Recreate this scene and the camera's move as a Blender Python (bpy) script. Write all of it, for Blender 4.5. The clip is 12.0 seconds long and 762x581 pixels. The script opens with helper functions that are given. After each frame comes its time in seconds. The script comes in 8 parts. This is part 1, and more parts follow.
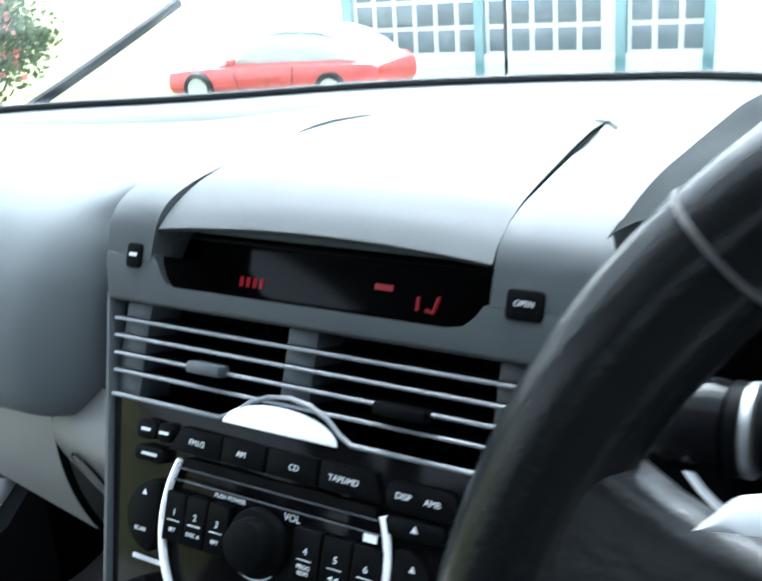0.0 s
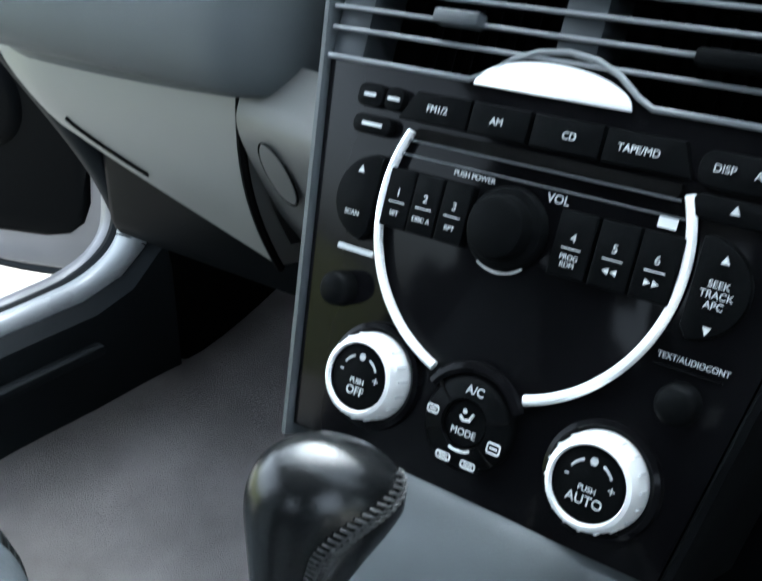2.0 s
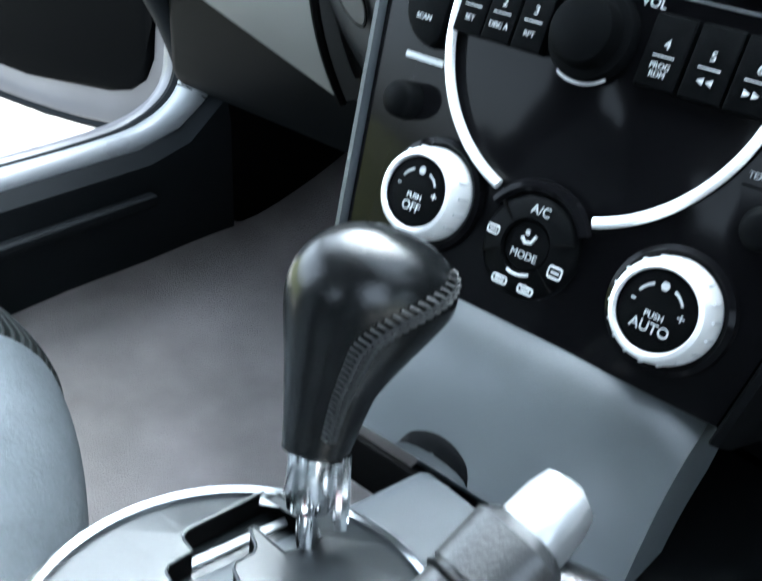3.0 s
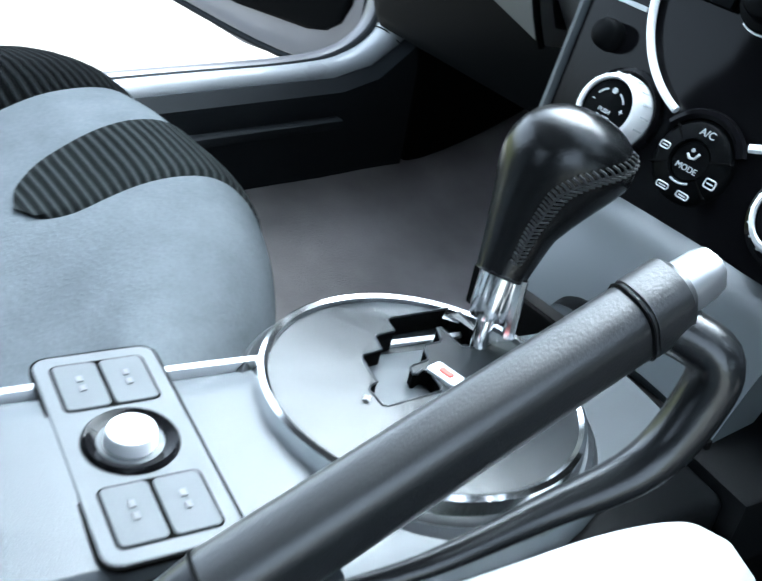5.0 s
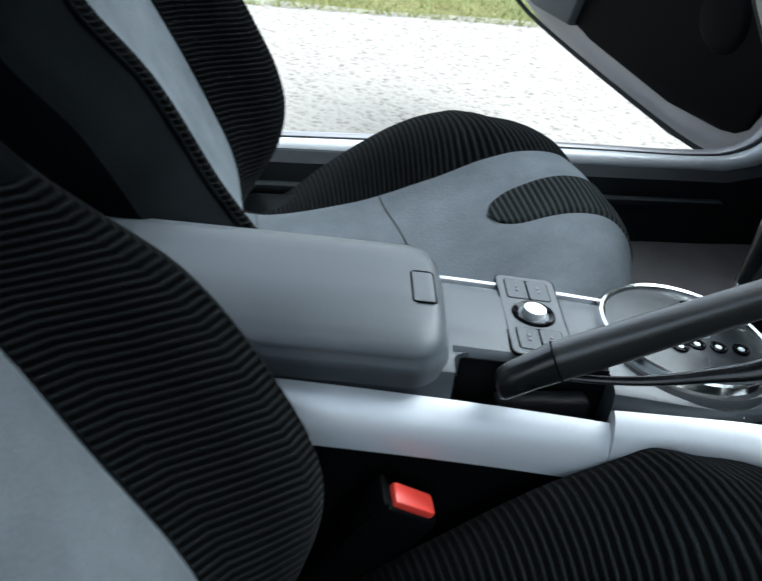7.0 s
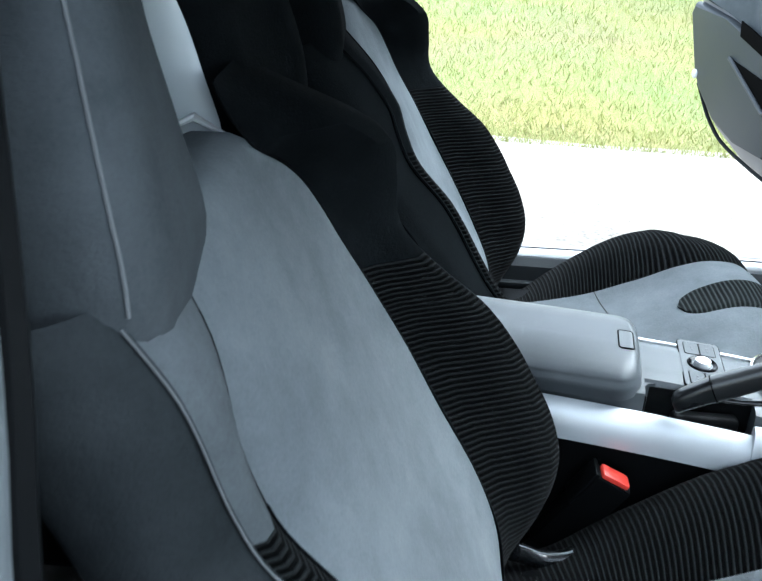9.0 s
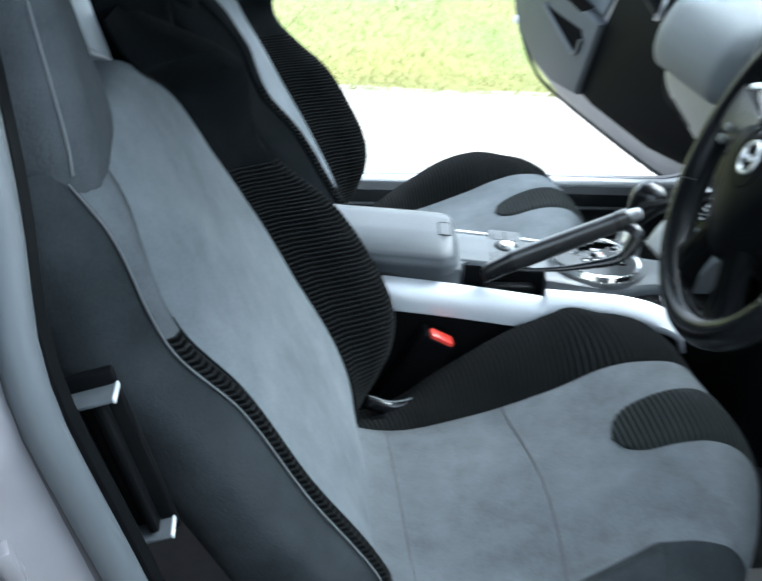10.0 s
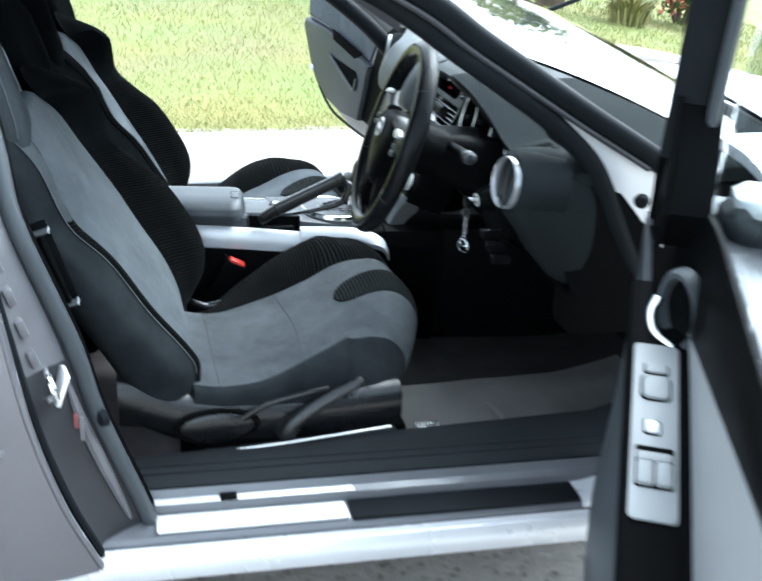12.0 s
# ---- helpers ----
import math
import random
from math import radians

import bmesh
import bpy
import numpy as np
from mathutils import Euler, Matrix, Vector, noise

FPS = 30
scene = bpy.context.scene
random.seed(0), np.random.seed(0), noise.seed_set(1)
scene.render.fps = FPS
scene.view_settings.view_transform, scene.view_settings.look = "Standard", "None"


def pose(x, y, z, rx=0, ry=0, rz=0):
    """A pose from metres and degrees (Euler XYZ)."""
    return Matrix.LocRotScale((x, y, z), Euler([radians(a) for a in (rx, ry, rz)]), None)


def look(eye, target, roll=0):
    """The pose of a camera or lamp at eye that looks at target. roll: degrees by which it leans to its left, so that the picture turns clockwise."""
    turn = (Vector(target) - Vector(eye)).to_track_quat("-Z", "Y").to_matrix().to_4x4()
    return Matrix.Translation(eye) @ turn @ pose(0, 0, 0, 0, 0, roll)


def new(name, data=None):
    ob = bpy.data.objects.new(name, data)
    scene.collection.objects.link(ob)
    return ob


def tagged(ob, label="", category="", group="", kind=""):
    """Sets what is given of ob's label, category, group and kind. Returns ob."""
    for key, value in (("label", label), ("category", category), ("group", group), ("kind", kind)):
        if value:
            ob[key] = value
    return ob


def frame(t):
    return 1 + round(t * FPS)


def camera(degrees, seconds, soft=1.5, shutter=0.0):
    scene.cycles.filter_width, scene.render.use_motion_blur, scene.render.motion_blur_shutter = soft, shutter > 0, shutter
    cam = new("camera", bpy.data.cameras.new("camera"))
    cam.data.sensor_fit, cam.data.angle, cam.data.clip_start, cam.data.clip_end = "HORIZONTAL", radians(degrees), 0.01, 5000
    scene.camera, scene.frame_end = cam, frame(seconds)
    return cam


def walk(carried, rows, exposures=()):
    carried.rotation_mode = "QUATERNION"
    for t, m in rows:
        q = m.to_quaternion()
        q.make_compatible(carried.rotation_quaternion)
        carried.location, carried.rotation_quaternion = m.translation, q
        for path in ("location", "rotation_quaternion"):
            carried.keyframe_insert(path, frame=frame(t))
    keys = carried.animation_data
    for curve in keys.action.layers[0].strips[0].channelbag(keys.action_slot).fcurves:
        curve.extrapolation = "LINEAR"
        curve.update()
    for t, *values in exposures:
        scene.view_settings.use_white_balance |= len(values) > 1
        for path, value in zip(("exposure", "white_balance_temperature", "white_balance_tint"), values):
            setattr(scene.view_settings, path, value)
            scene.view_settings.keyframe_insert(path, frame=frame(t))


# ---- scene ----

# camera and its walk
cam = camera(42.99, 12.0, soft=1.5, shutter=0.5)
walk(cam, [
    (0, look((0.297, -0.079, 0.974), (-0.204, 0.719, 0.641), -4.34)),
    (0.5, look((0.246, -0.053, 0.944), (-0.279, 0.71, 0.566), -4.97)),
    (1, look((0.206, -0.065, 0.914), (-0.314, 0.686, 0.507), -3.11)),
    (1.5, look((0.192, -0.078, 0.878), (-0.344, 0.656, 0.462), -1.94)),
    (2, look((0.186, -0.087, 0.836), (-0.358, 0.63, 0.399), 0.25)),
    (2.5, look((0.183, -0.085, 0.812), (-0.362, 0.605, 0.335), 1.40)),
    (3, look((0.184, -0.084, 0.781), (-0.375, 0.567, 0.267), 3.54)),
    (3.5, look((0.191, -0.102, 0.757), (-0.36, 0.541, 0.223), 5.75)),
    (5.5, look((0.321, -0.244, 0.797), (-0.362, 0.269, 0.277), 12.42)),
    (6, look((0.422, -0.294, 0.826), (-0.325, 0.14, 0.322), 13.23)),
    (6.5, look((0.516, -0.329, 0.871), (-0.281, -0.003, 0.363), 11.39)),
    (7, look((0.618, -0.365, 0.943), (-0.205, -0.159, 0.412), 8.68)),
    (7.5, look((0.72, -0.4, 0.994), (-0.108, -0.266, 0.449), 8.14)),
    (7.7, look((0.768, -0.43, 1.017), (-0.066, -0.342, 0.473), 7.06)),
    (9.3, look((1.09, -0.467, 1.102), (-0.706, -0.486, 0.223), 4.0)),
    (9.5, look((1.139, -0.461, 1.101), (-0.628, -0.434, 0.165), 4.3)),
    (10, look((1.293, -0.462, 1.143), (-0.452, -0.198, 0.201), 4.6)),
    (10.5, look((1.461, -0.484, 1.209), (-0.265, -0.034, 0.305), 3.0)),
    (11, look((1.645, -0.5, 1.272), (-0.056, 0.037, 0.367), 2.0)),
    (11.5, look((1.884, -0.507, 1.295), (0.14, -0.023, 0.443), 2.3)),
    (12, look((2.168, -0.459, 1.304), (0.424, 0.066, 0.479), 3.4)),
], exposures=[(0.0, 3.15, 5500, 2), (0.5, 3.00, 5500, 2), (1.0, 3.20, 5500, 2), (1.5, 3.20, 5500, 2), (2.0, 3.22, 5600, 2), (2.5, 3.40, 5600, 2), (3.5, 3.63, 5400, 2), (5.5, 2.98, 5400, 2), (6.5, 2.45, 5600, 2), (7.5, 1.80, 5600, 2), (9.5, 3.00, 5500, 2), (10.5, 2.80, 5500, 2), (12.0, 2.66, 5550, 2)])

# daylight: a bright hazy sky with a soft sun
world = bpy.data.worlds.new("sky")
scene.world = world
world.use_nodes = True
wn = world.node_tree.nodes
sky = wn.new("ShaderNodeTexSky")
sky.sky_type = "NISHITA"
sky.sun_disc = False
sky.sun_elevation, sky.sun_rotation = radians(51), radians(-27.6)
sky.dust_density = 3.0
wn["Background"].inputs["Strength"].default_value = 0.15
haze = wn.new("ShaderNodeHueSaturation")
haze.inputs["Saturation"].default_value = 0.22
world.node_tree.links.new(sky.outputs[0], haze.inputs["Color"])
world.node_tree.links.new(haze.outputs[0], wn["Background"].inputs["Color"])
sun = new("sun", bpy.data.lights.new("sun", "SUN"))
sun.data.energy, sun.data.angle, sun.data.color = 1.3, radians(60), (1.0, 0.97, 0.93)
sun.matrix_world = look((-2.2, 4.2, 5.9), (0, 0, 0))


# materials
def base_mat(name, color, rough=0.6, metal=0.0, spec=0.5):
    m = bpy.data.materials.new(name)
    m.use_nodes = True
    b = m.node_tree.nodes["Principled BSDF"]
    b.inputs["Base Color"].default_value = (*color, 1)
    b.inputs["Roughness"].default_value = rough
    b.inputs["Metallic"].default_value = metal
    b.inputs["Specular IOR Level"].default_value = spec
    return m, m.node_tree.nodes, m.node_tree.links, b


def grained(name, color, rough=0.6, metal=0.0, spec=0.5, fine=900.0, bump=0.15, blotch=6.0, vary=0.25, depth=0.0006, coord="Object"):
    """A surface with fine relief and slow changes of tone and gloss."""
    m, n, l, b = base_mat(name, color, rough, metal, spec)
    tc = n.new("ShaderNodeTexCoord")
    big = n.new("ShaderNodeTexNoise")
    big.inputs["Scale"].default_value, big.inputs["Detail"].default_value = blotch, 6
    small = n.new("ShaderNodeTexNoise")
    small.inputs["Scale"].default_value, small.inputs["Detail"].default_value = fine, 2
    l.new(tc.outputs[coord], big.inputs["Vector"])
    l.new(tc.outputs[coord], small.inputs["Vector"])
    mix = n.new("ShaderNodeMix")
    mix.data_type = "RGBA"
    mix.inputs[6].default_value = (*[c * (1 - vary) for c in color], 1)
    mix.inputs[7].default_value = (*[min(1, c * (1 + vary)) for c in color], 1)
    l.new(big.outputs["Fac"], mix.inputs[0])
    l.new(mix.outputs[2], b.inputs["Base Color"])
    ro = n.new("ShaderNodeMapRange")
    ro.inputs["To Min"].default_value, ro.inputs["To Max"].default_value = max(0.03, rough - 0.1), min(1, rough + 0.1)
    l.new(big.outputs["Fac"], ro.inputs["Value"])
    l.new(ro.outputs[0], b.inputs["Roughness"])
    bu = n.new("ShaderNodeBump")
    bu.inputs["Strength"].default_value, bu.inputs["Distance"].default_value = bump, depth
    l.new(small.outputs["Fac"], bu.inputs["Height"])
    l.new(bu.outputs[0], b.inputs["Normal"])
    return m


def ribbed(name, dark, light, pitch=0.0072):
    """Corded cloth: ridges along U of the UV map, pitch in metres along V."""
    m, n, l, b = base_mat(name, dark, 0.9, 0, 0.004)
    uv = n.new("ShaderNodeUVMap")
    sep = n.new("ShaderNodeSeparateXYZ")
    l.new(uv.outputs[0], sep.inputs[0])
    wob = n.new("ShaderNodeTexNoise")
    wob.inputs["Scale"].default_value = 25
    l.new(uv.outputs[0], wob.inputs["Vector"])
    add = n.new("ShaderNodeMath")
    add.operation = "MULTIPLY_ADD"
    add.inputs[1].default_value = 0.0016
    l.new(wob.outputs["Fac"], add.inputs[0])
    l.new(sep.outputs["Y"], add.inputs[2])
    mul = n.new("ShaderNodeMath")
    mul.operation = "MULTIPLY"
    mul.inputs[1].default_value = 2 * math.pi / pitch
    l.new(add.outputs[0], mul.inputs[0])
    sn = n.new("ShaderNodeMath")
    sn.operation = "SINE"
    l.new(mul.outputs[0], sn.inputs[0])
    mr = n.new("ShaderNodeMapRange")
    mr.inputs["From Min"].default_value = -0.3
    l.new(sn.outputs[0], mr.inputs["Value"])
    fib = n.new("ShaderNodeTexNoise")
    fib.inputs["Scale"].default_value, fib.inputs["Detail"].default_value = 700, 3
    l.new(uv.outputs[0], fib.inputs["Vector"])
    mf = n.new("ShaderNodeMath")
    mf.operation = "MULTIPLY"
    l.new(mr.outputs[0], mf.inputs[0])
    l.new(fib.outputs["Fac"], mf.inputs[1])
    mix = n.new("ShaderNodeMix")
    mix.data_type = "RGBA"
    mix.inputs[6].default_value, mix.inputs[7].default_value = (*dark, 1), (*light, 1)
    l.new(mf.outputs[0], mix.inputs[0])
    l.new(mix.outputs[2], b.inputs["Base Color"])
    bu = n.new("ShaderNodeBump")
    bu.inputs["Strength"].default_value, bu.inputs["Distance"].default_value = 0.7, 0.0015
    l.new(mr.outputs[0], bu.inputs["Height"])
    l.new(bu.outputs[0], b.inputs["Normal"])
    b.inputs["Sheen Weight"].default_value = 0.015
    return m


def suede(name, dark, light, rough=0.95):
    """Brushed suede: worn cloudy patches, finer mottling and a short nap."""
    m, n, l, b = base_mat(name, dark, rough, 0, 0.006)
    tc = n.new("ShaderNodeTexCoord")
    layers = []
    for scale, detail, stretch in ((5, 4, 1.0), (26, 5, 0.9), (300, 4, 1.0)):
        mp = n.new("ShaderNodeMapping")
        mp.inputs["Scale"].default_value = (1, stretch, 1)
        t = n.new("ShaderNodeTexNoise")
        t.inputs["Scale"].default_value, t.inputs["Detail"].default_value, t.inputs["Roughness"].default_value = scale, detail, 0.62
        l.new(tc.outputs["Object"], mp.inputs["Vector"])
        l.new(mp.outputs[0], t.inputs["Vector"])
        layers.append(t.outputs["Fac"])
    acc = None
    for fac, w in zip(layers, (0.5, 0.3, 0.2)):
        q = n.new("ShaderNodeMath")
        q.operation = "MULTIPLY_ADD"
        q.inputs[1].default_value = w
        l.new(fac, q.inputs[0])
        if acc is None:
            q.inputs[2].default_value = 0.0
        else:
            l.new(acc, q.inputs[2])
        acc = q.outputs[0]
    mr = n.new("ShaderNodeMapRange")
    mr.inputs["From Min"].default_value, mr.inputs["From Max"].default_value = 0.36, 0.66
    l.new(acc, mr.inputs["Value"])
    mix = n.new("ShaderNodeMix")
    mix.data_type = "RGBA"
    mix.inputs[6].default_value, mix.inputs[7].default_value = (*dark, 1), (*light, 1)
    l.new(mr.outputs[0], mix.inputs[0])
    l.new(mix.outputs[2], b.inputs["Base Color"])
    b1 = n.new("ShaderNodeBump")
    b1.inputs["Strength"].default_value, b1.inputs["Distance"].default_value = 0.16, 0.004
    l.new(layers[1], b1.inputs["Height"])
    b2 = n.new("ShaderNodeBump")
    b2.inputs["Strength"].default_value, b2.inputs["Distance"].default_value = 0.5, 0.0012
    l.new(layers[2], b2.inputs["Height"])
    l.new(b1.outputs[0], b2.inputs["Normal"])
    l.new(b2.outputs[0], b.inputs["Normal"])
    return m


# one dash plastic in three tones, light and shade put into the colours
DASH_LIT = grained("lit_dash_plastic", (0.062, 0.070, 0.0735), 0.54, spec=0.25, fine=1500, bump=0.25, vary=0.12)
DASH_SHADED = grained("shaded_dash_plastic", (0.0135, 0.016, 0.017), 0.62, spec=0.006, fine=1500, bump=0.25, vary=0.12)
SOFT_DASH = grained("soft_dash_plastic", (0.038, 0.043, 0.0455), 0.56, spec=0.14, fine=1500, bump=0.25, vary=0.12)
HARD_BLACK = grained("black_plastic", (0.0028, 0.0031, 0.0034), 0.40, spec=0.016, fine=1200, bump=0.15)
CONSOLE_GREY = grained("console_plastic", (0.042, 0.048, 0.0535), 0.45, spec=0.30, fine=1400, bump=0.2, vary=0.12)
PIANO = grained("gloss_black", (0.003, 0.003, 0.0035), 0.05, spec=0.07, fine=300, bump=0.0, vary=0.3)
SILVER_TRIM = grained("silver_paint", (0.60, 0.62, 0.64), 0.32, 0.15, fine=3000, bump=0.03, vary=0.06)
CHROME = grained("chrome", (0.85, 0.86, 0.87), 0.14, 1.0, fine=200, bump=0.01, vary=0.05)
SATIN_METAL = grained("satin_metal", (0.85, 0.86, 0.87), 0.38, 0.5, fine=2500, bump=0.05, vary=0.08)
# the seat's grey suede with the shoulder's shade put into the colour
SHADED_SUEDE = suede("shaded_grey_suede", (0.046, 0.052, 0.056), (0.084, 0.093, 0.100))
ARM_SUEDE = suede("mid_charcoal_suede", (0.026, 0.0296, 0.0325), (0.051, 0.057, 0.062))
SUEDE = suede("grey_suede", (0.066, 0.075, 0.082), (0.112, 0.124, 0.134))
SOILED_SUEDE = suede("soiled_grey_suede", (0.047, 0.0525, 0.0565), (0.098, 0.108, 0.115))
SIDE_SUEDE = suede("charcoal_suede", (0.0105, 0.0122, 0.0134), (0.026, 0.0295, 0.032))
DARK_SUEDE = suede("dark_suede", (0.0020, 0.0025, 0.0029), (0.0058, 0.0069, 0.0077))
RIBBED = ribbed("ribbed_cloth", (0.0010, 0.0011, 0.0012), (0.0170, 0.0190, 0.0196))
INSERT = ribbed("ribbed_insert", (0.005, 0.006, 0.006), (0.046, 0.051, 0.052), 0.0074)
WHEEL_LEATHER = grained("wheel_leather", (0.0042, 0.0047, 0.0052), 0.24, spec=0.09, fine=420, bump=0.22, blotch=22, vary=0.4, depth=0.0008)
SPOKE_LEATHER = grained("spoke_leather", (0.0065, 0.0072, 0.008), 0.42, spec=0.3, fine=160, bump=0.55, blotch=30, vary=0.4, depth=0.0016)
LEATHER = grained("black_leather", (0.0032, 0.0035, 0.0038), 0.21, spec=0.34, fine=1100, bump=0.22, vary=0.3, depth=0.0005)
STITCH = grained("stitching", (0.022, 0.023, 0.024), 0.7, fine=1500)
LIT_CARPET = grained("carpet", (0.36, 0.332, 0.322), 1.0, spec=0.05, fine=900, bump=0.9, blotch=12, vary=0.45, depth=0.003)
BODY = grained("body_paint", (0.17, 0.17, 0.185), 0.25, 0.6, fine=4000, bump=0.02, vary=0.05)
SILVER_BODY = grained("sill_paint", (0.60, 0.61, 0.63), 0.28, 0.3, fine=4000, bump=0.02, vary=0.06)
RUBBER = grained("rubber", (0.007, 0.0085, 0.010), 0.55, spec=0.07, fine=800, bump=0.2)
WHITE_MARK = grained("white_print", (0.46, 0.48, 0.49), 0.5, fine=500, bump=0.0, vary=0.03)
RED_PLASTIC = grained("red_plastic", (0.62, 0.045, 0.03), 0.4, fine=600, bump=0.05, vary=0.1)
LABEL_RED = grained("faded_red_label", (0.16, 0.035, 0.035), 0.6, fine=500)
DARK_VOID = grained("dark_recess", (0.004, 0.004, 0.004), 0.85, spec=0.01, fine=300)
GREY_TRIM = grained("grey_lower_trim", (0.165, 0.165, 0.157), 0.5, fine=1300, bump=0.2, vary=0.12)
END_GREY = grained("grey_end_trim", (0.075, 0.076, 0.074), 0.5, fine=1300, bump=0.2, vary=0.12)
CARPET_MAT = grained("rubber_mat", (0.125, 0.122, 0.116), 0.62, fine=500, bump=0.5, blotch=5, vary=0.7, depth=0.002)
FOIL = grained("foil", (0.75, 0.76, 0.77), 0.25, 0.9, fine=120, bump=1.0, vary=0.4, depth=0.004)
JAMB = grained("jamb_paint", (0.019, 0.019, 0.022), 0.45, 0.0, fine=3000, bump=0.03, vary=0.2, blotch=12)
SEAM_GREY = grained("seam_thread", (0.020, 0.0225, 0.0245), 0.9, fine=1500)
PALE_STITCH = grained("pale_stitch", (0.08, 0.085, 0.09), 0.8, fine=1500)
DOOR_GREY = grained("pale_door_trim", (0.25, 0.26, 0.262), 0.5, fine=1200, bump=0.2, vary=0.1)
# the door's shade over the sill step is put into this grey
STEP_GREY = grained("shaded_step_paint", (0.11, 0.115, 0.125), 0.32, 0.2, fine=3000, bump=0.03, vary=0.15, blotch=10)
GATE_PLATE = grained("satin_plate", (0.010, 0.0118, 0.0134), 0.31, spec=0.28, fine=3000, bump=0.05, vary=0.12)
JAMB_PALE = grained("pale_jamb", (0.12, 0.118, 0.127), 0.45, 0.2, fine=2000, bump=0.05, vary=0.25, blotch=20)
OPENING = grained("opening_rubber", (0.38, 0.395, 0.405), 0.30, fine=700, bump=0.2, vary=0.15)
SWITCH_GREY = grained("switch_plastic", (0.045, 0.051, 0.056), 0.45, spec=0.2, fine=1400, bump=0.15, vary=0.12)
# the same carpet with the driver footwell's shade put into the colour
SHADED_CARPET = grained("shaded_carpet", (0.030, 0.029, 0.029), 1.0, spec=0.05, fine=900, bump=0.9, blotch=12, vary=0.45, depth=0.003)
DOOR_FRAME = grained("door_frame_paint", (0.19, 0.186, 0.195), 0.35, 0.1, fine=3000, bump=0.03, vary=0.15, blotch=14)
OPENING_LINER = grained("liner_plastic", (0.42, 0.45, 0.47), 0.35, fine=800, bump=0.1, vary=0.15)
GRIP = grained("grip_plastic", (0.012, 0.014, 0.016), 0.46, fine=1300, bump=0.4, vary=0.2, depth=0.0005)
BRAKE_GRIP = grained("brake_grip_plastic", (0.010, 0.011, 0.012), 0.36, spec=0.62, fine=900, bump=0.22, vary=0.25, depth=0.0006)
LID_GREY = grained("ashtray_plastic", (0.052, 0.059, 0.064), 0.32, spec=0.70, fine=1400, bump=0.08, vary=0.08, blotch=2.5)
GLOSSY = grained("shiny_black_plastic", (0.006, 0.0067, 0.0075), 0.27, fine=900, bump=0.1, vary=0.2)
SILL_BLACK = grained("sill_trim_plastic", (0.014, 0.016, 0.0175), 0.7, spec=0.06, fine=700, bump=0.4, vary=0.3)
VENT_RIM = grained("vent_rim", (0.30, 0.31, 0.32), 0.30, 0.6, fine=1500, bump=0.03, vary=0.1)
VANE = grained("vane_plastic", (0.13, 0.14, 0.15), 0.3, fine=900, bump=0.08, vary=0.12)


# mesh helpers
def finish(bm, name, smooth=True, sharp=40):
    bmesh.ops.recalc_face_normals(bm, faces=bm.faces)
    me = bpy.data.meshes.new(name)
    bm.to_mesh(me)
    bm.free()
    if smooth and len(me.polygons):
        me.shade_smooth()
        me.set_sharp_from_angle(angle=radians(sharp))
    return me


def part(name, bm, material, parent=None, label="", smooth=True, sharp=40):
    ob = new(name, finish(bm, name, smooth, sharp))
    ob.data.materials.append(material)
    if parent is not None:
        ob.parent = parent
    if label:
        tagged(ob, label)
    return ob


def thing(name, label, category, group="", kind=""):
    return tagged(new(name), label, category, group, kind)


def single(name, bm, material, label, category, group="", kind="", smooth=True, sharp=40):
    return tagged(part(name, bm, material, None, "", smooth, sharp), label, category, group, kind)


def box(x0, x1, y0, y1, z0, z1, bevel=0.0, seg=2, bm=None, m=None):
    """A box, with its edges rounded."""
    own = bmesh.new()
    vs = bmesh.ops.create_cube(own, size=1)["verts"]
    for v in vs:
        v.co = ((x0 + x1) / 2 + v.co.x * (x1 - x0), (y0 + y1) / 2 + v.co.y * (y1 - y0), (z0 + z1) / 2 + v.co.z * (z1 - z0))
    if bevel:
        bmesh.ops.bevel(own, geom=own.edges[:], offset=bevel, segments=seg, profile=0.5, affect="EDGES", clamp_overlap=True)
    if m is not None:
        own.transform(m)
    return join(bm, own)


def join(bm, own):
    if bm is None:
        return own
    me = bpy.data.meshes.new("t")
    own.to_mesh(me)
    own.free()
    bm.from_mesh(me)
    bpy.data.meshes.remove(me)
    return bm


def prism(poly, depth, m=None, bevel=0.0, seg=2, bm=None):
    """A polygon in the local xy plane, drawn out by depth along local z (from 0), front edge rounded."""
    own = bmesh.new()
    lo = [own.verts.new((x, y, 0)) for x, y in poly]
    hi = [own.verts.new((x, y, depth)) for x, y in poly]
    n = len(poly)
    own.faces.new(lo[::-1])
    top = own.faces.new(hi)
    for i in range(n):
        own.faces.new((lo[i], lo[(i + 1) % n], hi[(i + 1) % n], hi[i]))
    if bevel:
        bmesh.ops.bevel(own, geom=list(top.edges), offset=bevel, segments=seg, profile=0.5, affect="EDGES", clamp_overlap=True)
    if m is not None:
        own.transform(m)
    return join(bm, own)


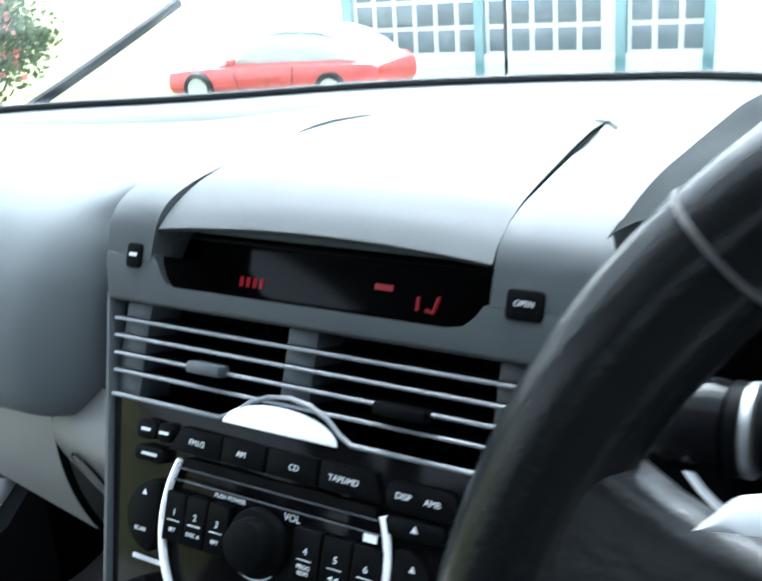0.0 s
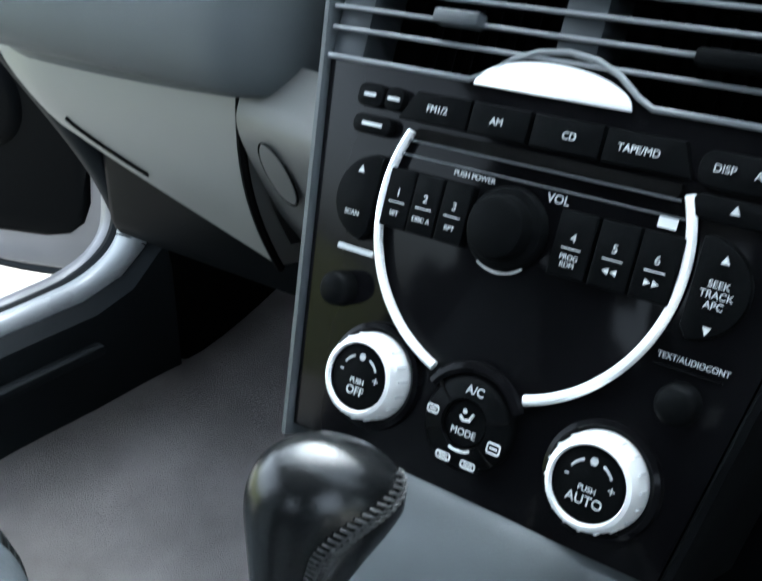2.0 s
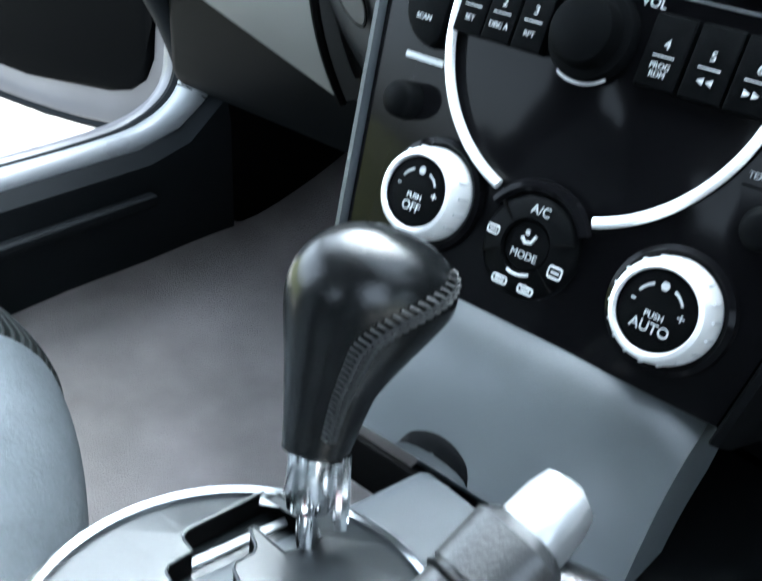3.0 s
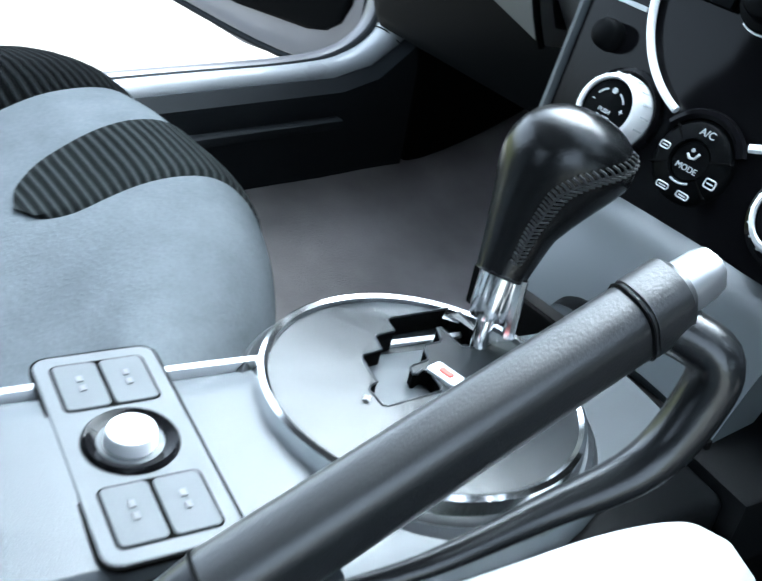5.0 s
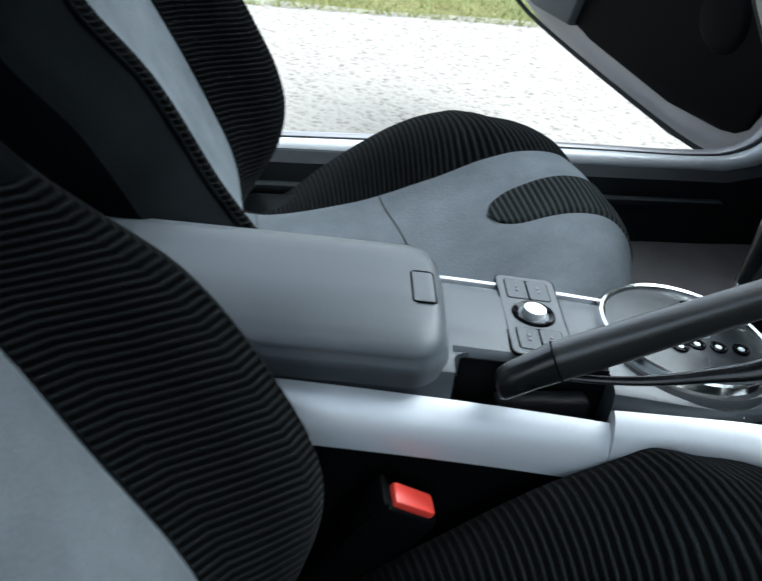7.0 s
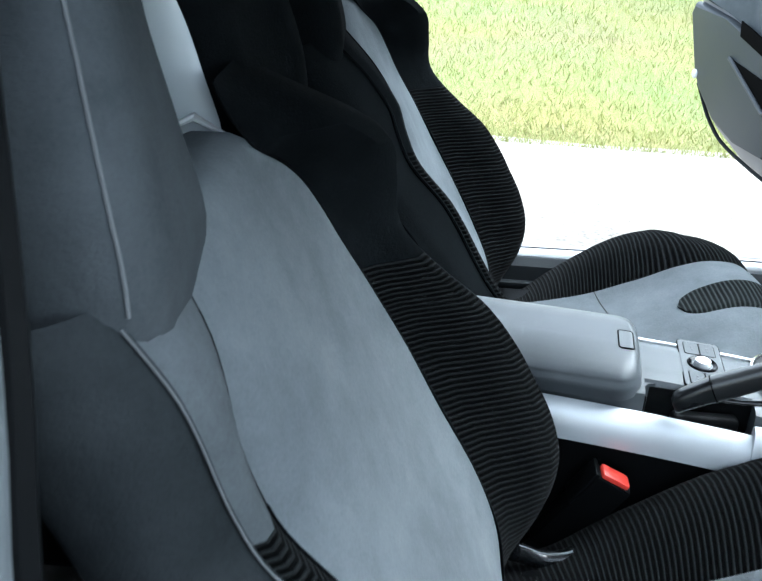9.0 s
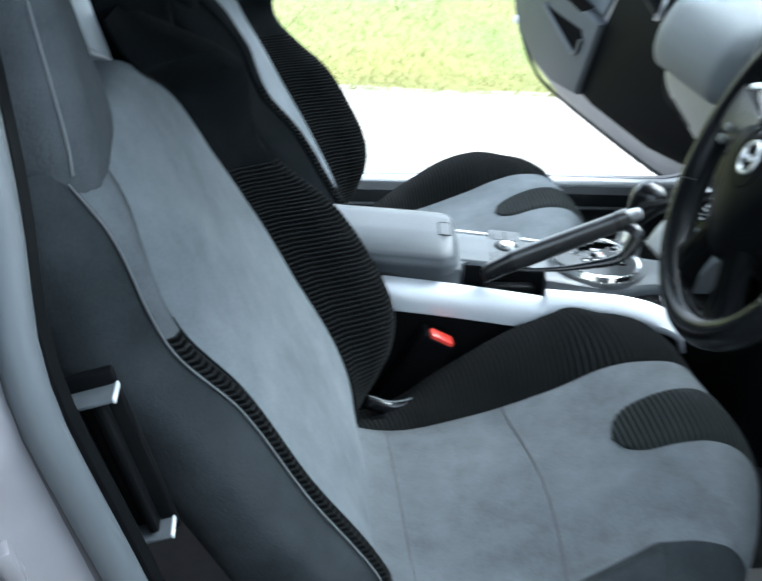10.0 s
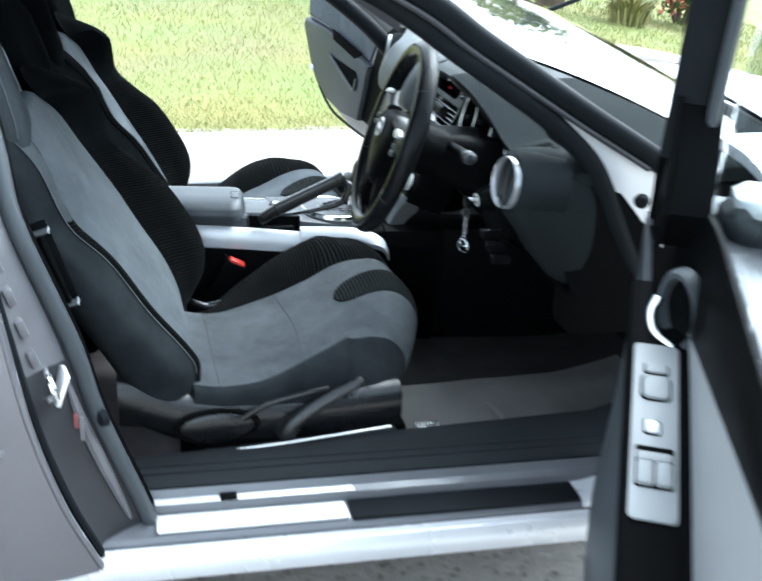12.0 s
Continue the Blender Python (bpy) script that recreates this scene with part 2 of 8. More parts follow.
def tube(path, r, n=10, bm=None, closed=False, caps=True, squash=1.0):
    """A tube along a path; r may be a number or one a point. squash: the section's second axis to its first."""
    own = bmesh.new()
    pts = [Vector(p) for p in path]
    k = len(pts)
    rings = []
    side = None
    for i, p in enumerate(pts):
        a, b = (pts[(i + 1) % k], pts[i - 1]) if closed else (pts[min(i + 1, k - 1)], pts[max(i - 1, 0)])
        d = (a - b).normalized()
        if side is None:
            side = d.orthogonal().normalized()
        side = (side - d * side.dot(d)).normalized()
        up = d.cross(side)
        rr = r[i] if isinstance(r, (list, tuple)) else r
        rings.append([own.verts.new(p + side * rr * math.cos(t) + up * rr * squash * math.sin(t)) for t in (2 * math.pi * j / n for j in range(n))])
    for i in range(k if closed else k - 1):
        a, b = rings[i], rings[(i + 1) % k]
        for j in range(n):
            own.faces.new((a[j], a[(j + 1) % n], b[(j + 1) % n], b[j]))
    if caps and not closed:
        own.faces.new(rings[0][::-1])
        own.faces.new(rings[-1])
    return join(bm, own)


def lathe(profile, n=32, m=None, bm=None, arc=360.0):
    """Turns (radius, height) pairs about local z."""
    own = bmesh.new()
    full = arc >= 360
    cols = n if full else n + 1
    rings = []
    for r, z in profile:
        if r < 1e-6:
            rings.append([own.verts.new((0, 0, z))] * cols)
        else:
            rings.append([own.verts.new((r * math.cos(radians(arc * j / n)), r * math.sin(radians(arc * j / n)), z)) for j in range(cols)])
    for a, b in zip(rings, rings[1:]):
        for j in range(n):
            q = [a[j], a[(j + 1) % cols], b[(j + 1) % cols], b[j]]
            q = list(dict.fromkeys(q))
            if len(q) > 2:
                own.faces.new(q)
    if m is not None:
        own.transform(m)
    return join(bm, own)


def loft(rows, close_u=False, close_ends=False, bm=None, uv=False):
    """A skin over rows of points. uv: lays a map in metres over it (U along the rows, V from row to row)."""
    own = bmesh.new()
    grid = [[own.verts.new(p) for p in row] for row in rows]
    lay = own.loops.layers.uv.new("UVMap") if uv else None
    if uv:
        us, vs = [], []
        for i, row in enumerate(rows):
            acc = [0.0]
            for a, b in zip(row, row[1:]):
                acc.append(acc[-1] + (Vector(b) - Vector(a)).length)
            mid = acc[len(acc) // 2]
            us.append([u - mid for u in acc])
        for j in range(len(rows[0])):
            acc = [0.0]
            for a, b in zip(rows, rows[1:]):
                acc.append(acc[-1] + (Vector(b[j]) - Vector(a[j])).length)
            vs.append(acc)
        if uv == "mid":
            vs = [vs[len(vs) // 2]] * len(vs)
    for i in range(len(grid) - 1):
        w = len(grid[i])
        for j in range(w if close_u else w - 1):
            j2 = (j + 1) % w
            f = own.faces.new((grid[i][j], grid[i][j2], grid[i + 1][j2], grid[i + 1][j]))
            if uv:
                for lp, (a, b) in zip(f.loops, ((i, j), (i, j2), (i + 1, j2), (i + 1, j))):
                    lp[lay].uv = (us[a][b], vs[b][a])
    if close_ends:
        own.faces.new(grid[0][::-1])
        own.faces.new(grid[-1])
    return join(bm, own)


def shell(func, us, vs, thick, uv=False):
    """A curved sheet with thickness: func(u, v) gives the outer face, thick a vector or a number along -normal."""
    rows = [[Vector(func(u, v)) for u in us] for v in vs]
    own = bmesh.new()
    t = Vector(thick)
    a = [[own.verts.new(p) for p in r] for r in rows]
    b = [[own.verts.new(p + t) for p in r] for r in rows]
    nv, nu = len(a), len(a[0])
    for g, flip in ((a, False), (b, True)):
        for i in range(nv - 1):
            for j in range(nu - 1):
                q = (g[i][j], g[i][j + 1], g[i + 1][j + 1], g[i + 1][j])
                own.faces.new(q[::-1] if flip else q)
    rim = [(0, j) for j in range(nu)] + [(i, nu - 1) for i in range(1, nv)] + [(nv - 1, j) for j in range(nu - 2, -1, -1)] + [(i, 0) for i in range(nv - 2, 0, -1)]
    for (i, j), (k, m) in zip(rim, rim[1:] + rim[:1]):
        own.faces.new((a[i][j], b[i][j], b[k][m], a[k][m]))
    return own


def flow(pts, t):
    """A smooth curve through (t, value) pairs, with no flat spots at the pairs."""
    if t <= pts[0][0]:
        return pts[0][1]
    if t >= pts[-1][0]:
        return pts[-1][1]
    i = max(k for k in range(len(pts) - 1) if pts[k][0] <= t)
    (t0, a), (t1, b) = pts[i], pts[i + 1]
    slope = lambda k: (pts[min(k + 1, len(pts) - 1)][1] - pts[max(k - 1, 0)][1]) / (pts[min(k + 1, len(pts) - 1)][0] - pts[max(k - 1, 0)][0])
    h = t1 - t0
    s = (t - t0) / h
    return a * (1 + 2 * s) * (1 - s) ** 2 + b * s * s * (3 - 2 * s) + h * s * (1 - s) * (slope(i) * (1 - s) - slope(i + 1) * s)


def ease(keys, t):
    """Smooth curve through (t, value) keys."""
    if t <= keys[0][0]:
        return keys[0][1]
    if t >= keys[-1][0]:
        return keys[-1][1]
    for i in range(len(keys) - 1):
        (a, va), (b, vb) = keys[i], keys[i + 1]
        if a <= t <= b:
            sa = (vb - keys[i - 1][1]) / (b - keys[i - 1][0]) if i else (vb - va) / (b - a)
            sb = (keys[i + 2][1] - va) / (keys[i + 2][0] - a) if i + 2 < len(keys) else (vb - va) / (b - a)
            h, u = b - a, (t - a) / (b - a)
            return (2 * u**3 - 3 * u**2 + 1) * va + (u**3 - 2 * u**2 + u) * h * sa + (-2 * u**3 + 3 * u**2) * vb + (u**3 - u**2) * h * sb


def span(a, b, n):
    return [a + (b - a) * i / (n - 1) for i in range(n)]


def spline(pts, n=8):
    """A smooth path through the points."""
    ks = list(range(len(pts)))
    cols = [[(k, p[c]) for k, p in zip(ks, pts)] for c in range(len(pts[0]))]
    return [tuple(ease(c, t) for c in cols) for t in span(0, len(pts) - 1, (len(pts) - 1) * n + 1)]


def rounded(w, h, r, n=5, cx=0.0, cy=0.0):
    """The outline of a rounded rectangle."""
    out = []
    for sx, sy, a0 in ((1, 1, 0), (-1, 1, 90), (-1, -1, 180), (1, -1, 270)):
        for i in range(n + 1):
            a = radians(a0 + 90 * i / n)
            out.append((cx + sx * (w / 2 - r) + r * math.cos(a), cy + sy * (h / 2 - r) + r * math.sin(a)))
    return out


def circle(r, n=24, cx=0.0, cy=0.0):
    return [(cx + r * math.cos(2 * math.pi * i / n), cy + r * math.sin(2 * math.pi * i / n)) for i in range(n)]


def text(name, body, size, m, material, parent, depth=0.0004):
    """Flat raised lettering, centred on the local origin of m."""
    cu = bpy.data.curves.new(name, "FONT")
    cu.body, cu.size, cu.align_x, cu.align_y, cu.extrude = body, size, "CENTER", "CENTER", depth
    tmp = bpy.data.objects.new(name, cu)
    scene.collection.objects.link(tmp)
    me = bpy.data.meshes.new_from_object(tmp.evaluated_get(bpy.context.evaluated_depsgraph_get()))
    bpy.data.objects.remove(tmp)
    bpy.data.curves.remove(cu)
    me.transform(m)
    me.materials.clear()
    ob = new(name, me)
    me.materials.append(material)
    ob.parent = parent
    return ob


# ---- the setting: ground, driveway, lawn, car shell ----
def ground_mat(name, c1, c2, scale, bump, rough=0.95, depth=0.01, stones=0.0):
    m, n, l, b = base_mat(name, c1, rough, 0, 0.2)
    tc = n.new("ShaderNodeTexCoord")
    a = n.new("ShaderNodeTexNoise")
    a.inputs["Scale"].default_value, a.inputs["Detail"].default_value, a.inputs["Roughness"].default_value = scale, 8, 0.7
    v = n.new("ShaderNodeTexVoronoi")
    v.inputs["Scale"].default_value = scale * 1.5
    big = n.new("ShaderNodeTexNoise")
    big.inputs["Scale"].default_value, big.inputs["Detail"].default_value = 0.8, 4
    for t in (a, v, big):
        l.new(tc.outputs["Object"], t.inputs["Vector"])
    mx = n.new("ShaderNodeMix")
    mx.data_type = "RGBA"
    mx.inputs[6].default_value, mx.inputs[7].default_value = (*c1, 1), (*c2, 1)
    cr = n.new("ShaderNodeMapRange")
    cr.inputs["From Min"].default_value, cr.inputs["From Max"].default_value = 0.3, 0.7
    sm = n.new("ShaderNodeMath")
    sm.operation = "MULTIPLY_ADD"
    sm.inputs[1].default_value = stones
    l.new(v.outputs["Distance"], sm.inputs[0])
    l.new(a.outputs["Fac"], sm.inputs[2])
    l.new(sm.outputs[0], cr.inputs["Value"])
    l.new(cr.outputs[0], mx.inputs[0])
    m2 = n.new("ShaderNodeMix")
    m2.data_type, m2.blend_type = "RGBA", "MULTIPLY"
    m2.inputs[0].default_value = 0.5
    l.new(mx.outputs[2], m2.inputs[6])
    l.new(big.outputs["Color"], m2.inputs[7])
    l.new(mx.outputs[2] if stones else m2.outputs[2], b.inputs["Base Color"])
    bu = n.new("ShaderNodeBump")
    bu.inputs["Strength"].default_value, bu.inputs["Distance"].default_value = bump, depth
    l.new(sm.outputs[0], bu.inputs["Height"])
    l.new(bu.outputs[0], b.inputs["Normal"])
    return m


CONCRETE = ground_mat("pale_driveway", (0.082, 0.073, 0.063), (0.32, 0.294, 0.256), 34, 1.0, stones=0.4)
GRAVEL = ground_mat("gravel", (0.075, 0.066, 0.058), (0.34, 0.315, 0.285), 28, 1.0, stones=0.5)
LAWN = ground_mat("lawn_soil", (0.18, 0.187, 0.064), (0.315, 0.312, 0.130), 46, 0.8, depth=0.03)
GRASS = grained("grass_blades", (0.275, 0.292, 0.096), 0.7, fine=40, bump=0.0, blotch=2.5, vary=0.5)



def fall(y):
    """The ground's height: level by the car, falling away ahead of it."""
    return -0.135 * (max(0, min(y, 32) - 2.2) - 1.2 * (1 - math.exp(-max(0, min(y, 32) - 2.2) / 1.2)))


def ground_sheet(x0, x1, ys, lift, nx=2, ragged=0.0):
    rows = []
    for y in ys:
        w = ragged * noise.noise((y * 2.1, 0, 0)) + 0.6 * ragged * noise.noise((y * 7, 3, 0))
        rows.append([(x + (w if k == 0 else 0), y, fall(y) + lift) for k, x in enumerate(span(x0, x1, nx))])
    return loft(rows)


single("ground", ground_sheet(-400, 400, [-400, -60, -14, 0, 1, 2, 2.5, 3, 3.5, 4, 5, 6, 8, 10, 14, 20, 26, 32, 60, 400], 0.0, 6), LAWN, "short green lawn and open ground round the driveway", "ground", kind="structure")
single("driveway", ground_sheet(-2.58, -0.9, span(-14, 24, 110), 0.006, 2, 0.035), CONCRETE, "pale sunlit gritty driveway beside the lawn", "driveway", kind="structure")
single("road", ground_sheet(-0.9, 9, span(-14, 24, 50), 0.0065), GRAVEL, "brownish loose gravel under and beside the car", "gravel", kind="structure")

# grass blades, thick along the driveway's edge and thinning further off
rng = random.Random(3)
verts, faces = [], []
for i in range(60000):
    far = rng.random() ** 2.2
    x = -2.52 - 7.7 * far
    y = rng.uniform(-3.4, 5.2) * (1 + far)
    h = rng.uniform(0.02, 0.055) * (0.75 + 0.6 * far)
    a, w = rng.uniform(0, 6.283), 0.0022 + 0.005 * far
    dx, dy = math.cos(a), math.sin(a)
    lean = rng.uniform(-0.025, 0.025), rng.uniform(-0.025, 0.025)
    k = len(verts)
    g0 = fall(y)
    verts += [(x - dx * w, y - dy * w, g0), (x + dx * w, y + dy * w, g0), (x + lean[0], y + lean[1], g0 + h)]
    faces.append((k, k + 1, k + 2))
me = bpy.data.meshes.new("grass")
me.from_pydata(verts, [], faces)
me.materials.append(GRASS)
tagged(new("grass", me), "short bright green grass along the driveway edge", "grass", kind="stuff")

# car floor and carpets
FLOOR_Z = 0.19
single("floor", box(-0.66, 0.70, -0.9, 0.95, FLOOR_Z - 0.05, FLOOR_Z, 0.0), LIT_CARPET, "black carpeted car floor", "car floor", kind="structure")


def carpet_sheet(x0, x1):
    """Footwell carpet, rising to the bulkhead in front and rolled up at the sides."""
    def f(u, v):
        z = FLOOR_Z + 0.012 + 0.13 * max(0, (v - 0.58) / 0.37) ** 1.5 + 0.055 * max(0, (abs(u) - 0.42) / 0.18) ** 1.5 * (u < 0)
        return u, v, z + 0.004 * noise.noise((u * 9, v * 9, 0))
    return shell(f, span(x0, x1, 24), span(-0.3, 0.95, 40), (0, 0, -0.01))


# one carpet, two tones: passenger side's light and driver side's shade painted in
single("passenger_carpet", carpet_sheet(-0.655, -0.125), LIT_CARPET, "grey brown carpet in the passenger footwell, light painted in", "carpet", kind="structure")
single("driver_carpet", carpet_sheet(0.125, 0.66), SHADED_CARPET, "carpet in the driver footwell, shade painted in", "carpet", kind="structure")

# door sills: painted outer step, rubber seal and inner trim
def sill(side, name, label):
    s = side
    flare = 0.064 if s > 0 else 0.0
    t = thing(name, label, "door sill", kind="structure")
    inner = [(0.600, 0.185), (0.600, 0.335), (0.606, 0.362), (0.625, 0.372), (0.660, 0.366), (0.672, 0.345), (0.675, 0.300), (0.675, 0.185)]
    step = [(0.676, 0.200), (0.676, 0.296), (0.690, 0.303), (0.715, 0.290), (0.722, 0.262), (0.745, 0.248), (0.805, 0.236), (0.815, 0.205), (0.815, 0.11), (0.70, 0.11)]
    band = [(0.8155, 0.11), (0.8155, 0.203), (0.822, 0.206), (0.84, 0.197), (0.868, 0.187), (0.873, 0.150), (0.84, 0.11)]
    if s > 0:
        inner = [(0.640, 0.185), (0.640, 0.268), (0.648, 0.284), (0.664, 0.290), (0.735, 0.288), (0.746, 0.282), (0.750, 0.270), (0.750, 0.185)]
        step = [(0.7505, 0.178), (0.7505, 0.281), (0.757, 0.285), (0.764, 0.271), (0.780, 0.268), (0.784, 0.252), (0.836, 0.247), (0.842, 0.241), (0.842, 0.176), (0.75, 0.176)]
        band = [(0.8425, 0.174), (0.8425, 0.234), (0.848, 0.237), (0.853, 0.230), (0.860, 0.231), (0.868, 0.218), (0.872, 0.200), (0.868, 0.184), (0.85, 0.174)]
    for nm, poly, mat, lab in (("inner_trim", inner, SILL_BLACK, "matt black sill trim"), ("step", step, STEP_GREY, "painted sill step, door shade in its grey"), ("outer_band", band, SILVER_BODY, "bright silver sill edge")):
        rows = []
        for y in span(-1.50 if s > 0 and nm == "outer_band" else -0.62, 0.56, 24):
            k = max(0, (y - 0.46) / 0.10)
            rows.append([(s * (x + flare * (max(y, -0.62) + 0.43) * (x > 0.70)), y, z + 0.05 * k * k * (1 if z > 0.25 else 0)) for x, z in poly])
        part(nm, loft(rows, close_u=True, close_ends=True), mat, t, lab, sharp=30)
    if s < 0:
        loop_ = spline([(-0.655, -0.60, 0.352), (-0.655, -0.2, 0.362), (-0.652, 0.20, 0.368), (-0.650, 0.42, 0.368), (-0.648, 0.495, 0.378), (-0.645, 0.540, 0.408), (-0.645, 0.556, 0.455), (-0.648, 0.556, 0.52), (-0.655, 0.530, 0.64), (-0.665, 0.46, 0.76)], 6)
        part("opening_trim", tube([(x, y, z - 0.006) for x, y, z in loop_], 0.025, 14, squash=0.8), OPENING, t, "grey rubber opening trim")
        part("seal", tube([(x - 0.030, y + 0.006, z - 0.008) for x, y, z in loop_], 0.014, 8), RUBBER, t, "black rubber door seal")
        part("jamb", tube([(x - 0.064, y + 0.022 * max(0, min(1, (y - 0.4) / 0.1)), z - 0.022) for x, y, z in loop_], 0.019, 10), DOOR_FRAME, t, "pale painted jamb")
        c_ = Vector((-0.6440, 0.545, 0.405))
        part("trim_joint", tube([c_ + Vector((0.0, 0.021, -0.019)) * math.cos(a) * 1.0 + Vector((0.0215, 0.0, 0.004)) * math.sin(a) for a in span(-0.3, math.pi + 0.3, 14)], 0.0009, 5), DARK_VOID, t)
        part("ledge", box(-0.602, -0.585, -0.3, 0.45, 0.325, 0.337, 0.004), SILL_BLACK, t)
    return t


sill(-1, "passenger_sill", "black and silver sill under the open passenger door")
ds = sill(1, "driver_sill", "black trim and silver sill under the open driver door")


def on_sill(x0, x1, y0, y1, z0, z1, bevel):
    """A strip lying on the driver's sill, splayed with it."""
    b = box(x0, x1, y0, y1, z0, z1, bevel)
    for v in b.verts:
        v.co.x += 0.064 * (v.co.y + 0.43)
    return b


part("tread_plate", on_sill(0.783, 0.838, -0.09, 0.33, 0.247, 0.2555, 0.004), RUBBER, ds, "dark rubber tread strip")
part("scuff_plate", on_sill(0.788, 0.832, -0.420, -0.095, 0.2485, 0.2565, 0.003), SATIN_METAL, ds, "bright brushed metal scuff plate")
part("scuff_strip", on_sill(0.7655, 0.7790, -0.420, -0.075, 0.2685, 0.2725, 0.001), SATIN_METAL, ds, "narrow bright metal strip")
part("clip", on_sill(0.7645, 0.7800, -0.310, -0.280, 0.269, 0.2765, 0.002), HARD_BLACK, ds)
for xr in (0.690, 0.712):
    part("trim_ridge", on_sill(xr, xr + 0.005, -0.58, 0.46, 0.286, 0.2915, 0.0015), SILL_BLACK, ds)
part("bright_corner", shell(lambda u, v: (0.784 + 0.060 * u + 0.064 * (0.763 + 0.13 * v), 0.333 + 0.13 * v, 0.2545 + 0.062 * v * v - 0.006 * u ** 4), span(0, 1, 8), span(0, 1, 12), (0, 0, -0.010)), SILVER_BODY, ds, "bright upswept sill corner")


# front pillars: door seal, dark post and, low down, the painted strip between them
def pillar(side, name, label):
    s = side
    t = thing(name, label, "pillar", kind="structure")
    seal = spline([(s * 0.665, 0.585, 0.38), (s * 0.675, 0.545, 0.50), (s * 0.68, 0.465, 0.635), (s * 0.68, 0.400, 0.735), (s * 0.68, 0.295, 0.842), (s * 0.68, 0.095, 0.987), (s * 0.665, -0.075, 1.090), (s * 0.60, -0.40, 1.165), (s * 0.55, -0.9, 1.17)], 8)
    if s > 0:
        seal = spline([(0.665, 0.585, 0.38), (0.675, 0.545, 0.50), (0.685, 0.478, 0.615), (0.69, 0.422, 0.712), (0.69, 0.363, 0.818), (0.69, 0.292, 0.886), (0.69, 0.229, 0.931), (0.69, 0.104, 1.010), (0.675, -0.075, 1.118), (0.62, -0.40, 1.235), (0.58, -0.9, 1.25)], 8)
    part("seal", tube(seal, 0.020 if s > 0 else 0.026, 12, squash=0.9), RUBBER, t, "black rubber door seal")
    if s > 0:
        post = spline([(0.715, 0.560, 0.780), (0.71, 0.468, 0.838), (0.70, 0.327, 0.918), (0.70, 0.136, 1.031), (0.70, -0.03, 1.128), (0.65, -0.40, 1.26), (0.61, -0.9, 1.28)], 8)
        part("post", tube(post, 0.022, 12, squash=0.8), RUBBER, t, "dark windscreen pillar")
        part("post_bead", tube([(x + 0.008, y - 0.012, z - 0.018) for x, y, z in post[8:]], 0.005, 8), JAMB, t)
        rows = []
        for y, z0, z1 in ((0.14, 0.996, 1.004), (0.19, 0.962, 0.980), (0.265, 0.912, 0.937), (0.32, 0.855, 0.905), (0.377, 0.785, 0.872), (0.43, 0.720, 0.842), (0.520, 0.60, 0.80)):
            rows.append([(0.694, y, z0), (0.700, y + 0.004, z0 * 0.7 + z1 * 0.3), (0.704, y + 0.006, z0 * 0.3 + z1 * 0.7), (0.700, y + 0.006, z1), (0.66, y + 0.03, z1), (0.66, y + 0.03, z0)])
        part("painted_strip", loft(rows, close_u=True, close_ends=True), SILVER_BODY, t, "pale silver painted strip")
    else:
        post = spline([(-0.70, 0.66, 0.800), (-0.70, 0.790, 0.842), (-0.70, 0.905, 0.882), (-0.70, 1.02, 0.925)], 6)
        part("post", tube(post, 0.0075, 8), RUBBER, t, "dark quarter window bar")
        up = [(x - 0.035, y + 0.03, z + 0.03) for x, y, z in seal[28:]]
        part("upper_post", tube(up, 0.024, 10, squash=0.8), GREY_TRIM, t, "pale trimmed upper pillar")
    return t


pillar(1, "driver_pillar", "dark windscreen pillar with black seals and a pale painted foot")
pillar(-1, "passenger_pillar", "windscreen pillar with a black seal and thin dark bar")

# roof, rear bulkhead, rear quarter panels closing the cabin
single("roof", shell(lambda u, v: (u, v, 1.27 - 0.09 * (u / 0.6) ** 2 - 0.29 * max(0, (v + 0.3) / 0.5) ** 2), span(-0.60, 0.60, 17), span(-1.5, 0.02, 17), (0, 0, -0.03)), JAMB, "dark grey car roof panel over the cabin", "car roof", kind="structure")

# footwell sides and bulkhead
# the door's shadow on the kick panels is put into their near-black colour
for s_ in (-1, 1):
    single("kick_panel", box(min(s_ * (0.602 if s_ < 0 else 0.635), s_ * 0.70), max(s_ * (0.602 if s_ < 0 else 0.635), s_ * 0.70), 0.562, 1.0, 0.12, 0.78, 0.012, 3), DARK_VOID, "trim panel beside the footwell, shade painted in", "trim", kind="structure")
single("bulkhead", box(-0.70, 0.70, 0.93, 1.0, 0.12, 0.80, 0.02), HARD_BLACK, "dark bulkhead ahead of the footwells", "trim", kind="structure")
# unseen box added to stop light leaking down behind the dashboard
single("scuttle", box(-0.70, 0.70, 0.66, 0.93, 0.66, 0.765, 0.01), HARD_BLACK, "unseen block keeping light out between dashboard and bulkhead", "trim", kind="structure")


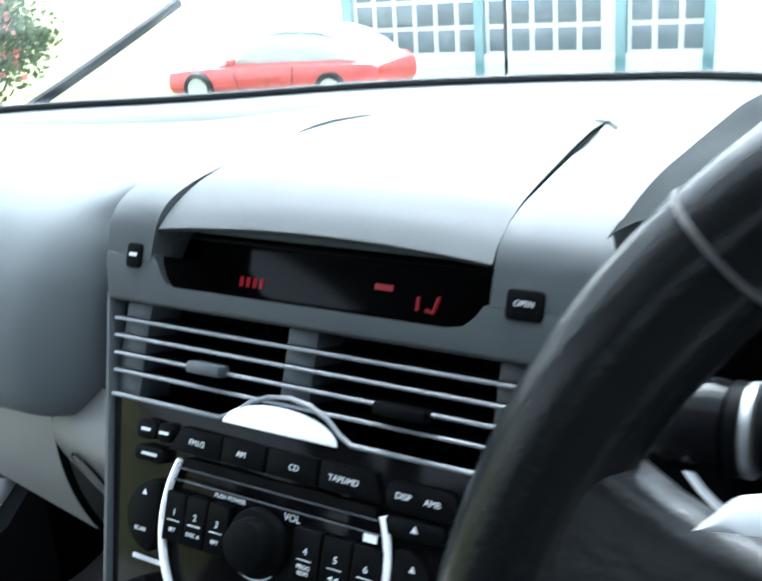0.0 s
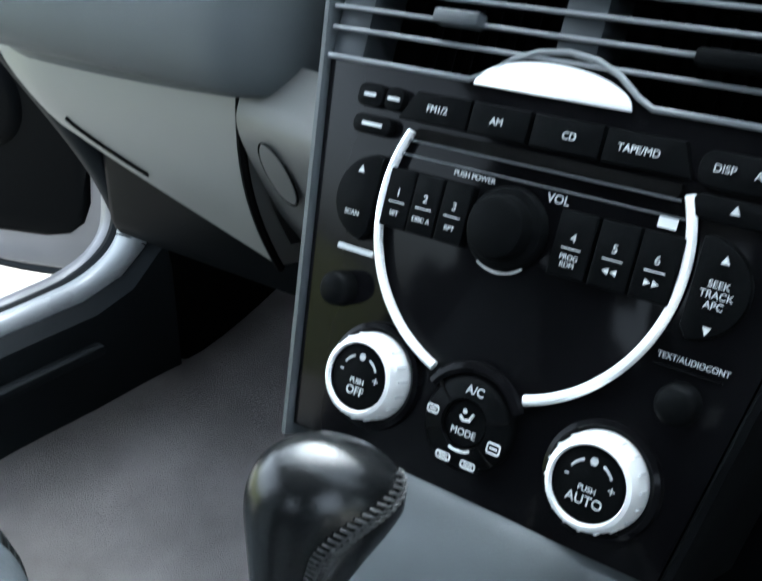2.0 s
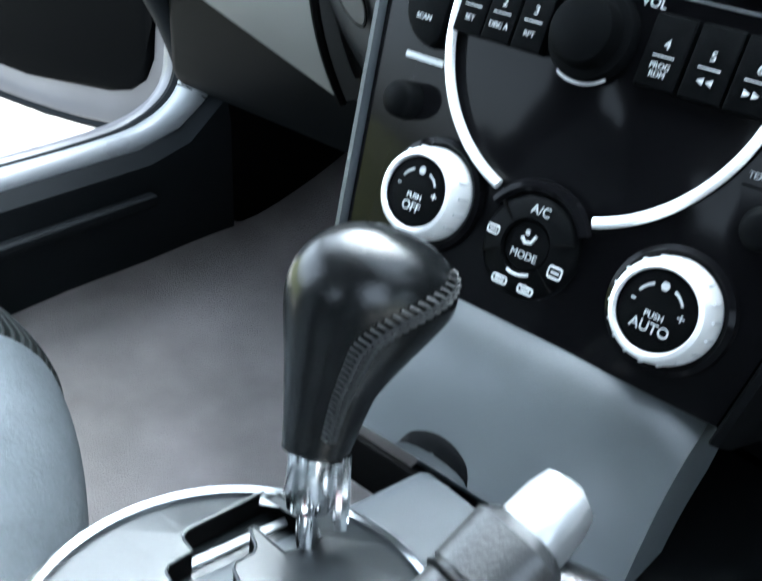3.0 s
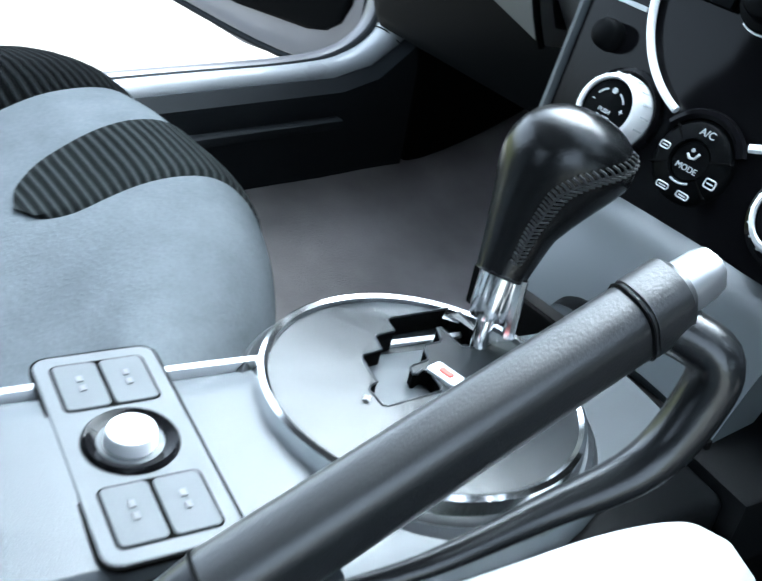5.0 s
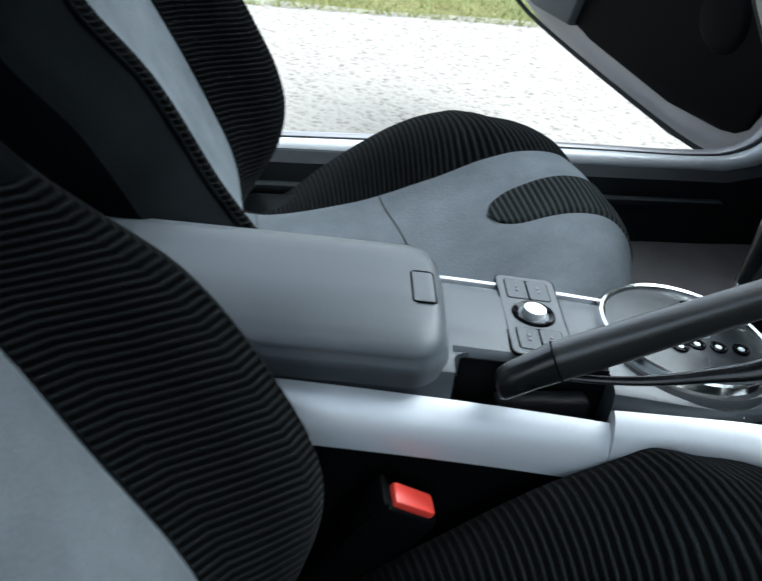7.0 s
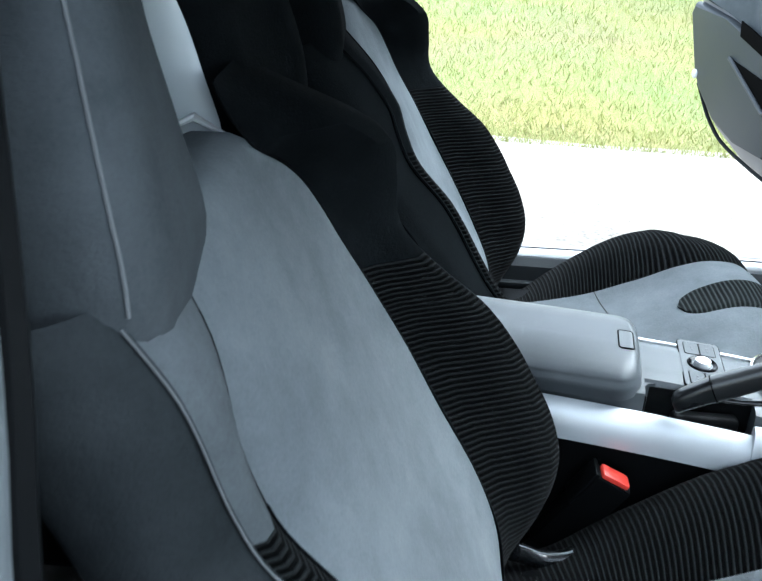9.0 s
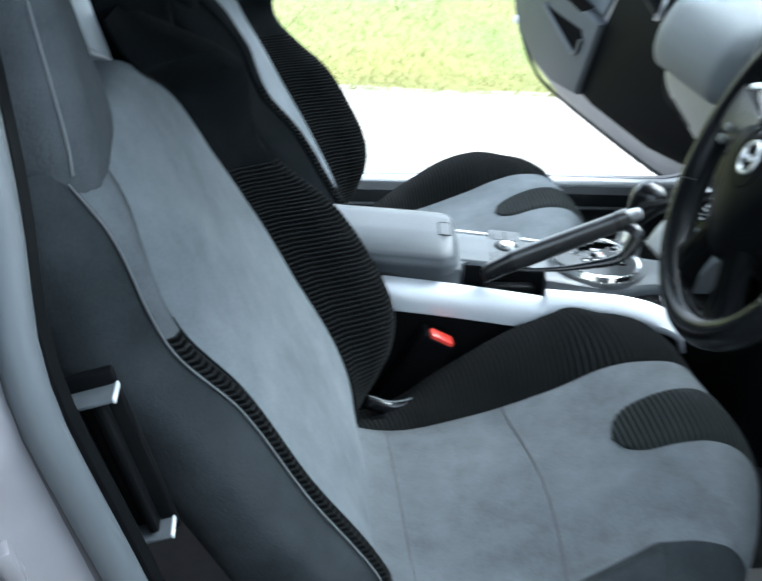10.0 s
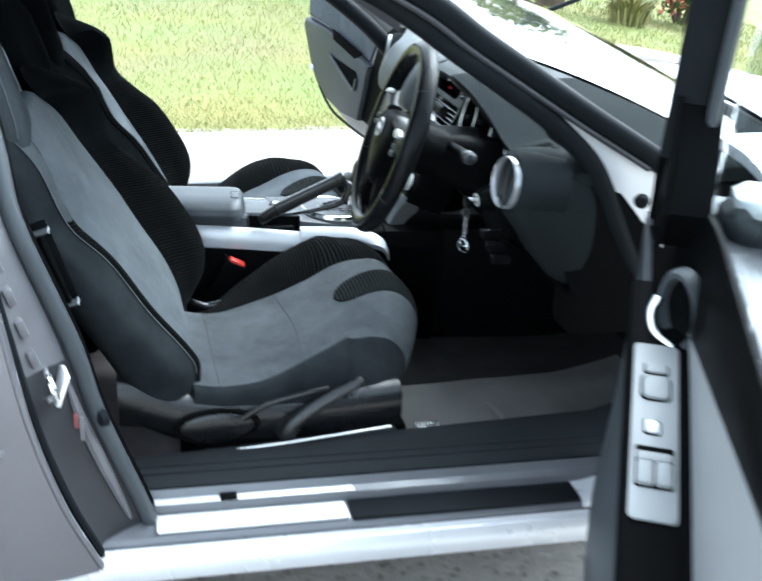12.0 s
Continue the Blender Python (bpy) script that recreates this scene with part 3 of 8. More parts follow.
# ---- seats ----
CROWN = [(-0.335, 0.398), (-0.26, 0.384), (-0.16, 0.389), (-0.07, 0.419), (0.0, 0.455), (0.055, 0.478), (0.095, 0.481), (0.125, 0.468), (0.147, 0.440), (0.152, 0.405), (0.140, 0.360)]
SPINE = [(0.34, -0.315), (0.42, -0.338), (0.50, -0.378), (0.60, -0.435), (0.72, -0.500), (0.80, -0.545), (0.883, -0.590), (0.92, -0.602)]
CREST_L = [(0.30, -0.345), (0.33, -0.328), (0.39, -0.288), (0.43, -0.270), (0.48, -0.266), (0.53, -0.281), (0.58, -0.308), (0.62, -0.332), (0.66, -0.363), (0.70, -0.410), (0.75, -0.458), (0.80, -0.466), (0.84, -0.473), (0.868, -0.500), (0.889, -0.545), (0.905, -0.580), (0.92, -0.605)]
# how far the inner bolster's crest stands above the middle of the cushion
INNER_RISE = [(-0.34, -0.100), (-0.30, -0.083), (-0.244, -0.050), (-0.187, -0.004), (-0.123, 0.031), (-0.058, 0.040), (0.0, 0.021), (0.04, 0.004), (0.07, -0.008), (0.12, -0.010)]


def cushion(seat, cx, dy, dz):
    """The sitting part: grey centre, corded side bolsters and a corded tongue at the front."""
    path = spline([(0, y, z) for y, z in CROWN], 6)
    n = len(path)

    def row(i, xs):
        _, y, z = path[i]
        out = []
        # how far the bolsters stand above the middle here
        rise = flow([(-0.34, 0.0), (-0.28, 0.002), (-0.23, 0.014), (-0.16, 0.038), (-0.09, 0.053), (-0.02, 0.049), (0.04, 0.020), (0.08, -0.008), (0.10, -0.02), (0.13, -0.035)], y)
        for x, lift, drop in xs:
            w = 1.0 - 0.05 * max(0, (y - 0.0) / 0.12)
            if x > 0:
                xr = flow([(-0.30, 0.232), (-0.22, 0.222), (-0.12, 0.202), (-0.04, 0.188), (0.03, 0.184), (0.1, 0.192)] if cx > 0 else [(-0.30, 0.232), (-0.18, 0.230), (-0.05, 0.212), (0.03, 0.200), (0.1, 0.200)], y)
                x = x * xr / 0.2 if x <= 0.2 else xr + (x - 0.2) * (0.254 - xr) / 0.054
            k = (0.62 if cx > 0 else 0.30) * rise if x > 0 else flow(INNER_RISE, y) + (0.011 * max(0, min(1, (y + 0.06) / 0.08)) if cx > 0 else 0)
            kk = max(0, min(1, (y + 0.06) / 0.12))
            corner = -(1.55 if x > 0 else 0.55) * x * x * kk * kk * (3 - 2 * kk)
            out.append((cx + x * w, y + dy + corner * 1.1, z + dz + lift * k - drop - (0.055 if cx > 0 else 0.020) * max(0, (x - 0.02) / 0.2) ** 2 * kk * kk * (3 - 2 * kk) + 0.003 * noise.noise((x * 14 + cx * 9, y * 14, z * 9))))
        return out

    XL, XR = -0.118, 0.200
    mid = [(x, 0.25 * max(0, (XL + 0.05 - x) / 0.05) ** 2 + 0.25 * max(0, (x - XR + 0.05) / 0.05) ** 2, 0.0) for x in span(XL, XR, 27)]
    left = [(-0.118, 0.25, 0), (-0.137, 0.42, -0.007), (-0.160, 0.62, -0.012), (-0.183, 0.78, -0.013), (-0.206, 0.90, -0.011), (-0.228, 0.97, -0.006), (-0.245, 1.0, 0.0), (-0.257, 0.99, 0.006), (-0.264, 0.95, 0.018), (-0.267, 0.90, 0.040)]
    right = [(0.200, 0.25, 0), (0.207, 0.42, 0), (0.214, 0.68, 0), (0.221, 0.9, 0), (0.228, 1.0, 0.001), (0.235, 0.98, 0.003), (0.242, 0.8, 0.008), (0.248, 0.5, 0.018), (0.251, 0.2, 0.03), (0.253, 0, 0.045)]
    side = [(0.253, 0, 0.045), (0.254, -0.1, 0.08), (0.250, -0.1, 0.115), (0.246, -0.1, 0.14)]
    rng_ = range(n)
    part("seat_centre", loft([row(i, mid) for i in rng_], uv=True), SOILED_SUEDE if cx > 0 else SUEDE, seat, "grey suede seat centre, lightly soiled")
    for sgn, nm in ((-1, "inner_bolster"), (1, "outer_bolster")):
        xs = left if sgn < 0 else right
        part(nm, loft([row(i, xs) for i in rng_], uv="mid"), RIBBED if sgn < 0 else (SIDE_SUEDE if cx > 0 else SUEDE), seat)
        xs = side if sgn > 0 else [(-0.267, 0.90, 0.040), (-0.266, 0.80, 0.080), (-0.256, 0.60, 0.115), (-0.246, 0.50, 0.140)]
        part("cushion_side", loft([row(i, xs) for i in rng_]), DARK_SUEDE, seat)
    # corded tongue let into the front of the centre
    rows = []
    ln = [0.0]
    for a, b in zip(path, path[1:]):
        ln.append(ln[-1] + math.hypot(b[1] - a[1], b[2] - a[2]))
    start = next(k for k in range(n) if path[k][1] > -0.026)
    for t in span(0, 1, 29):
        half_w = (1.16 if cx > 0 else 1.0) * (0.040 * math.sqrt(max(0, 1 - (1 - min(1, t / 0.18)) ** 2)) + 0.034 * t ** 1.2)
        tx = 0.004 + 0.010 * t
        want = ln[start] + t * 0.240
        k = min(max(q for q in range(n) if ln[q] <= want + 1e-9), n - 2)
        f = (want - ln[k]) / (ln[k + 1] - ln[k])
        xs = [(tx + x, 0.25 * (abs(tx + x) / 0.155) ** 4, 0) for x in span(-half_w, half_w, 13)]
        pa, pb = row(k, xs), row(k + 1, xs)
        nz = Vector((0, -(pb[6][2] - pa[6][2]), pb[6][1] - pa[6][1])).normalized() * 0.0025
        rows.append([tuple(Vector(a).lerp(Vector(b), min(1, f)) + nz * (1 if 0 < j2 < 12 else -0.6)) for j2, (a, b) in enumerate(zip(pa, pb))])
    part("front_insert", loft(rows, uv="mid"), INSERT, seat, "dark corded tongue insert")
    # seams across the centre
    for y0, bow in ((-0.125, 0.018), (-0.288, 0.0)):
        k = min(range(n - 4), key=lambda q: abs(path[q][1] - y0))
        pa, pb = row(k, mid), row(k + 3, mid)
        line_ = [Vector(a).lerp(Vector(b), min(1, bow / 0.05 * (1 - ((j2 - 13) / 13) ** 2))) for j2, (a, b) in enumerate(zip(pa, pb))]
        part("seam", tube([p + Vector((0, 0, -0.0003)) for p in line_], 0.0011, 6), SEAM_GREY, seat)
    # under-frame
    part("base", box(cx - 0.20, cx + 0.20, -0.30 + dy, 0.07 + dy, 0.24, 0.345, 0.02), HARD_BLACK, seat)
    for sx in (-0.19, 0.19):
        part("rail", box(cx + sx - 0.022, cx + sx + 0.022, -0.36 + dy, 0.09 + dy, FLOOR_Z + 0.012, 0.250, 0.006), HARD_BLACK, seat)


def backrest(seat, cx, dy, set_back, dz):
    zs = span(0.34, 0.92, 60)

    def crest(z, right):
        y = flow(CREST_L, z)
        if right:
            y -= set_back * min(1, max(0, (z - 0.30) / 0.12)) * (1 - 0.5 * max(0, min(1, (z - 0.72) / 0.1)))
        return y

    def pts(z, sgn):
        """Half a section from the middle outwards: (x, y) with the kind of skin."""
        yc = flow(SPINE, z)
        yk = max(crest(z, sgn > 0), yc + 0.004)
        xb = ease([(0.34, 0.155), (0.5, 0.158), (0.7, 0.146), (0.77, 0.134), (0.81, 0.114), (0.835, 0.090), (0.855, 0.058), (0.87, 0.030), (0.92, 0.018)], z)
        W = ease([(0.34, 0.235), (0.45, 0.255), (0.55, 0.258), (0.68, 0.235), (0.72, 0.222), (0.78, 0.226), (0.84, 0.215), (0.88, 0.185), (0.92, 0.165)], z)
        if sgn > 0 and set_back > 0.06:
            xb, W = ease([(0.34, 0.200), (0.5, 0.200), (0.62, 0.198), (0.74, 0.196), (0.80, 0.180), (0.86, 0.150), (0.883, 0.125), (0.92, 0.100)], z), ease([(0.34, 0.245), (0.45, 0.258), (0.6, 0.268), (0.72, 0.275), (0.86, 0.270), (0.92, 0.255)], z)
            if cx < 0:
                xb *= 0.72
            xo = flow([(0.34, 0.024), (0.62, 0.026), (0.74, 0.040), (0.80, 0.060), (0.86, 0.088), (0.92, 0.130)], z)
            yp = flow([(0.34, -0.335), (0.40, -0.332), (0.443, -0.336), (0.55, -0.412), (0.65, -0.474), (0.705, -0.523), (0.745, -0.543), (0.82, -0.570), (0.87, -0.606), (0.90, -0.628), (0.92, -0.645)], z)
            if cx < 0:
                yp += 0.040 * min(1, max(0, (z - 0.36) / 0.12)) * min(1, max(0, (0.90 - z) / 0.12))
            wr = lambda lst: [(cx + x, y + dy, z + dz) for x, y in lst]
            centre = [(x, yc + 0.006 * (1 - (x / xb) ** 2) + (yp - yc + 0.004) * (x / xb) ** 5) for x in span(0, xb, 13)]
            bol = [(xb, centre[-1][1]), (xb + 0.25 * xo, yp + 0.008), (xb + 0.55 * xo, yp + 0.012), (xb + 0.83 * xo, yp + 0.009), (xb + xo, yp)]
            side = [(xb + xo, yp), (xb + xo + 0.008, yp - 0.004), (max(W, xb + xo + 0.018), yp - 0.03), (max(W, xb + xo + 0.018) + 0.006, yp - 0.07), (W - 0.006, yc - 0.11), (W - 0.05, yc - 0.13), (0.06, yc - 0.13), (0, yc - 0.13)]
            side = spline(side, 3)
            return wr(centre), wr(bol), wr(side)
        xk = xb + (W - xb) * 0.62
        d = yk - yc
        centre = [(x, yc + 0.010 * (1 - (x / max(xb, 1e-3)) ** 2) * 0.6 + 0.12 * d * (x / max(xb, 1e-3)) ** 4) for x in span(0, xb, 11)]
        bol = [(xb, yc + 0.12 * d), (xb + (xk - xb) * 0.25, yc + 0.30 * d), (xb + (xk - xb) * 0.5, yc + 0.62 * d), (xb + (xk - xb) * 0.75, yc + 0.9 * d), (xk, yk), (xk + (W - xk) * 0.35, yk - 0.004), (xk + (W - xk) * 0.7, yk - 0.02), (W, yk - 0.055)]
        side = [(W, yk - 0.055), (W + 0.002, yk - 0.09), (W - 0.010, yc - 0.085), (W - 0.05, yc - 0.105), (0.06, yc - 0.11), (0, yc - 0.11)]
        wr = lambda lst: [(cx + sgn * x, y + dy, z + dz) for x, y in lst]
        return wr(centre), wr(bol), wr(side)

    L, R = [pts(z, -1) for z in zs], [pts(z, 1) for z in zs]
    wrinkle = lambda p: (p[0], p[1] + 0.0035 * noise.noise((p[0] * 12, p[2] * 12, cx)), p[2])
    mid_rows = [[wrinkle(p) for p in l[0][::-1] + r[0][1:]] for l, r, z in zip(L, R, zs) if z < 0.877]
    top = mid_rows[-1]
    mid_rows += [[(p[0], p[1] - b, p[2] + h) for p in top] for b, h in ((0.006, 0.005), (0.018, 0.009), (0.045, 0.008), (0.075, -0.010))]
    part("back_centre", loft(mid_rows, uv=True), SUEDE, seat, "grey suede backrest centre, faintly creased")
    k = next(i for i, z in enumerate(zs) if z > 0.718)
    for S, nm in ((L, "inner"), (R, "outer")):
        dark_side = (nm == "outer" and cx > 0)
        part("back_bolster", loft([s[1] for s in S[: k + 1]], uv="mid"), RIBBED, seat, "corded black bolster")
        part("shoulder_wing", loft([s[1] for s in S[k:]], uv=True), SHADED_SUEDE if dark_side else DARK_SUEDE, seat, "grey suede shoulder, shade painted in" if dark_side else "dark suede shoulder wing")
        # the driver's outer side has its shading put into a darker suede
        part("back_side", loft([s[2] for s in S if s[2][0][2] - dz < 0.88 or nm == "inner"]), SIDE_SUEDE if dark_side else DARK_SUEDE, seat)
        # raised piping where the bolster turns to the side
        part("piping", tube([Vector(s[1][-1]) + Vector((0, 0.001, 0)) for s in S], 0.0016 if dark_side else 0.0026, 6), SIDE_SUEDE if dark_side else DARK_SUEDE, seat)
        part("welt", tube([Vector(s[1][0]) + Vector((0, 0.0005, 0)) for s in (S[: k + 1] if dark_side else S)], 0.0015, 6), DARK_SUEDE, seat)
        if cx > 0 and nm == "outer":
            part("edge_stitching", tube([Vector(s[2][1]) + Vector((0.001, 0.003, 0)) for s in S[8:] if s[2][1][2] < 0.865], 0.0008, 6), PALE_STITCH, seat, "pale worn stitching")
    # lower end of the backrest
    lo = [list(L[0][0][::-1]) + list(R[0][0][1:]), [(x, y - 0.02, z - 0.03) for x, y, z in list(L[0][0][::-1]) + list(R[0][0][1:])]]
    part("back_tuck", loft(lo), SUEDE, seat)
    # looped headrest with its opening
    arch = spline([(-0.150, 0.76), (-0.150, 0.86), (-0.143, 0.93), (-0.126, 1.0), (-0.088, 1.065), (0, 1.09), (0.088, 1.065), (0.126, 1.0), (0.146, 0.93), (0.156, 0.86), (0.160, 0.76)], 6)
    rows = []
    for i, (x, z) in enumerate(arch):
        a, b = arch[max(0, i - 1)], arch[min(len(arch) - 1, i + 1)]
        d = Vector((b[0] - a[0], 0, b[1] - a[1])).normalized()
        nrm = Vector((-d.z, 0, d.x))
        yc = -0.592 - 0.30 * (z - 0.86) - 3.2 * max(0, 0.90 - z) ** 2
        wid = 0.072 + 0.016 * max(0, min(1, (1.0 - z) / 0.1))
        wing = (0.050 if x < 0 else 0.010) * max(0, min(1, (1.05 - z) / 0.08))
        ring = []
        for px, py in rounded(2 * wid, 0.11, 0.045, 6):
            fwd = wing * max(0, px / wid) ** 2 if py > -0.02 else 0
            ring.append(tuple(Vector((cx + x, yc + dy + py + fwd - 0.035 - 0.003 * max(0, min(1, x / 0.1)), z + dz)) + nrm * px))
        rows.append(ring)
    half_ = len(rows) // 2
    part("headrest", loft(rows[: half_ + 1], close_u=True, close_ends=True), DARK_SUEDE, seat, "dark suede headrest arm")
    part("headrest", loft(rows[half_:], close_u=True, close_ends=True), ARM_SUEDE if cx > 0 else DARK_SUEDE, seat, "mid grey suede headrest arm" if cx > 0 else "dark suede headrest arm")
    liner = []
    for i, (x, z) in enumerate(arch[: half_ + 1]):
        if z > 0.82:
            a, b = arch[max(0, i - 1)], arch[i + 1]
            d = Vector((b[0] - a[0], 0, b[1] - a[1])).normalized()
            wid = 0.072 + 0.016 * max(0, min(1, (1.0 - z) / 0.1)) + 0.003
            yc = -0.592 - 0.30 * (z - 0.86) - 3.2 * max(0, 0.90 - z) ** 2
            liner.append([tuple(Vector((cx + x, yc + dy + py - 0.035, z + dz)) + Vector((d.z, 0, -d.x)) * (wid + lift)) for py, lift in ((0.030, -0.004), (0.024, 0.001), (0.0, 0.002), (-0.030, 0.001), (-0.036, -0.004))])
    part("opening_liner", loft(liner), OPENING_LINER, seat, "pale grey liner in the headrest opening")
    part("liner_clip", tube([Vector((cx - 0.052 + 0.004 * k, -0.602 + dy - 0.02 * k, z + dz)) for k, z in ((0, 0.872), (1, 0.884), (2, 0.874), (1, 0.862))], 0.0035, 8, closed=True), SATIN_METAL, seat, "bright clip")
    if cx > 0:
        rim_ = [Vector(r[2]) + Vector((0.0005, 0.0005, 0)) for r in rows[half_:] if 0.86 < r[2][2] < 1.05]
        part("headrest_stitching", tube(rim_, 0.0012, 6), PALE_STITCH, seat, "pale worn stitching")


def car_seat(name, cx, cushion_y, back_y, dz, set_back, label):
    s = thing(name, label, "car seat", "front seats")
    cushion(s, cx, cushion_y, dz)
    backrest(s, cx, back_y, set_back, dz)
    return s


driver_seat = car_seat("sports_seat", 0.37, 0.0, 0.0, 0.0, 0.075, "grey suede sports seat with corded black bolsters, outer bolster worn")
# hinge cover where the driver's backrest meets the cushion, on the console side
hinge = spline([(0.166, -0.306, 0.356), (0.160, -0.290, 0.348), (0.158, -0.267, 0.339), (0.156, -0.240, 0.341), (0.150, -0.226, 0.346)], 5)
part("hinge_cover", tube(hinge, [0.006] + [0.0135] * (len(hinge) - 2) + [0.006], 14, squash=0.8), GLOSSY, driver_seat, "glossy black hinge cover")
part("cover_lip", tube([(x + 0.004, y, z + 0.0125) for x, y, z in hinge[3:-3]], 0.0014, 6), VANE, driver_seat, "thin pale lip")
car_seat("sports_seat", -0.36, 0.016, 0.035, -0.022, 0.075, "grey suede sports seat with corded black bolsters and tongue insert")


# ---- centre console ----
CON = pose(0.03, 0, 0.512, 0, 0, -7.9)
console = thing("centre_console", "grey plastic centre console with silver side trim, between the seats", "car console")


def con_rows(profile_of, y0, y1, n):
    return [[tuple(CON @ Vector(p)) for p in profile_of(y)] for y in span(y0, y1, n)]


def con_z(y):
    return ease([(-0.5, 0.012), (-0.17, 0.010), (-0.05, 0.004), (0.1, -0.008), (0.2, -0.014)], y)


# the upper deck leaves an opening for the handbrake on its driver side
def deck(y):
    z = con_z(y)
    cut = 0.034 if -0.155 < y < -0.03 else ease([(-0.03, 0.060), (0.05, 0.060), (0.08, 0.054), (0.11, 0.041), (0.14, 0.030), (0.168, 0.024)], y)
    return [(-0.066, y, z - 0.30), (-0.066, y, z - 0.010), (-0.063, y, z - 0.003), (-0.058, y, z)] + [(x, y, z + 0.001 - 0.004 * max(0, x / 0.06)) for x in span(-0.045, cut - 0.004, 8)] + [(cut, y, z - 0.005), (cut + 0.002, y, z - 0.012), (cut + 0.002, y, z - 0.30)]


ys = [-0.52, -0.4, -0.3, -0.2, -0.163, -0.1551, -0.1549, -0.12, -0.08, -0.04, -0.0301, -0.0299, -0.02, 0.02, 0.05, 0.07, 0.09, 0.11, 0.13, 0.15, 0.168]
part("deck", loft([[tuple(CON @ Vector(p)) for p in deck(y)] for y in ys], close_u=True, close_ends=True), CONSOLE_GREY, console, "satin grey plastic top", sharp=35)
part("brake_well", box(0.0365, 0.0615, -0.1545, -0.0305, -0.30, -0.045, 0.003, m=CON), DARK_VOID, console, "dark handbrake slot")
part("well_liner", box(0.0362, 0.0380, -0.1548, -0.0302, -0.06, 0.0025, 0.0005, m=CON), HARD_BLACK, console)
part("well_liner", box(0.0362, 0.0612, -0.1550, -0.1530, -0.06, 0.0025, 0.0005, m=CON), HARD_BLACK, console)
fillet = [(0.0362, -0.1552)] + [(0.0362 + 0.013 - 0.013 * math.sin(a), -0.1552 + 0.013 - 0.013 * math.cos(a)) for a in span(0, math.pi / 2, 8)]
part("well_corner", prism(fillet, 0.05, CON @ pose(0, 0, 0.0070 - 0.05), 0.0008), CONSOLE_GREY, console)
part("brake_bracket", box(0.030, 0.058, -0.140, -0.095, -0.030, -0.026, 0.001, m=CON @ pose(0, 0, 0, 14, 0, 0)), SATIN_METAL, console, "dull metal bracket")
# silver flank on the driver side, black flank under it
def flank(y):
    z = -0.006 - 0.019 * max(0, (y + 0.5) / 0.47) ** 2.2 if y < -0.030 else ease([(-0.03, -0.0125), (0.05, -0.0130), (0.09, -0.0140), (0.13, -0.021), (0.155, -0.032), (0.170, -0.047), (0.178, -0.067)], y)
    w = ease([(-0.5, 0.0), (0.05, 0.002), (0.12, 0.012), (0.175, 0.022)], y)
    low = max(0, (y - 0.02) / 0.158) ** 2 * 0.046
    return [(0.0622, y, z - 0.004), (0.068 + w * 0.4, y, z + 0.001), (0.076 + w * 0.7, y, z - 0.003), (0.083 + w, y, z - 0.016), (0.085 + w, y, z - 0.032 + 0.5 * low), (0.081 + w, y, z - 0.048 + 0.7 * low), (0.070 + w, y, z - 0.055 + 0.7 * low), (0.0622, y, z - 0.055 + 0.7 * low)]


part("silver_flank", loft([[tuple(CON @ Vector(p)) for p in flank(y)] for y in span(-0.52, -0.04, 24) + [-0.0305, -0.0300] + span(-0.02, 0.14, 16) + span(0.145, 0.1775, 12)], close_u=True, close_ends=True), SILVER_TRIM, console, "pale silver painted side rail")
part("black_flank", box(0.055, 0.072, -0.52, 0.30, -0.32, -0.058, 0.004, m=CON), HARD_BLACK, console)
part("black_flank", box(0.056, 0.0655, 0.0, 0.172, -0.10, -0.045, 0.003, m=CON), HARD_BLACK, console)
part("black_flank", box(-0.080, -0.0665, -0.52, 0.30, -0.32, -0.05, 0.004, m=CON), HARD_BLACK, console)
part("bright_edge", loft(con_rows(lambda y: [(-0.0705, y, con_z(y) - 0.006), (-0.0705, y, con_z(y) - 0.001), (-0.0685, y, con_z(y) + 0.0008), (-0.0665, y, con_z(y) - 0.0005), (-0.0665, y, con_z(y) - 0.008)], -0.24, 0.100, 20), close_u=True, close_ends=True), SILVER_TRIM, console, "thin bright edge strip")
# ashtray lid sloping up to the dashboard
own = shell(lambda u, v: (u, 0.176 + 0.046 * v, 0.502 + 0.058 * v + 0.010 * math.sin(max(0, min(1, v)) * math.pi) - 0.010 * (u / 0.085) ** 4 - 0.012 * max(0, -v)), span(-0.083, 0.088, 16), span(0.0, 1.15, 14), (0, 0.02, -0.03))
part("ashtray_lid", own, LID_GREY, console, "smooth grey ashtray lid")
part("lid_gap", box(-0.083, 0.090, 0.1715, 0.1755, 0.470, 0.4965, 0.001), DARK_VOID, console)
part("ashtray_catch", loft([[(-0.005 + 0.020 * math.cos(a) * s, 0.176 + 0.009 * math.sin(a) * s, 0.502 + 0.011 * math.sin(a) * s + 0.007 * (1 - s * s) ** 0.5) for a in span(0, math.pi, 14)] for s in (1.0, 0.9, 0.7, 0.4, 0.05)]), HARD_BLACK, console, "half-round dark pull")
part("tunnel", box(-0.055, 0.058, 0.29, 0.66, -0.32, -0.02, 0.01, m=CON), HARD_BLACK, console)
part("front_cheek", box(0.010, 0.0615, 0.06, 0.172, -0.30, -0.026, 0.006, 3, m=CON), HARD_BLACK, console, "black cheek beside the gear gate")
part("front_skirt", box(-0.074, 0.072, 0.1685, 0.31, -0.30, -0.020, 0.004, m=CON), HARD_BLACK, console)

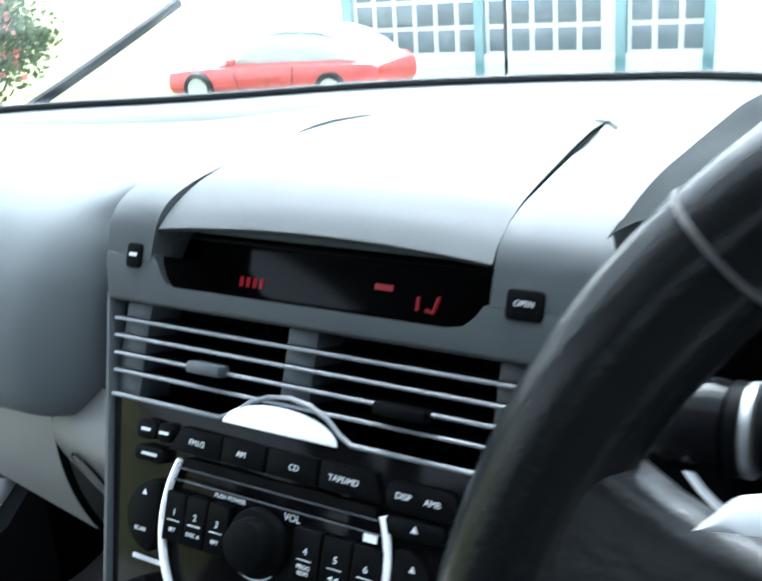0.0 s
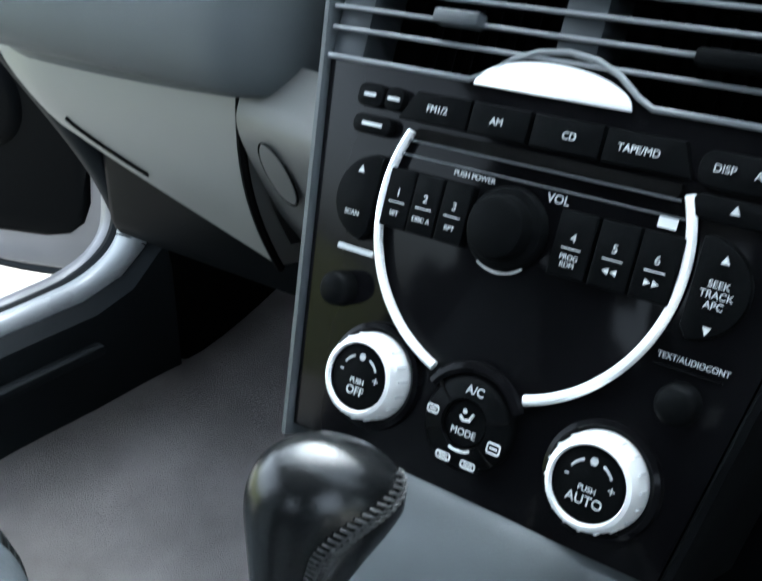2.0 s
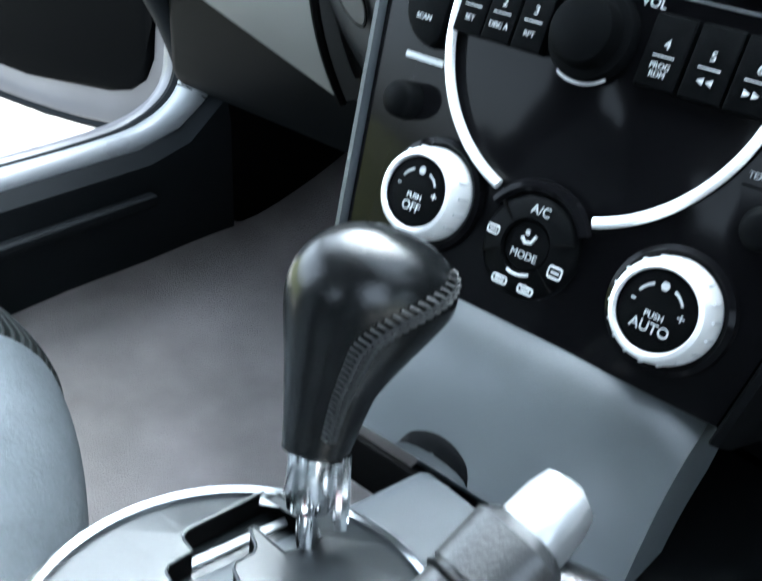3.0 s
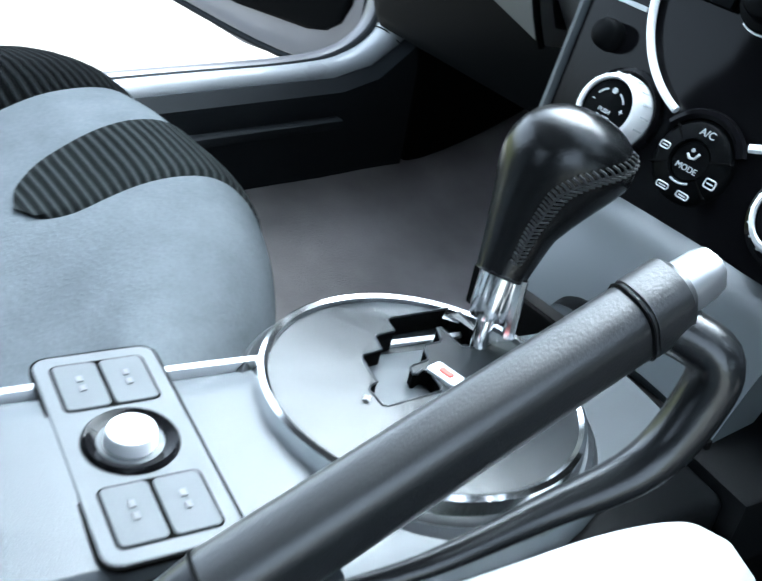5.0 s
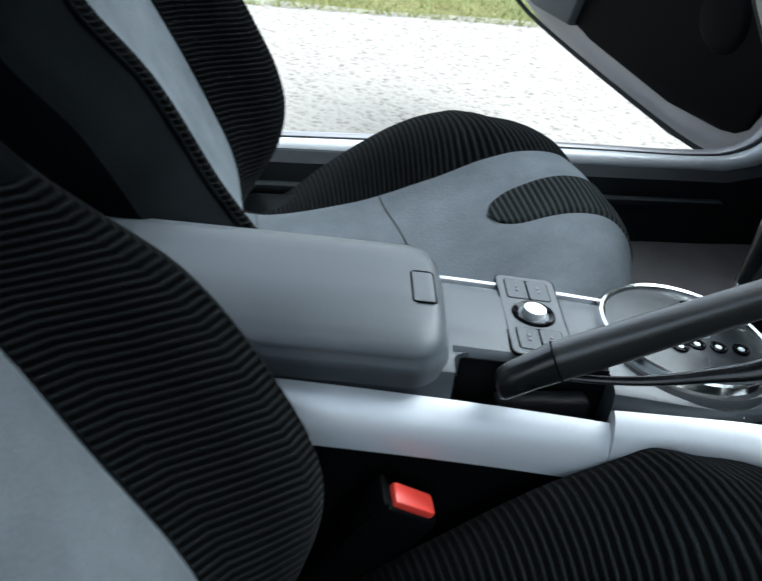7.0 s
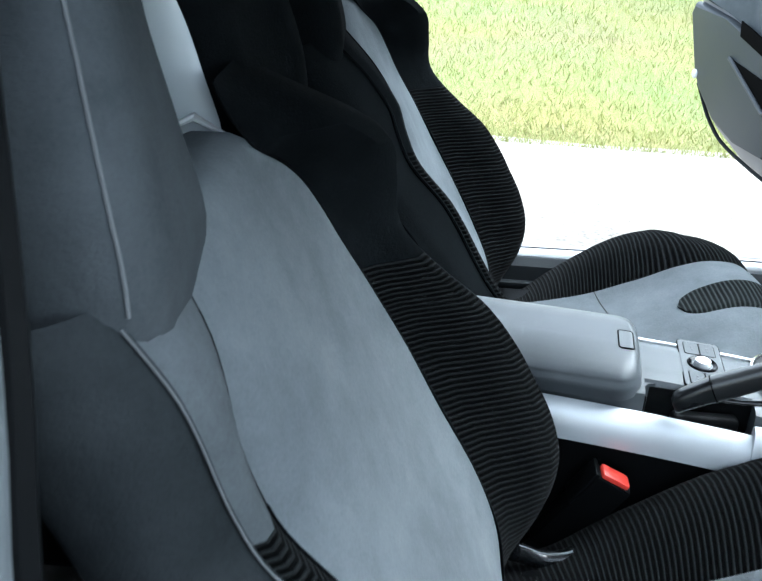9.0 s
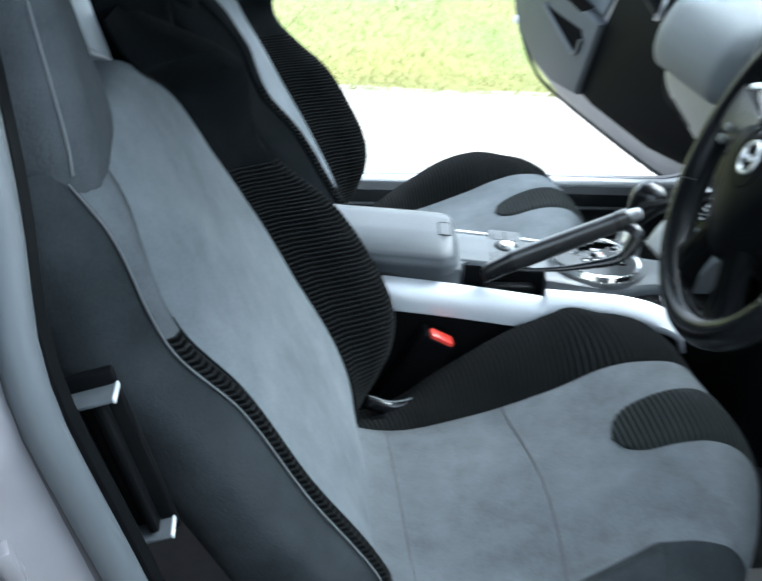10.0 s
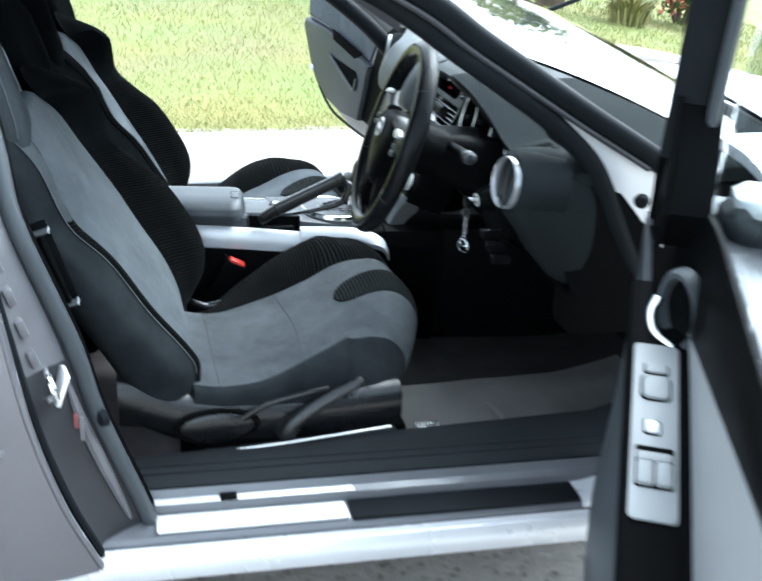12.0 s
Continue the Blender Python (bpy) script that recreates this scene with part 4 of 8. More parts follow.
# armrest box
arm = thing("armrest_box", "padded grey armrest lid on the console with a front catch", "armrest")
rows = []
for y in span(-0.56, -0.20, 24) + span(-0.197, -0.1605, 22):
    e = min(1, max(0, (-0.1605 - y) / 0.016))
    e2 = min(1, max(0, (-0.1605 - y) / 0.034))
    w = 0.074 - 0.024 * (1 - e2) ** 2.4
    h = 0.030 * (0.22 + 0.78 * math.sqrt(1 - (1 - e) ** 2))
    z0 = con_z(y) + 0.002
    sec = [(-w, -0.012), (-w, 0.35 * h), (-w + 0.002, 0.6 * h), (-w + 0.010, 0.86 * h), (-w + 0.022, 0.97 * h)] + [(x, h * (1 + 0.05 * (1 - (x / w) ** 2))) for x in span(-w + 0.035, w - 0.05, 7)] + [(w - 0.032, 0.96 * h), (w - 0.019, 0.87 * h), (w - 0.010, 0.74 * h), (w - 0.005, 0.58 * h), (w - 0.0035, 0.46 * h), (w - 0.0035, 0.36 * h), (w - 0.001, 0.26 * h), (w - 0.001, 0.0), (w - 0.003, -0.012)]
    rows.append([tuple(CON @ Vector((x * (1.0 if x < 0 else 1.12) - 0.002, y, z0 + z))) for x, z in sec])
part("lid", loft(rows, close_u=True, close_ends=True), CONSOLE_GREY, arm, "grey padded vinyl lid", sharp=75)
part("front_gap", tube([CON @ Vector((x, -0.1600 - 0.020 * (abs(x) / 0.066) ** 5, con_z(-0.165) + 0.0018)) for x in span(-0.062, 0.066, 18)], 0.0022, 6), DARK_VOID, arm)
def lid_z(y):
    e = min(1, max(0, (-0.1605 - y) / 0.016))
    return con_z(y) + 0.002 + 0.030 * (0.22 + 0.78 * math.sqrt(1 - (1 - e) ** 2)) * 1.045


part("catch_line", tube([CON @ Vector((x, y, lid_z(y) + 0.0002)) for x, y in rounded(0.044, 0.018, 0.004, 4, 0.006, -0.181)], 0.0007, 6, closed=True), DARK_VOID, arm, "dark outline of the release catch")
part("catch", loft([[tuple(CON @ Vector((x, y, lid_z(y) + 0.0006))) for x in span(-0.0145, 0.0265, 6)] for y in span(-0.1890, -0.1735, 8)]), CONSOLE_GREY, arm, "release catch")

# switch panel with a round menu knob
swp = thing("switch_panel", "grey console switch panel with a bright round knob", "switch panel")
SW = CON @ pose(-0.0250, -0.082, 0.0054, -2, 0, 0)
part("plate", prism(rounded(0.116, 0.051, 0.007, 4), 0.0026, SW, 0.0008), CONSOLE_GREY, swp, smooth=False)
part("plate_gap", prism(rounded(0.1180, 0.0530, 0.0078, 4), 0.0021, SW), DARK_VOID, swp)
part("dish", lathe([(0.0, 0.0020), (0.0125, 0.0024), (0.0155, 0.0042), (0.0172, 0.0048), (0.0185, 0.0036), (0.0190, 0.002)], 36, SW), PIANO, swp, "dark round dish")
part("knob", lathe([(0.0, 0.0095), (0.0078, 0.0094), (0.0092, 0.0086), (0.0096, 0.0070), (0.0100, 0.0026)], 36, SW), SATIN_METAL, swp, "bright round knob")
for sx in (-1, 1):
    part("button_gap", prism(rounded(0.0302, 0.0388, 0.0034, 4, sx * 0.0365, 0), 0.0028, SW), DARK_VOID, swp)
    for sy in (-1, 1):
        b = part("button", prism(rounded(0.0286, 0.0178, 0.0026, 4, sx * 0.0365, sy * 0.0096), 0.0033, SW, 0.0005), SWITCH_GREY, swp, smooth=False)
        for k in range(2):
            part("mark", box(sx * 0.0365 - 0.0055 + 0.006 * k, sx * 0.0365 - 0.0020 + 0.006 * k, sy * 0.0094 - 0.0012, sy * 0.0094 + 0.0012, 0.0034, 0.0038, m=SW), PALE_STITCH, b)

# gear gate: round satin plate in a bright ring, with a toothed slot
gate = thing("gear_gate", "round satin selector plate, toothed slot, bright ring", "gear selector")
GC = pose(0.013, 0.052, 0.5085, -4, 0, 0)
part("ring", lathe([(0.0700, 0.003), (0.0705, 0.0090), (0.0725, 0.0102), (0.0745, 0.0088), (0.0765, -0.002), (0.079, -0.02), (0.070, -0.02)], 72, GC), CHROME, gate, "bright metal ring")
part("collar", lathe([(0.0770, -0.004), (0.080, 0.0005), (0.083, -0.003), (0.084, -0.012)], 72, GC), GRIP, gate)
slot = [(-0.0482, 0.015), (-0.0495, 0.0183), (-0.0471, 0.0526), (-0.0461, 0.0557), (-0.0416, 0.0574), (-0.0162, 0.0539), (-0.0133, 0.0528), (-0.0121, 0.0472), (-0.0164, 0.0368), (-0.0252, 0.037), (-0.0343, 0.0377), (-0.0343, 0.0357), (-0.0259, 0.0313), (-0.0238, 0.0285), (-0.0245, 0.0202), (-0.0224, 0.0176), (-0.016, 0.0149), (-0.0137, 0.0125), (-0.0131, 0.003), (-0.0118, 0.001), (-0.0077, -0.0008), (-0.007, 0.0008), (-0.0089, 0.0056), (-0.006, 0.008), (0.005, 0.0057), (0.0074, 0.0031), (0.0073, -0.0267), (0.0062, -0.0284), (-0.0052, -0.0276), (-0.0077, -0.0252), (-0.0087, -0.0207), (-0.0252, -0.0169), (-0.0279, -0.0148), (-0.0285, -0.0033), (-0.0371, -0.0008), (-0.0393, 0.0017), (-0.0394, 0.0125), (-0.0456, 0.0137)]
g = bmesh.new()
loc = [Vector(p) for p in slot]
N = 72
rim = lambda i: (0.0702 * math.cos(2 * math.pi * i / N + 2.2), 0.0702 * math.sin(2 * math.pi * i / N + 2.2), 0.0068)
if sum(a.x * b.y - b.x * a.y for a, b in zip(loc, loc[1:] + loc[:1])) < 0:
    loc.reverse()
k0 = min(range(len(loc)), key=lambda i: (Vector(rim(0)).xy - loc[i]).length)
loc = loc[k0:] + loc[:k0]
outer = [g.verts.new(rim(i)) for i in range(N)]
inner = [g.verts.new((p.x, p.y, 0.0090)) for p in loc]
rim_edges = [g.edges.new((outer[i], outer[(i + 1) % N])) for i in range(N)] + [g.edges.new((inner[i], inner[(i + 1) % len(inner)])) for i in range(len(inner))]
bmesh.ops.triangle_fill(g, use_beauty=True, use_dissolve=False, edges=rim_edges, normal=(0, 0, 1))
g.transform(GC)
part("plate", g, GATE_PLATE, gate, "satin grey domed plate", smooth=False)
# shade inside the slot is put into its near-black walls
part("slot_wall", loft([[tuple(GC @ Vector((p.x * q, p.y * q, h))) for p in loc] for h, q in ((0.0089, 1.0), (-0.0040, 1.0))], close_u=True), DARK_VOID, gate, "slot side, shade painted dark", smooth=False)
part("slot_floor", prism([(p.x, p.y) for p in loc], 0.002, GC @ pose(0, 0, -0.0045)), GATE_PLATE, gate, "grey slot floor")
part("inner_rim", tube([GC @ Vector((p.x, p.y, 0.0088)) for p in loc], 0.0007, 6, closed=True), GATE_PLATE, gate)
for x, y in ((0.022, -0.0164), (0.0176, 0.0008), (0.02, 0.0197), (0.0209, 0.0404)):
    M = GC @ pose(x, y, 0.0088)
    d = part("position_dot", lathe([(0.0, 0.0004), (0.0055, 0.0004), (0.0065, 0.0015), (0.0075, 0.0012), (0.0075, -0.003)], 24, M), PIANO, gate)
    part("mark", lathe([(0.0, 0.0011), (0.0030, 0.0010), (0.0032, 0.0004)], 6, M), WHITE_MARK, d)
part("lamp_lens", prism(rounded(0.017, 0.010, 0.002, 3), 0.002, GC @ pose(-0.0007, 0.0128, 0.0088) @ pose(0, 0, 0, 0, 0, 10), 0.0006), WHITE_MARK, gate, "pale indicator lens")
part("lens_mark", prism(rounded(0.007, 0.0035, 0.001, 3), 0.0027, GC @ pose(-0.0007, 0.0128, 0.0088) @ pose(0, 0, 0, 0, 0, 10)), RED_PLASTIC, gate)
text("mark", "+", 0.008, GC @ pose(0.0003, -0.0335, 0.0100), WHITE_MARK, gate)

# gear lever
lever = thing("gear_lever", "black leather gear knob with stitched seam on a chrome stem", "gear lever")
A, B = Vector((-0.008, 0.108, 0.548)), Vector((-0.019, 0.139, 0.612))
ax = (B - A).normalized()
out = Vector((0.80, 0.60, 0)) - ax * ax.dot(Vector((0.80, 0.60, 0)))
out.normalize()
acr = ax.cross(out)
prof = [(-0.02, 0.0), (0.0, 0.0112), (0.03, 0.0125), (0.15, 0.0140), (0.35, 0.0170), (0.55, 0.0215), (0.72, 0.0255), (0.85, 0.0272), (0.97, 0.0262), (1.07, 0.0225), (1.15, 0.0160), (1.195, 0.0085), (1.21, 0.0)]
rows = []
fine = spline(prof, 4)
for t, r in fine:
    r = max(r, 0.0002)
    c = A.lerp(B, t) + out * (0.004 * max(0, t - 0.35) / 0.6)
    ring = []
    for i in range(28):
        a = 2 * math.pi * i / 28
        s = 1.0 + (0.26 * max(0, math.cos(a)) ** 2 * max(0, min(1, (t - 0.35) / 0.5)))
        ring.append(tuple(c + out * r * s * math.cos(a) + acr * r * math.sin(a) * 0.94))
    rows.append(ring)
part("knob", loft(rows, close_u=True), LEATHER, lever, "black leather knob")


def knob_pt(t, a, lift):
    r = ease(prof, t)
    c = A.lerp(B, t) + out * (0.004 * max(0, t - 0.35) / 0.6)
    s = 1.0 + (0.26 * max(0, math.cos(a)) ** 2 * max(0, min(1, (t - 0.35) / 0.5)))
    return c + out * (r * s + lift) * math.cos(a) + acr * (r + lift) * math.sin(a) * 0.94


seam_a = lambda t: -1.22 + 1.17 * max(0, (t - 0.58) / 0.46) ** 1.5
ts_ = span(0.12, 1.04, 34)
part("seam", tube([knob_pt(t, seam_a(t), 0.0002) for t in ts_], 0.0007, 6), STITCH, lever)
for t in ts_:
    for d in (-1, 1):
        part("stitch", tube([knob_pt(t, seam_a(t) + d * 0.03, 0.0004), knob_pt(t + 0.012, seam_a(t) + d * 0.12, 0.0012), knob_pt(t + 0.02, seam_a(t) + d * 0.20, 0.0003)], 0.0007, 5), STITCH, lever)
part("stem", tube([(0.0, 0.096, 0.498), (-0.003, 0.100, 0.520), (-0.0075, 0.107, 0.546)], [0.0042, 0.0042, 0.0042], 14), CHROME, lever, "chrome stem")
part("stem_collar", tube([(-0.0045, 0.1025, 0.528), (-0.0055, 0.104, 0.534), (-0.0082, 0.1085, 0.5505)], [0.0085, 0.0098, 0.0098], 18), CHROME, lever, "chrome collar")
part("stem_rib", tube([(0.0065, 0.108, 0.5215), (0.002, 0.113, 0.5505)], 0.003, 8), CHROME, lever)

# handbrake
brk = thing("handbrake", "dark grey handbrake lever with a looped guard and pale button", "handbrake")
p0, p1 = Vector((0.088, -0.094, 0.542)), Vector((0.107, 0.044, 0.6155))
d = (p1 - p0).normalized()
upv = Vector((0, -d.z, d.y)).normalized()
sd = Vector((0.98, -0.19, 0))


def grip(ts, w0, w1, h0, h1, lean=0.0):
    rows = []
    for t in ts:
        c = p0.lerp(p1, t)
        w, h = w0 + (w1 - w0) * t, h0 + (h1 - h0) * t
        rows.append([tuple(c + sd * x + upv * y) for x, y in rounded(2 * w, 2 * h, min(w, h) * 0.8, 5)])
    return rows


part("grip", loft(grip(span(0, 1, 12), 0.0122, 0.0114, 0.0158, 0.0139), close_u=True, close_ends=True), BRAKE_GRIP, brk, "grained dark grey grip")
part("shaft", loft([[tuple(c + sd * x + upv * y) for x, y in rounded(2 * w, 2 * h, min(w, h) * 0.75, 5)] for c, w, h in ((p0 + d * -0.047 - upv * 0.007, 0.0075, 0.0085), (p0 + d * -0.043 - upv * 0.005, 0.0102, 0.0120), (p0 + d * -0.034 - upv * 0.003, 0.0110, 0.0134), (p0 + d * -0.014 - upv * 0.001, 0.0114, 0.0143), (p0 + d * 0.002, 0.0121, 0.0157))], close_u=True, close_ends=True), GLOSSY, brk, "dark tapering shaft")
part("grip_line", tube([p0 + sd * x + upv * y for x, y in rounded(0.0250, 0.0322, 0.010, 5)], 0.0008, 5, closed=True), HARD_BLACK, brk)
part("grip_line", tube([p1 + d * -0.002 + sd * x + upv * y for x, y in rounded(0.0234, 0.0284, 0.0095, 5)], 0.0008, 5, closed=True), HARD_BLACK, brk)
head = grip([1.0, 1.03, 1.06, 1.09, 1.11], 0.0116, 0.0122, 0.0140, 0.0148)
head[-1] = [tuple(Vector(q).lerp(p0.lerp(p1, 1.11), 0.22)) for q in head[-1]]
part("head", loft(head, close_u=True, close_ends=True), BRAKE_GRIP, brk)
part("button", loft([[tuple(p0.lerp(p1, t) + upv * 0.001 + sd * x * s + upv * y * s) for x, y in rounded(0.0165, 0.0190, 0.006, 4)] for t, s in ((1.09, 0.98), (1.12, 1.0), (1.17, 0.95), (1.20, 0.82), (1.215, 0.3))], close_u=True, close_ends=True), VENT_RIM, brk, "pale silver release button")
# looped guard from the head down and back under the grip
loop = spline([p0.lerp(p1, 1.05) + upv * -0.006, Vector((0.126, 0.065, 0.607)), Vector((0.129, 0.062, 0.590)), Vector((0.127, 0.046, 0.567)), Vector((0.118, 0.012, 0.553)), Vector((0.110, -0.03, 0.542)), Vector((0.097, -0.068, 0.533)), Vector((0.090, -0.098, 0.532))], 6)
part("guard", tube(loop, [ease([(0, 0.0092), (10, 0.0092), (18, 0.0080), (26, 0.0050), (34, 0.0032), (42, 0.0026)], i) for i in range(len(loop))], 12, squash=1.1), GLOSSY, brk, "curved black guard")
part("boot", box(0.060, 0.080, -0.128, -0.050, 0.440, 0.496, 0.006, 3), HARD_BLACK, brk)


# ---- centre stack: vents, radio, heater controls ----
ST = Matrix(((1, 0, 0, -0.0045), (0, 0.396, -0.91826, 0.2627), (0, 0.91826, 0.396, 0.66), (0, 0, 0, 1)))


def on(u, v, w=0.0, turn=0):
    return ST @ pose(u, v, w, 0, 0, turn)


stack = thing("radio_panel", "gloss black radio and heater panel with a bright ring", "car radio")
half = lambda v: 0.098 + (v + 0.112) * 0.173
face = [(-half(-0.112), -0.112), (half(-0.112), -0.112), (half(0.074), 0.074)]
hump = [(0.043, 0.0755), (0.036, 0.079), (0.026, 0.0865), (0.014, 0.0915), (0.0, 0.0932), (-0.014, 0.0915), (-0.026, 0.0865), (-0.036, 0.079), (-0.046, 0.0745)]
face += hump + [(-half(0.074), 0.074)]
part("face", prism(face, 0.060, ST @ pose(0, 0, -0.060), 0.0015), PIANO, stack, "gloss black panel")
part("face_trim", tube([ST @ Vector((u, v, 0.001)) for u, v in [(half(0.074), 0.0755)] + hump + [(-half(0.074), 0.0745)]], 0.0014, 8), VANE, stack, "thin bright trim line")
for s in (-1, 1):
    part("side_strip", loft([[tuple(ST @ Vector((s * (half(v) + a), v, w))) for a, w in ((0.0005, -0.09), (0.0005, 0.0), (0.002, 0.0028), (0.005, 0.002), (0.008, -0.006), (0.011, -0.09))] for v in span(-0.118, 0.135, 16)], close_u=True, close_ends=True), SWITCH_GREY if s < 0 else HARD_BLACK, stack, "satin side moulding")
# crescent and ring
cres = [(0.0346 * math.cos(a) * 1.12, 0.0722 + 0.0145 * math.sin(a)) for a in span(0, math.pi, 24)]
part("crescent", prism(cres, 0.0015, on(-0.004, 0.0005, 0.0008), 0.0005), SATIN_METAL, stack, "bright crescent panel")
ringpts = lambda a0, a1, r: [on(r * math.cos(radians(a)), 0.014 + r * math.sin(radians(a)), 0.003).translation for a in span(a0, a1, 40)]
part("ring", tube(ringpts(155, 251, 0.0752), 0.0024, 8, squash=0.9), SATIN_METAL, stack, "bright ring")
part("ring", tube(ringpts(288, 384, 0.0752), 0.0024, 8, squash=0.9), SATIN_METAL, stack, "bright ring")


def key(u0, u1, v0, v1, name="button", r=0.0015, w=0.0045, mat=HARD_BLACK, poly=None):
    b = part(name, prism(poly or rounded(u1 - u0, v1 - v0, r, 3, (u0 + u1) / 2, (v0 + v1) / 2), w, ST, 0.0009), mat, stack)
    return b


def legend(b, body, u, v, size, w=0.0048):
    text("lettering", body, size, on(u, v, w), WHITE_MARK, b, 0.0002)


row = [(-0.0745, -0.0395, "FM1/2", -0.0565), (-0.0385, -0.0085, "AM", -0.0243), (-0.0065, 0.0265, "CD", 0.0118), (0.0280, 0.0635, "TAPE/MD", 0.0435)]
for i, (a, b_, s, u) in enumerate(row):
    lo, hi = 0.0505, 0.0650
    poly = [(a - (0.003 if i == 0 else 0), lo), (b_ + (0.004 if i == 3 else 0), lo), (b_ - (0.002 if i == 3 else 0), hi), (a + (0.005 if i == 0 else 0), hi)]
    legend(key(a, b_, lo, hi, poly=poly), s, u, 0.0575, 0.0046)
b = key(0.0690, 0.1090, 0.0490, 0.0640, r=0.006)
legend(b, "DISP", 0.0795, 0.0568, 0.0046)
legend(b, "AMB", 0.0960, 0.0566, 0.0046)
b = key(0.0700, 0.1050, 0.0365, 0.0465, r=0.0045)
part("mark", prism([(-0.002, -0.0015), (0.002, -0.0015), (0.0, 0.0022)], 0.0004, on(0.0882, 0.0420, 0.0046)), WHITE_MARK, b)
for a, b_ in ((-0.1040, -0.0885), (-0.0875, -0.0765)):
    k = key(a, b_, 0.0530, 0.0645, r=0.004)
    part("mark", box((a + b_) / 2 - 0.0035, (a + b_) / 2 + 0.0035, 0.0580, 0.0596, 0.0046, 0.0050, m=ST), WHITE_MARK, k)
k = key(-0.1030, -0.0800, 0.0400, 0.0495, r=0.004)
part("mark", box(-0.097, -0.085, 0.0440, 0.0456, 0.0046, 0.0050, m=ST), WHITE_MARK, k)
# disc slot
part("disc_slot", prism(rounded(0.130, 0.0055, 0.002, 3, 0, 0.0452), 0.0042, ST), DARK_VOID, stack)
part("slot_lip", tube([on(u, 0.0415, 0.0035).translation for u in span(-0.068, 0.066, 6)], 0.0006, 6), CONSOLE_GREY, stack)
part("slot_shelf", tube([on(u, 0.0345, 0.0035).translation for u in span(-0.070, 0.070, 6)], 0.0005, 6), CONSOLE_GREY, stack)
# preset keys
for i, (u, n_, sub) in enumerate(((-0.0655, "1", "SET"), (-0.0500, "2", "DISC A"), (-0.0340, "3", "RPT"), (0.0265, "4", "PROG\nRDM"), (0.0455, "5", ""), (0.0640, "6", ""))):
    wd = 0.0075 if i < 3 else 0.0088
    b = key(u - wd, u + wd, -0.001, 0.0275, r=0.001, w=0.0052)
    legend(b, n_, u, 0.0160, 0.0052, 0.0054)
    if sub:
        legend(b, sub, u, 0.0060, 0.0032, 0.0054)
    part("mark", box(u - 0.0045, u + 0.0045, 0.0112, 0.0117, 0.0053, 0.0056, m=ST), WHITE_MARK, b)
    if not sub:
        s = -1 if n_ == "5" else 1
        for o in (-0.0018, 0.0018):
            part("mark", prism([(-0.0014 * s, -0.0013), (0.0014 * s, 0), (-0.0014 * s, 0.0013)][:: s], 0.0003, on(u + o, 0.0065, 0.0054)), WHITE_MARK, b)
text("lettering", "VOL", 0.0056, on(0.0140, 0.0305, 0.0030), WHITE_MARK, stack, 0.0002)
text("lettering", "PUSH POWER", 0.0036, on(-0.029, 0.0316, 0.0030), WHITE_MARK, stack, 0.0002)
part("disc_logo", box(0.0590, 0.0670, 0.0295, 0.0345, 0.0028, 0.0032, m=ST), SATIN_METAL, stack)
# volume knob
vol = part("volume_knob", lathe([(0.0, 0.0150), (0.0118, 0.0150), (0.0134, 0.0143), (0.0142, 0.0125), (0.0148, 0.0062), (0.0182, 0.0056), (0.0190, 0.0042), (0.0194, 0.0)], 48, on(-0.006, 0.0125, 0.002)), HARD_BLACK, stack, "round black volume knob")
# highlight under the volume knob laid on as a bright metal arc
part("knob_glint", tube([on(-0.006 + 0.0196 * math.cos(a), 0.0125 + 0.0196 * math.sin(a), 0.0042).translation for a in span(-2.1, -0.9, 14)], 0.0007, 6), SATIN_METAL, vol)
# side lobes and small knobs
for s, lab in ((-1, "SCAN"), (1, "SEEK\nTRACK\nAPC")):
    lobe = [(s * 0.0790, 0.012 + 0.0195 * math.sin(a)) for a in (1.2, -1.2)] + [(s * (0.0800 + 0.0225 * math.cos(a)), 0.0100 + 0.0215 * math.sin(a)) for a in span(-1.45, 1.45, 16)]
    b = part("side_button", prism(lobe if s > 0 else lobe[::-1], 0.0048, ST, 0.0012), HARD_BLACK, stack)
    legend(b, lab, s * 0.0900, 0.0085 if s > 0 else 0.001, 0.0042 if s > 0 else 0.0034)
    for v, f in ((0.0225, 1), (-0.0055, -1)):
        if s > 0 or f > 0:
            part("mark", prism([(-0.0018, -0.0013 * f), (0.0018, -0.0013 * f), (0, 0.0022 * f)][:: f], 0.0003, on(s * 0.0900, v, 0.0049)), WHITE_MARK, b)
    part("small_knob", lathe([(0.0, 0.0105), (0.0060, 0.0102), (0.0080, 0.0088), (0.0087, 0.0065), (0.0090, 0.0)], 28, on(s * 0.0872, -0.0370)), HARD_BLACK, stack, "small round black knob")
text("lettering", "TEXT/AUDIOCONT", 0.0034, on(0.0880, -0.0200, 0.0012), WHITE_MARK, stack, 0.0002)
part("label_line", box(0.0720, 0.1010, -0.0245, -0.0238, 0.0005, 0.0014, m=ST), HARD_BLACK, stack)
part("label_bar", box(-0.0960, -0.0740, -0.0178, -0.0152, 0.0005, 0.0014, m=ST), WHITE_MARK, stack)
